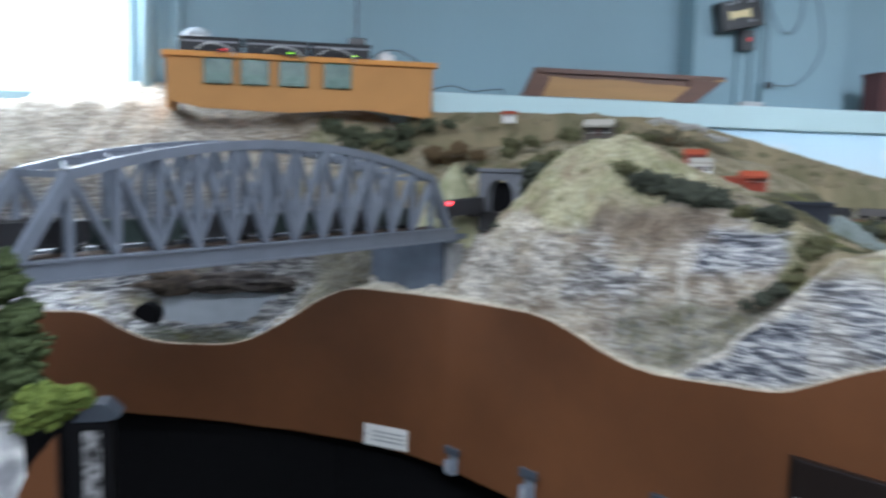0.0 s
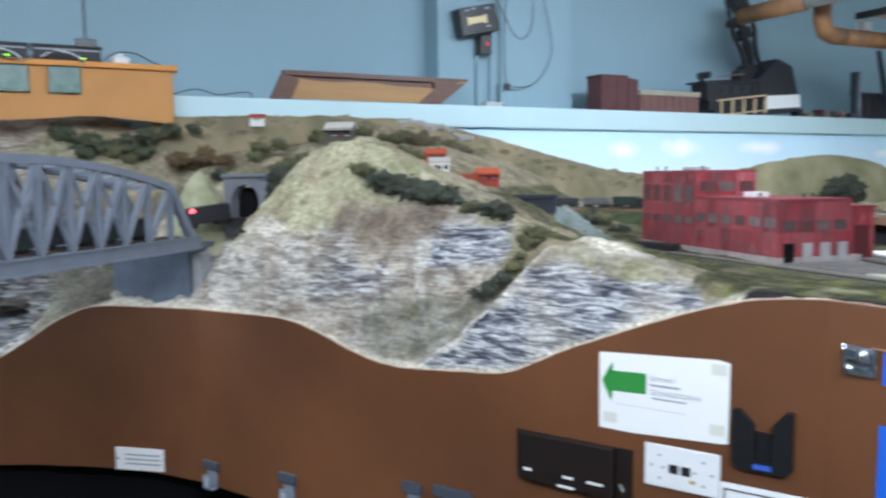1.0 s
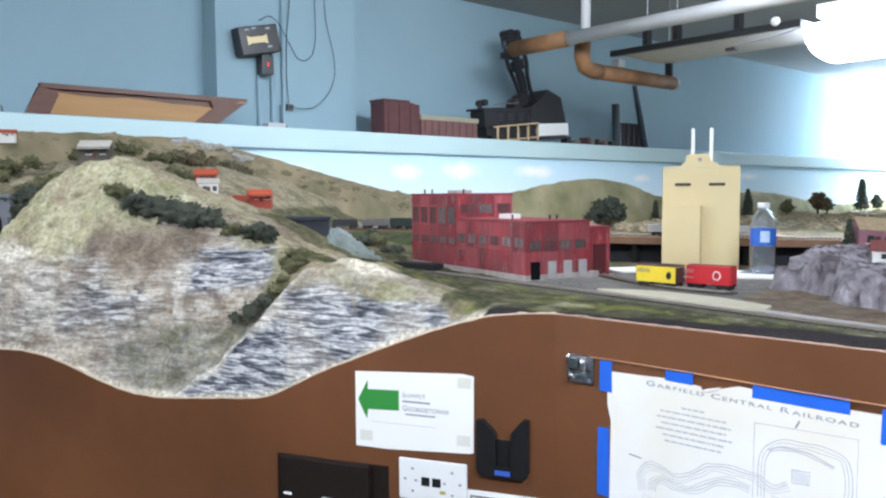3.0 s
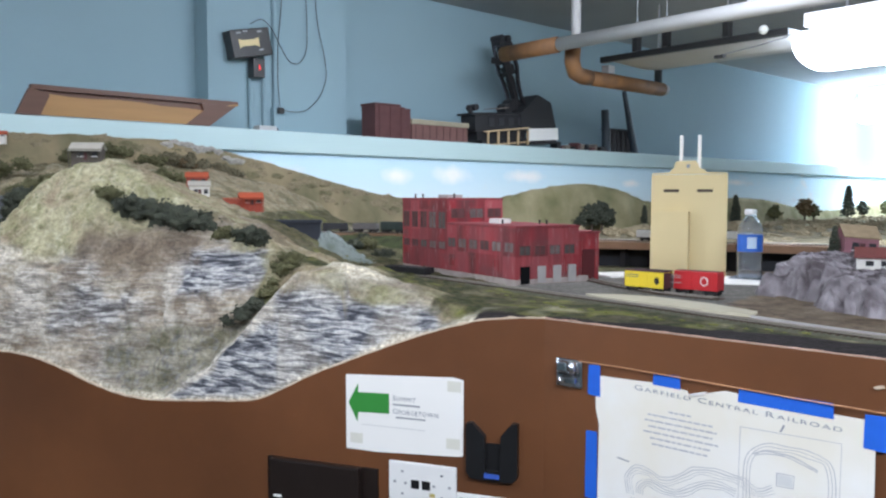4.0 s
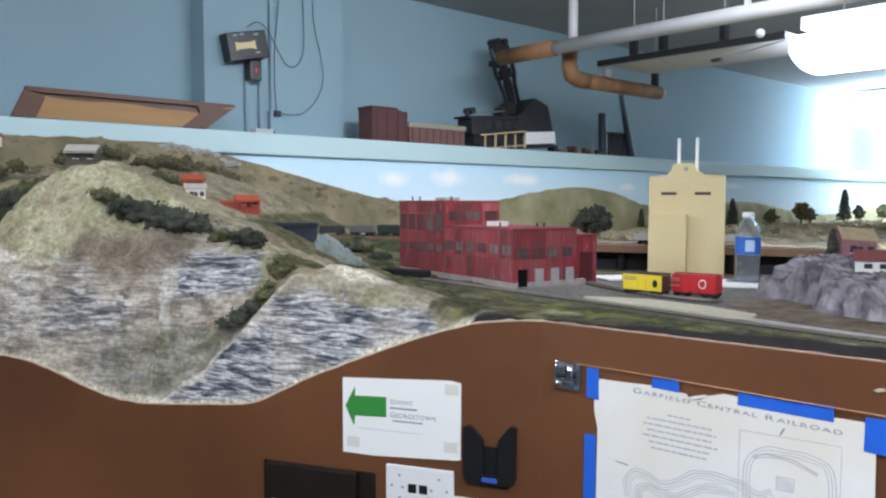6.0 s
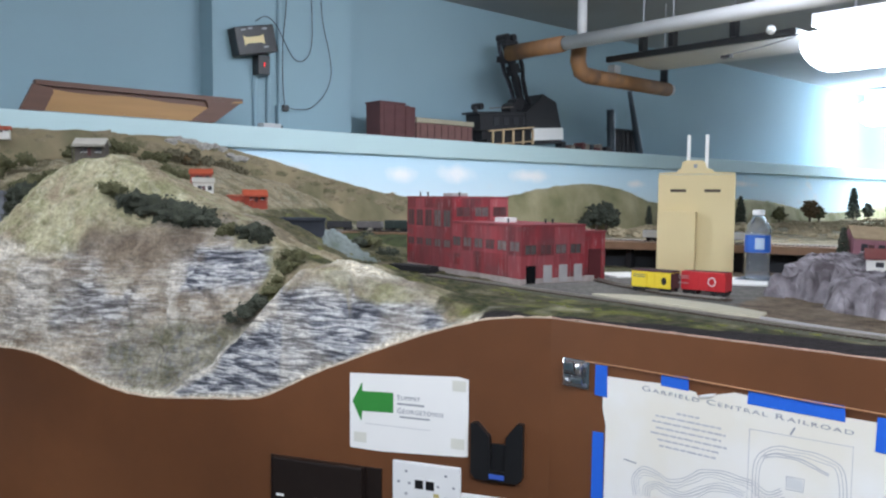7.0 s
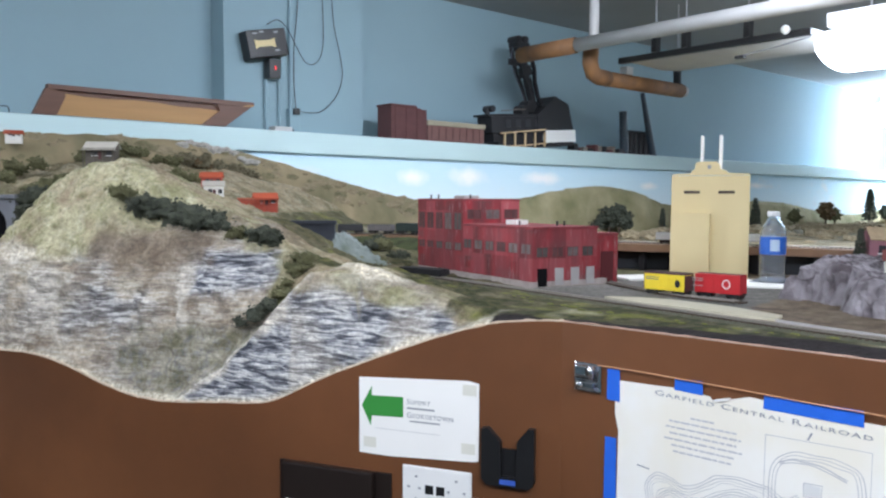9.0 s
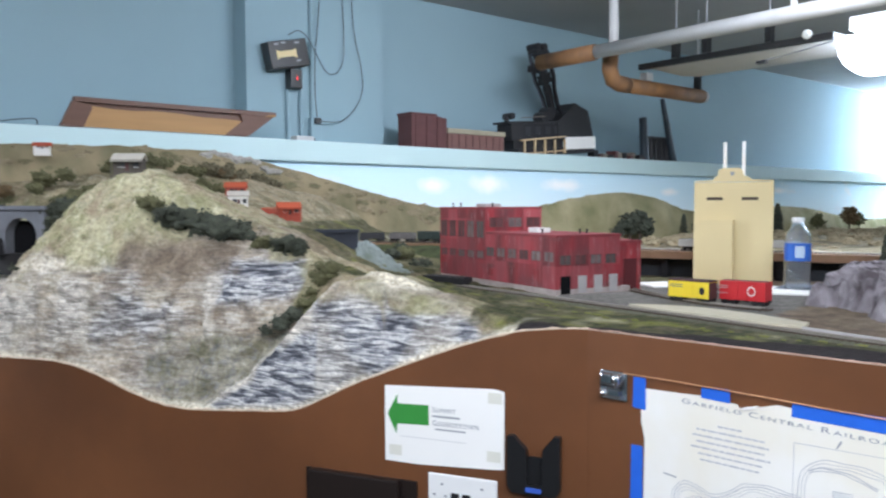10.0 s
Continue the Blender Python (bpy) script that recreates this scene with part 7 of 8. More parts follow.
cable([(1.945, 3.0, CEIL), (1.955, 2.995, 2.22), (1.985, 2.99, 2.08), (1.995, 2.99, 1.98), (1.96, 2.99, 1.895), (1.89, 2.985, 1.835), (1.82, 2.975, 1.822), (1.77, 2.965, 1.825)], "thin black cable hanging to the socket")
cable([(1.895, 3.0, CEIL), (1.905, 2.995, 2.20), (1.895, 2.99, 2.08), (1.86, 2.99, 2.028), (1.81, 2.985, 2.03), (1.765, 2.98, 2.09), (1.72, 2.975, 2.155), (1.675, 2.97, 2.178), (1.632, 2.975, 2.155)], "thin black cable looped to the wall box")
cable([(1.80, 3.0, CEIL), (1.78, 2.996, 2.22), (1.765, 2.994, 2.10), (1.762, 2.994, 1.95), (1.765, 2.985, 1.84)], "thin black cable down the pilaster", 0.002)
cable([(0.42, 2.90, 1.733), (0.50, 2.88, 1.755), (0.57, 2.87, 1.738), (0.62, 2.88, 1.745), (0.68, 2.89, 1.752), (0.69, 2.90, 1.735)], "loose dark cable lying on the ledge")

o = thing("model_crate", pose(2.145, 2.84, LEDGE_Z), "dark red brown model building on the ledge", "model building")
part("body", slab(0, 0.165, 0, 0.10, 0.001, 0.138, 0.002), M_BARN, o)
part("roof_cap", slab(-0.004, 0.14, -0.004, 0.104, 0.138, 0.148, 0.003), M_BARN, o)
part("side_bay", slab(0.166, 0.205, 0.01, 0.09, 0.001, 0.135, 0.002), M_BARN, o)
for i in range(3):
    part("pilaster", slab(0.02 + i * 0.06, 0.028 + i * 0.06, -0.003, 0.0, 0.001, 0.136), M_BARN, o)
o = thing("model_warehouse", pose(2.358, 2.85, LEDGE_Z), "low brown model warehouse with a pale roof edge", "model building")
M_OLDRED = mat("faded_brown_wall", (0.17, 0.085, 0.075), 0.8, 0.2, 30, 0.2)
part("body", slab(0, 0.345, 0, 0.09, 0.001, 0.070, 0.002), M_OLDRED, o)
part("roof", slab(-0.006, 0.350, -0.006, 0.096, 0.070, 0.092, 0.002), mat("tan_roof_edge", (0.33, 0.30, 0.22), 0.8, 0.2, 20), o, "pale tan roof edge")
for i in range(8):
    part("panel_joint", slab(0.02 + i * 0.042, 0.023 + i * 0.042, -0.002, 0.0, 0.004, 0.066), M_BARN, o)


def power_shovel():
    th = thing("model_power_shovel", pose(2.72, 2.85, LEDGE_Z, 0, -4, 0), "large black model power shovel tipped on the ledge", "model shovel")
    part("base", slab(0.08, 0.64, 0, 0.10, -0.02, 0.012, 0.002), M_DARKCAR, th)
    part("engine_house", slab(0.04, 0.40, 0.0, 0.10, 0.055, 0.135, 0.003), M_DARKCAR, th)
    part("roof", slab(0.02, 0.36, -0.006, 0.106, 0.135, 0.145, 0.002), M_DARKCAR, th)
    bm = bmesh.new()
    f = [(0.36, 0.055), (0.64, 0.035), (0.60, 0.195), (0.50, 0.235), (0.455, 0.20), (0.36, 0.14)]
    a = [bm.verts.new((x, -0.004, z)) for x, z in f]
    b = [bm.verts.new((x, 0.11, z)) for x, z in f]
    for k in range(6):
        bm.faces.new((a[k], a[(k + 1) % 6], b[(k + 1) % 6], b[k]))
    bm.faces.new(a)
    bm.faces.new(b[::-1])
    bmesh.ops.recalc_face_normals(bm, faces=bm.faces)
    part("cab", bm, M_DARKCAR, th)
    part("machinery_deck", slab(0.06, 0.41, 0.012, 0.095, 0.0125, 0.0545), M_DARKCAR, th)
    part("white_panel", slab(0.415, 0.645, -0.008, -0.004, 0.0, 0.062, 0.001), M_WHITEPL, th, "white lower panel")
    for i in range(5):
        x = 0.11 + i * 0.072
        part("lattice_post", bar(bmesh.new(), (x, -0.010, -0.02), (x + 0.006, -0.010, 0.052), 0.008, 0.008, (0, 1, 0)), mat("bare_basswood", (0.62, 0.47, 0.28), 0.7, 0.15, 30), th, "bare wood post")
    part("lattice_rail", bar(bmesh.new(), (0.09, -0.010, 0.052), (0.41, -0.010, 0.066), 0.008, 0.007), mat("bare_basswood_rail", (0.62, 0.47, 0.28), 0.7, 0.15, 30), th, "bare wood rail")
    part("lattice_rail", bar(bmesh.new(), (0.09, -0.010, -0.014), (0.41, -0.010, -0.004), 0.008, 0.007), mat("bare_basswood_sill", (0.55, 0.40, 0.24), 0.7, 0.15, 30), th, "bare wood rail")
    for i in range(4):
        part("side_window", slab(0.13 + i * 0.07, 0.17 + i * 0.07, -0.002, 0.0, 0.080, 0.118), M_GLASSD, th)
    part("exhaust", tube(bmesh.new(), [(0.06, 0.05, 0.145), (0.06, 0.05, 0.175)], 0.012, 10), M_DARKCAR, th)
    # boom: four rails with lacing
    foot, head = Vector((0.395, 0.05, 0.17)), Vector((0.302, 0.05, 0.485))
    d = (head - foot).normalized()
    u = Vector((0, 1, 0)).cross(d).normalized()
    width = lambda f: float(np.interp(f, [0, 0.18, 0.42, 0.60, 1], [0.040, 0.022, 0.026, 0.044, 0.036]))  # noqa: E731
    steps = [0, 0.18, 0.30, 0.42, 0.60, 0.80, 1.0]
    for f0, f1 in zip(steps, steps[1:]):
        a, b = foot.lerp(head, f0), foot.lerp(head, f1)
        for i in (-1, 1):
            for j in (-1, 1):
                o = Vector((0, j * 0.024, 0))
                part("boom_rail", bar(bmesh.new(), a + u * i * width(f0) + o, b + u * i * width(f1) + o, 0.015, 0.015), M_DARKCAR, th)
        part("boom_lace", bar(bmesh.new(), b - u * width(f1), b + u * width(f1), 0.012, 0.05), M_DARKCAR, th)
        if f1 <= 0.42 or f1 == 1.0:
            part("boom_lace", bar(bmesh.new(), a - u * width(f0), b + u * width(f1), 0.011, 0.011), M_DARKCAR, th)
            part("boom_lace", bar(bmesh.new(), a + u * width(f0), b - u * width(f1), 0.011, 0.011), M_DARKCAR, th)
    part("dipper_stick", bar(bmesh.new(), foot.lerp(head, 0.42), foot.lerp(head, 0.85) + u * 0.004, 0.014, 0.014), M_DARKCAR, th)
    part("boom_head", slab(0.255, 0.345, 0.02, 0.08, 0.475, 0.500, 0.004), M_DARKCAR, th)
    for x in (0.272, 0.318):
        part("sheave", tube(bmesh.new(), [(x, 0.015, 0.512), (x, 0.085, 0.512)], 0.018, 14), M_DARKCAR, th)
    part("boom_step", bar(bmesh.new(), (0.225, 0.05, 0.405), (0.285, 0.05, 0.400), 0.010, 0.03), M_DARKCAR, th)
    part("hoist_rope", tube(bmesh.new(), [(0.262, 0.05, 0.50), (0.236, 0.05, 0.405), (0.325, 0.05, 0.215)], 0.0022, 6), M_INKD, th)
    # winding gear on the deck
    for x, z, r in ((0.075, 0.172, 0.016), (0.30, 0.165, 0.028), (0.345, 0.185, 0.032)):
        part("winch_drum", tube(bmesh.new(), [(x, 0.02, z), (x, 0.08, z)], r, 14), M_DARKCAR, th)
    part("catwalk_rail", bar(bmesh.new(), (0.10, -0.008, 0.160), (0.27, -0.008, 0.168), 0.004, 0.004), M_GREYW, th)


power_shovel()
o = thing("model_crawler_base", pose(3.37, 2.85, LEDGE_Z), "low dark clutter of model parts on the ledge", "model parts")
rng = random.Random(9)
for i in range(11):
    x = i * 0.042
    part("block", slab(x, x + rng.uniform(0.02, 0.05), rng.uniform(0, 0.02), rng.uniform(0.05, 0.08), 0.001, rng.uniform(0.012, 0.042), 0.002), (M_DARKCAR, M_BARN, M_GREYW)[i % 3], o)
o = thing("model_power_plant", pose(3.80, 2.85, LEDGE_Z), "dark model plant with two tall black stacks", "model building")
part("chimney", tube(bmesh.new(), [(0.035, 0.03, 0.001), (0.020, 0.03, 0.24)], [0.024, 0.022], 14), mat("blue_black_stack", (0.02, 0.035, 0.05), 0.5, 0.2, 30), o)
part("chimney", tube(bmesh.new(), [(0.315, 0.03, 0.001), (0.20, 0.03, 0.36)], [0.022, 0.013], 14), mat("blue_black_stack_2", (0.02, 0.035, 0.05), 0.5, 0.2, 30), o)
for i in range(5):
    x = 0.085 + i * 0.05
    part("silo", tube(bmesh.new(), [(x, 0.06, 0.001), (x, 0.06, 0.130)], 0.020, 12), M_DARKCAR, o)
part("silo_cap", slab(0.06, 0.31, 0.035, 0.09, 0.130, 0.140, 0.002), M_DARKCAR, o)

# ---- pipes, rail light and ceiling lamp ----
o = thing("water_pipe", pose(2.81, 0, 2.14), "white wrapped pipe with a brown end under the ceiling", "pipe")
part("run", tube(bmesh.new(), [(0, 2.38, 0), (0, 0.4, 0)], 0.029, 16), M_PIPE, o, smooth=True)
part("wrap", tube(bmesh.new(), [(0, 2.72, 0), (0, 2.39, 0)], 0.036, 16), M_RUST, o, "brown pipe wrap", smooth=True)
for y in (0.8, 1.5):
    part("hanger", slab(-0.006, 0.006, y - 0.010, y + 0.010, 0.027, CEIL - 2.14 - 0.001), M_PIPE, o)
o = thing("drain_pipe", pose(2.95, 2.4, 2.02), "brown wrapped pipe hanging from a white riser", "pipe")
part("riser", tube(bmesh.new(), [(0, 0, 0.10), (0, 0, CEIL - 2.02)], 0.022, 14), M_PIPE, o, "white riser", smooth=True)
part("flange", tube(bmesh.new(), [(0, 0, CEIL - 2.035), (0, 0, CEIL - 2.022)], 0.05, 16), M_PIPE, o)
part("elbow", tube(bmesh.new(), [(-0.02, 0, 0.12), (-0.025, 0, 0.06), (-0.005, 0, 0.015), (0.04, 0, 0.002), (0.10, 0, 0.0)], 0.036, 14), M_RUST, o, smooth=True)
part("run", tube(bmesh.new(), [(0.10, 0, 0), (0.70, 0, 0)], 0.034, 14), M_RUST, o, smooth=True)
part("end_cap", tube(bmesh.new(), [(0.70, 0, 0), (0.73, 0, 0)], 0.028, 14), M_PIPE, o)
part("strap", slab(0.655, 0.675, -0.016, 0.016, 0.030, 0.15), M_BLKPL, o)
part("rod", tube(bmesh.new(), [(0.665, 0, 0.15), (0.665, 0, CEIL - 2.021)], 0.003, 6), M_INK, o)
part("valve", slab(0.22, 0.27, -0.02, 0.02, 0.034, 0.07, 0.004), M_PIPE, o)
o = thing("rail_light", pose(3.09, 0, 2.10), "unlit lighting rail with a pale reflector hung below the ceiling", "light rail")
part("rail", slab(-0.014, 0.014, 1.485, 2.36, -0.014, 0.012, 0.002), M_BLKPL, o, "black rail")
bm = bmesh.new()
rows = [[bm.verts.new((x, y, z)) for x, z in ((0.016, -0.004), (0.10, -0.004), (0.30, -0.012), (0.43, -0.002), (0.43, 0.010), (0.016, 0.010))] for y in (1.485, 2.34)]
for k in range(6):
    bm.faces.new((rows[0][k], rows[0][(k + 1) % 6], rows[1][(k + 1) % 6], rows[1][k]))
bm.faces.new(rows[0])
bm.faces.new(rows[1][::-1])
bmesh.ops.recalc_face_normals(bm, faces=bm.faces)
part("reflector", bm, M_PIPE, o, "pale grey reflector")
for y in (2.17, 2.02, 1.74):
    part("bracket", slab(-0.018, 0.018, y - 0.012, y + 0.012, 0.013, 0.082), M_BLKPL, o)
    part("rod", tube(bmesh.new(), [(0, y, 0.082), (0, y, CEIL - 2.10)], 0.003, 6), M_INK, o)
part("clip", slab(-0.012, 0.012, 1.75, 1.79, -0.066, -0.054), M_BLKPL, o)
part("wire", tube(bmesh.new(), [(0, 1.77, -0.054), (0, 1.62, -0.040), (0, 1.49, -0.020)], 0.003, 6), M_INK, o)
bm = bmesh.new()
bmesh.ops.create_uvsphere(bm, u_segments=12, v_segments=8, radius=0.018, matrix=Matrix.Translation((-0.018, 1.58, 0.016)))
part("bulb", bm, M_WHITEPL, o, "small white globe")


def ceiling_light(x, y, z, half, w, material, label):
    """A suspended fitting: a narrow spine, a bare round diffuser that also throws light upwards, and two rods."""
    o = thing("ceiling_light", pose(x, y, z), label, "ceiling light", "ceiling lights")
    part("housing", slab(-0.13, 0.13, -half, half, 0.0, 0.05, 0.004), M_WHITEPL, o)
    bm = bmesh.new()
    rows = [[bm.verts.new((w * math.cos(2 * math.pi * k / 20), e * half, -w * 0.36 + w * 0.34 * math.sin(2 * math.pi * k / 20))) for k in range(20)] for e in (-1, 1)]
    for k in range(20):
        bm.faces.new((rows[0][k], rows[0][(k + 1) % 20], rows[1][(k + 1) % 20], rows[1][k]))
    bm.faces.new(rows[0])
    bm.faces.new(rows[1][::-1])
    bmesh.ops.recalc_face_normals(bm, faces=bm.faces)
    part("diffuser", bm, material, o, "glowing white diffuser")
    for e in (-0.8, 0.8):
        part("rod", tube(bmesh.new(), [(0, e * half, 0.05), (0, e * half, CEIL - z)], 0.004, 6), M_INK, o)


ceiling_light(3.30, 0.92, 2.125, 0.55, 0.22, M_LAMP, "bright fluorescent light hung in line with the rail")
# two fittings added out of view to whiten the right end of the wall
ceiling_light(7.60, 2.38, 2.33, 0.50, 0.30, M_FARFILL, "added fill light out of view that whitens the far wall")
ceiling_light(9.00, 2.38, 2.33, 0.50, 0.30, M_FARFILL, "added fill light out of view that whitens the far wall")


# ---- the orange shelf at the left of the ledge ----
def control_shelf():
    th = thing("control_shelf", pose(-0.40, 2.74, 1.64), "orange fibreboard shelf box with green card pouches", "shelf")
    bm = flat([(0.0, 0.02), (0.10, 0.0), (0.36, -0.006), (0.47, 0.002), (0.53, 0.008), (0.60, 0.010), (0.66, 0.004), (0.805, -0.01), (0.81, 0.148), (0.0, 0.150)], 0.010)
    part("front_panel", bm, M_OCHRE, th)
    part("side_panel", slab(0.80, 0.81, 0.0, 0.20, 0.0, 0.146), M_OCHRE, th)
    part("side_panel", slab(0.0, 0.01, 0.0, 0.20, 0.0, 0.148), M_OCHRE, th)
    part("top_board", slab(-0.012, 0.822, -0.024, 0.20, 0.150, 0.166, 0.002), mat("bright_fibreboard", (0.66, 0.28, 0.06), 0.7, 0.1, 12, 0.1), th)
    pg = mat("green_card_plastic", (0.028, 0.085, 0.060), 0.35, 0.5, 34, 0.2, col2=(0.085, 0.16, 0.125), spread=0.3)
    pc = mat("green_grey_card", (0.20, 0.30, 0.25), 0.5, 0.4, 50, 0.0, col2=(0.05, 0.12, 0.09))
    for x in (0.108, 0.215, 0.330, 0.465):
        p = part("card_pouch", slab(x, x + 0.086, -0.022, -0.011, 0.072, 0.148, 0.003), pg, th, "green plastic card pouch")
        part("card", rect(x + 0.018, x + 0.066, 0.082, 0.104, 0.001, -0.0222), pc, p)


control_shelf()
for i, (x, w, led) in enumerate(((-0.365, 0.180, (1.0, 0.05, 0.05)), (-0.172, 0.190, (0.35, 1.0, 0.05)), (0.028, 0.182, (0.5, 1.0, 0.05)))):
    o = thing("radio_unit", pose(x, 2.74, 1.8065), "black electronic unit with a lit display on the shelf", "radio", "units on the shelf")
    part("case", slab(0, w, 0.0, 0.12, 0.001, 0.040, 0.003), M_DARKCAR, o)
    part("lid", slab(-0.003, w + 0.003, -0.004, 0.12, 0.040, 0.046, 0.001), M_DARKCAR, o)
    part("stripe", rect(0.005, w - 0.005, 0.030, 0.035, 0.001, -0.0002), M_INK, o)
    part("display", rect(w * 0.68, w * 0.76, 0.008, 0.0115, 0.001, -0.0002), glow("unit_display", led, 1.6), o, "small lit display")
o = thing("antenna", pose(0.172, 2.80, 1.853), "black whip antenna on a square base", "antenna")
part("base", slab(-0.028, 0.028, -0.028, 0.028, 0.001, 0.026, 0.002), M_BLKPL, o)
part("whip", tube(bmesh.new(), [(0, 0, 0.026), (0, 0, 0.34)], 0.0035, 8), M_BLKPL, o)
cable([(0.215, 2.73, 1.812), (0.25, 2.72, 1.835), (0.30, 2.73, 1.838), (0.34, 2.74, 1.822), (0.37, 2.75, 1.810)], "dark cable curled on the shelf")
cable([(-0.25, 2.71, 1.80), (-0.15, 2.70, 1.825), (-0.02, 2.705, 1.800), (0.08, 2.70, 1.828), (0.16, 2.70, 1.80)], "dark cable across the shelf's front")
for x in (-0.26, -0.06, 0.10):
    cable([(x - 0.05, 2.712, 1.812), (x - 0.02, 2.704, 1.828), (x + 0.02, 2.703, 1.826), (x + 0.05, 2.704, 1.812), (x + 0.06, 2.706, 1.795)], "pale wire looped over the shelf's edge", 0.0028, M_PIPE)

# made-up block in place of a pale object of unknown kind
o = thing("white_standin", pose(0.245, 2.75, 1.8065, 0, 0, 20), "rounded white block for an unidentified pale object on the shelf", "adapter")
part("case", slab(0, 0.050, 0, 0.035, 0.0005, 0.026, 0.009), M_WHITEPL, o)
part("grip", slab(0.018, 0.034, 0.006, 0.028, 0.026, 0.034, 0.003), M_WHITEPL, o)
o = thing("plastic_dome", pose(-0.317, 2.80, 1.853), "clear pale plastic dome on top of a black unit", "dome")
bm = bmesh.new()
rows = [[bm.verts.new((0.046 * math.cos(a) * math.cos(k * math.pi / 12), 0.046 * math.cos(a) * math.sin(k * math.pi / 12), 0.001 + 0.034 * math.sin(a))) for k in range(24)] for a in (0, 0.35, 0.7, 1.05, 1.35)]
for p, q in zip(rows[:-1], rows[1:]):
    for k in range(24):
        bm.faces.new((p[k], p[(k + 1) % 24], q[(k + 1) % 24], q[k]))
bm.faces.new(rows[-1])
bm.faces.new(rows[0][::-1])
haze = bpy.data.materials.new("hazy_plastic")
haze.use_nodes = True
hb = haze.node_tree.nodes["Principled BSDF"]
hb.inputs["Base Color"].default_value, hb.inputs["Roughness"].default_value = (0.85, 0.88, 0.9, 1), 0.2
hb.inputs["Transmission Weight"].default_value, hb.inputs["IOR"].default_value = 0.6, 1.1
part("shell", bm, haze, o, smooth=True)
part("rim", tube(bmesh.new(), [(0.047 * math.cos(k * math.pi / 12), 0.047 * math.sin(k * math.pi / 12), 0.003) for k in range(25)], 0.002, 6), M_WHITEPL, o)

# window and its casing
tagged(mesh_ob("trim", slab(-0.565, -0.42, 3.085, 3.12, 1.60, CEIL, 0.01), M_WALL), "pale blue window casing", "trim", kind="structure")
for x, r in ((-0.500, 0.024), (-0.405, 0.020)):
    tagged(mesh_ob("conduit", tube(bmesh.new(), [(x, 3.06, 1.60), (x, 3.06, CEIL)], r, 14), M_WALL, smooth=True), "pale blue painted pipe beside the window", "conduit", "conduits")
o = tagged(thing("window_1", pose(0, 0, 0), "bright window in the blue wall", "window"), kind="structure")
for x0, x1, z0, z1 in ((WIN[0], WIN[0] + 0.05, WIN[2], WIN[3]), (WIN[1] - 0.03, WIN[1], WIN[2], WIN[3]), (WIN[0], WIN[1], WIN[3] - 0.05, WIN[3]), (WIN[0], WIN[1], WIN[2], WIN[2] + 0.05)):
    part("window_frame", slab(x0, x1, 3.17, 3.21, z0, z1), M_WHITEPL, o)
clear = bpy.data.materials.new("window_glass")
clear.use_nodes = True
gb = clear.node_tree.nodes["Principled BSDF"]
gb.inputs["Roughness"].default_value, gb.inputs["Transmission Weight"].default_value, gb.inputs["IOR"].default_value = 0.02, 1.0, 1.05
glass = part("pane", slab(WIN[0] + 0.05, WIN[1] - 0.03, 3.185, 3.19, WIN[2] + 0.05, WIN[3] - 0.05), clear, o)
glass.visible_shadow = False
tagged(mesh_ob("backdrop_outside", slab(-4.5, 1.5, 3.9, 3.92, 0.6, 3.6), glow("overcast_daylight", (0.92, 0.96, 1.0), 4.0)), "plain bright overcast daylight outside the window", "backdrop", kind="structure")


# ---- the near scenery at the bridge's other end ----
NEAR_X, NEAR_Z = [-1.0, -0.40, -0.365, -0.350, -0.340, -0.326, -0.312, -0.302], [0.98, 1.00, 1.045, 1.075, 1.105, 1.138, 1.155, 1.166]
bm = bmesh.new()
n = 72
g = [[None] * n for _ in range(n)]
for i in range(n):
    for j in range(n):
        y = 1.118 + 0.58 * (j / (n - 1)) ** 1.6
        x = -1.0 + (0.665 - 0.36 * (y - 1.118)) * i / (n - 1)
        low = float(np.interp(x, NEAR_X, NEAR_Z)) - 0.006
        rise = 1 - math.exp(-(y - 1.118) / 0.030)
        crest = 1.165 - 0.045 * min(1.0, max(0.0, (x + 0.38) / 0.05))
        z = low + (crest - low) * rise
        z += rise * (0.022 * noise.fractal(Vector((x * 9, y * 9, 0)), 0.9, 2.0, 5) + 0.012 * noise.fractal(Vector((x * 34, y * 34, 4)), 0.7, 2.0, 5))
        if y > 1.50:
            z -= (y - 1.50) * 1.5
        g[i][j] = bm.verts.new((x, y, z))
for i in range(n - 1):
    for j in range(n - 1):
        bm.faces.new((g[i][j], g[i + 1][j], g[i + 1][j + 1], g[i][j + 1]))
tagged(mesh_ob("ground_near", bm, mat("white_plaster_rock", (0.60, 0.60, 0.58), 0.9, 0.45, 26, 0.9, col2=(0.20, 0.20, 0.21), spread=0.3), smooth=True), "white and grey plaster rock at the bridge's near end", "scenery", kind="structure")
bm = bmesh.new()
edge = list(zip(NEAR_X, NEAR_Z)) + [(-0.302, 0.2), (-1.0, 0.2)]
a = [bm.verts.new((x, 1.100, z)) for x, z in edge]
b = [bm.verts.new((x, 1.115, z)) for x, z in edge]
for k in range(len(edge)):
    bm.faces.new((a[k], a[(k + 1) % len(edge)], b[(k + 1) % len(edge)], b[k]))
bm.faces.new(a)
bm.faces.new(b[::-1])
bmesh.ops.recalc_face_normals(bm, faces=bm.faces)
tagged(mesh_ob("fascia_near", bm, M_FASCIA), "brown painted fascia with a curved top below the near scenery", "fascia", kind="structure")
o = thing("black_post", pose(-0.306, 1.15, 0), "black post with a blue grey cap and a speckled strip", "post")
part("post", slab(0, 0.050, 0, 0.03, 0.0, 1.166, 0.004), M_BLACK, o)
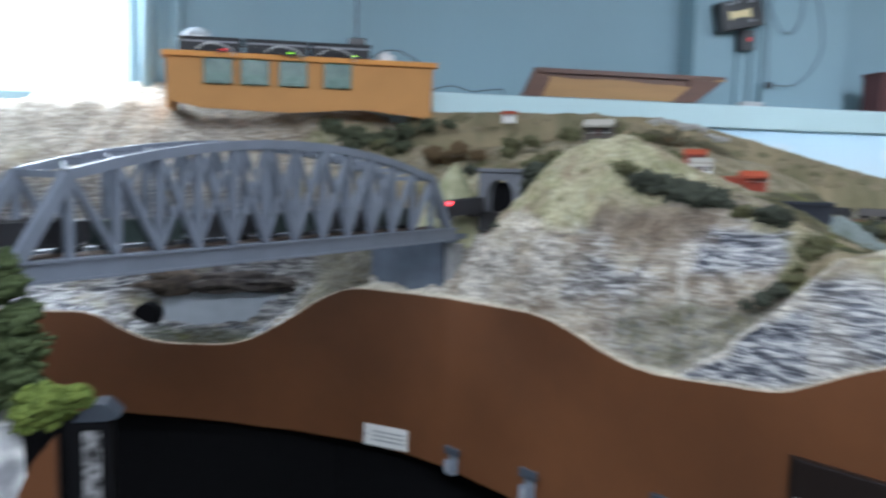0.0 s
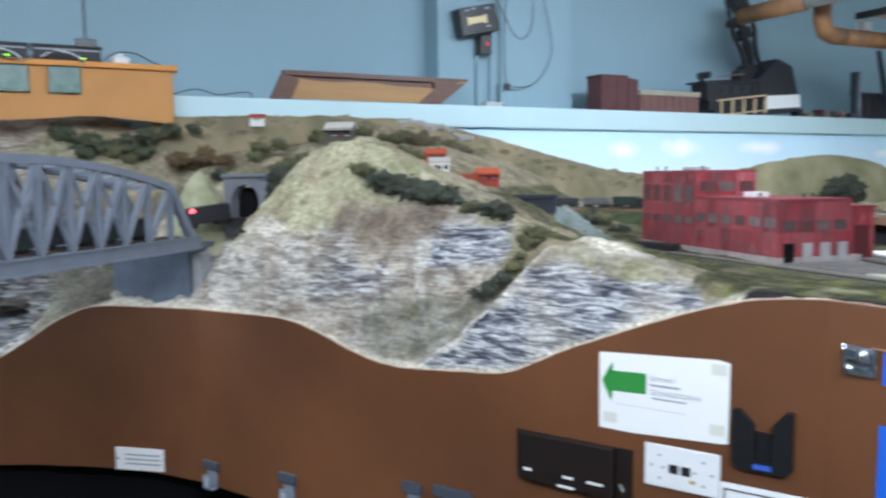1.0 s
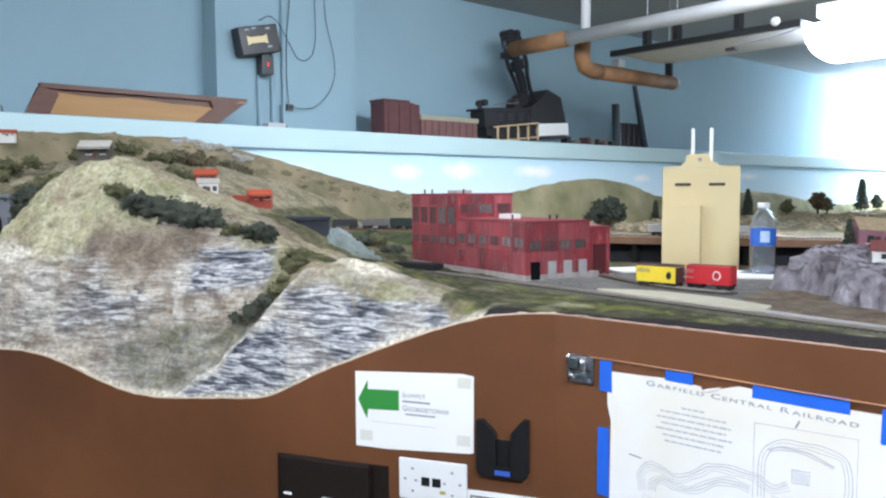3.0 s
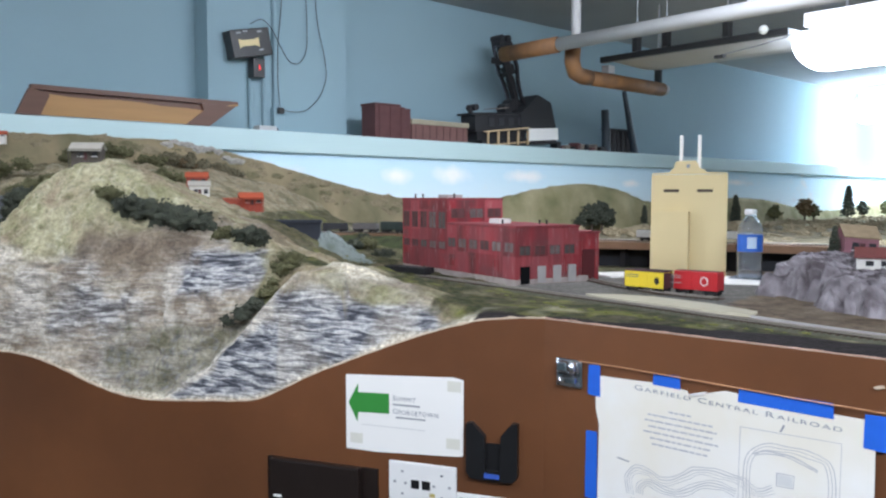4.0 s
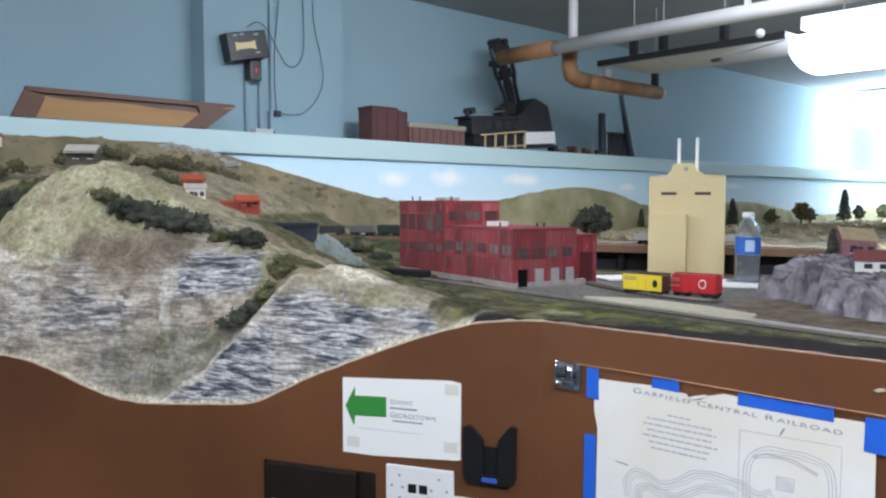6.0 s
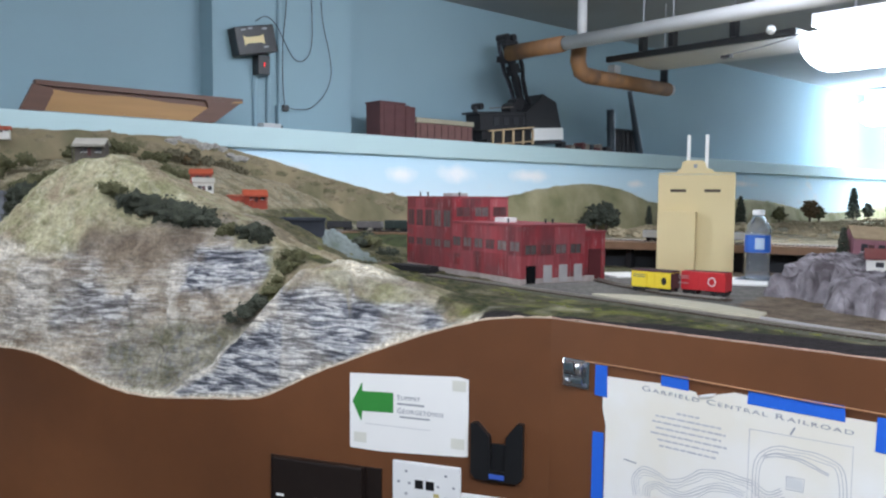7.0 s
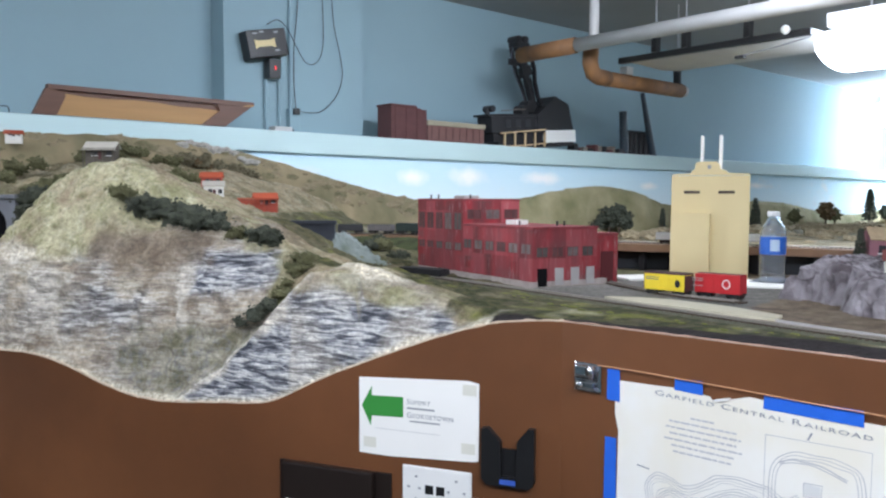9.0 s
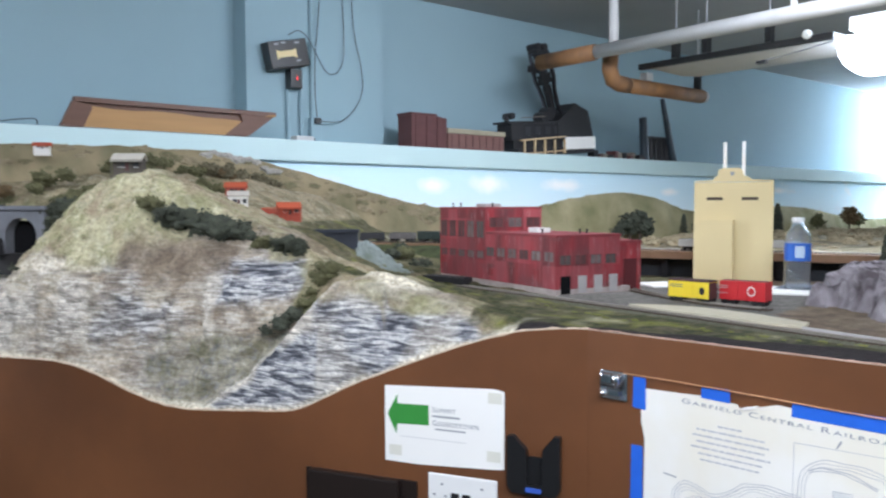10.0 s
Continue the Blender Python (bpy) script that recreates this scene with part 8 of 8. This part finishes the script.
part("strip", slab(0.020, 0.040, -0.003, 0.0, 0.1, 1.156), mat("speckled_strip", (0.30, 0.30, 0.30), 0.9, 0.5, 90, 0.5, col2=(0.03, 0.03, 0.03), spread=0.25), o, "speckled grey and white strip")
bm = bmesh.new()
cap = [(0.010, 1.167), (0.048, 1.167), (0.060, 1.171), (0.046, 1.186), (0.034, 1.187), (0.020, 1.178)]
a = [bm.verts.new((x, -0.004, z)) for x, z in cap]
b = [bm.verts.new((x, 0.034, z)) for x, z in cap]
for k in range(6):
    bm.faces.new((a[k], a[(k + 1) % 6], b[(k + 1) % 6], b[k]))
bm.faces.new(a)
bm.faces.new(b[::-1])
bmesh.ops.recalc_face_normals(bm, faces=bm.faces)
part("cap", bm, mat("blue_grey_cap", (0.045, 0.055, 0.070), 0.5, 0.2, 40), o, "blue grey cap")
o = thing("bridge_pier", pose(-0.40, 1.40, 1.05, 0, 0, 45), "grey cast concrete pier under the bridge", "pier")
part("shaft", slab(-0.16, -0.09, 0.0, 0.14, 0.0, 0.235, 0.003), M_CONC, o)
M_LEAF = mat("olive_green_foam", (0.085, 0.110, 0.045), 0.95, 0.4, 60, 0.5, col2=(0.04, 0.055, 0.026))
M_GRASS = mat("yellow_green_foam", (0.16, 0.20, 0.045), 0.95, 0.4, 60, 0.5, col2=(0.09, 0.125, 0.030))
bush([(-0.385, 1.20, 1.235, 0.034), (-0.375, 1.20, 1.315, 0.020), (-0.366, 1.20, 1.275, 0.026), (-0.356, 1.20, 1.24, 0.024), (-0.41, 1.22, 1.20, 0.04), (-0.375, 1.20, 1.34, 0.012), (-0.36, 1.19, 1.205, 0.022)], 0.010, M_LEAF, "olive green foam tree beside the bridge", 30, 90, 1.1)
bush([(-0.328, 1.145, 1.192, 0.026), (-0.306, 1.145, 1.194, 0.022), (-0.286, 1.15, 1.194, 0.014), (-0.340, 1.145, 1.176, 0.022), (-0.318, 1.14, 1.178, 0.020)], 0.009, M_GRASS, "bright green grass clump beside the post", 31, 110, 0.8)

# yellow tufts in the grass beside the near track
rng = random.Random(23)
bm = bmesh.new()
for i in range(26):
    f = i / 25 + rng.uniform(-0.02, 0.02)
    x, y = float(np.interp(f, [0, 0.4, 0.75, 1], [1.175, 1.118, 1.128, 1.165])), 1.21 - 0.66 * f
    r = rng.uniform(0.0018, 0.0052)
    clump(bm, (x + rng.uniform(-0.016, 0.016), y, YARD + 0.003), (r * 1.2, r * 2.4, r * 0.45), 6, r * 0.35, rng)
tagged(mesh_ob("grass_tufts", bm, mat("yellow_green_tufts", (0.22, 0.22, 0.06), 0.95, 0.3, 60, 0.4, col2=(0.11, 0.125, 0.045))), "yellow green tufts of model grass beside the track", "grass", kind="stuff")

# dark rock that overhangs the retaining wall
o = thing("rock_overhang", pose(-0.20, 2.655, 1.115), "dark brown rock overhanging the retaining wall", "rock")
bm = bmesh.new()
add_ball(bm, BALL_3, lambda v: Vector((v.x * 0.20, v.y * 0.05, v.z * 0.030)) * (1 + 0.55 * noise.fractal(v * 2.2 + Vector((4, 1, 2)), 0.9, 2.0, 5)))
part("lump", bm, mat("brown_black_rock", (0.10, 0.085, 0.075), 0.85, 0.5, 30, 0.8, col2=(0.03, 0.027, 0.026), spread=0.3), o)
bm = bmesh.new()
add_ball(bm, BALL_3, lambda v: Vector((v.x * 0.07 - 0.17, v.y * 0.05, v.z * 0.045 + 0.006)) * (1 + 0.4 * noise.fractal(v * 2.2 + Vector((9, 1, 2)), 0.9, 2.0, 5)))
part("lump", bm, mat("dark_brown_rock", (0.14, 0.11, 0.085), 0.85, 0.5, 30, 0.8, col2=(0.04, 0.034, 0.03), spread=0.3), o)

# flakes of bare plaster on the side fascia
for r, z, w in ((0.478, 1.240, 0.014), (0.505, 1.243, 0.006)):
    o = mesh_ob("paint_chip", flat([(0, 0.002), (w * 0.3, 0.0), (w, 0.003), (w * 0.8, 0.006), (w * 0.4, 0.005)], 0.0006), M_EDGE)
    o.matrix_world = on_side(r, z, 0.0065)
    tagged(o, "pale chip where the brown paint flaked", "paint chip", "chips on the fascia")
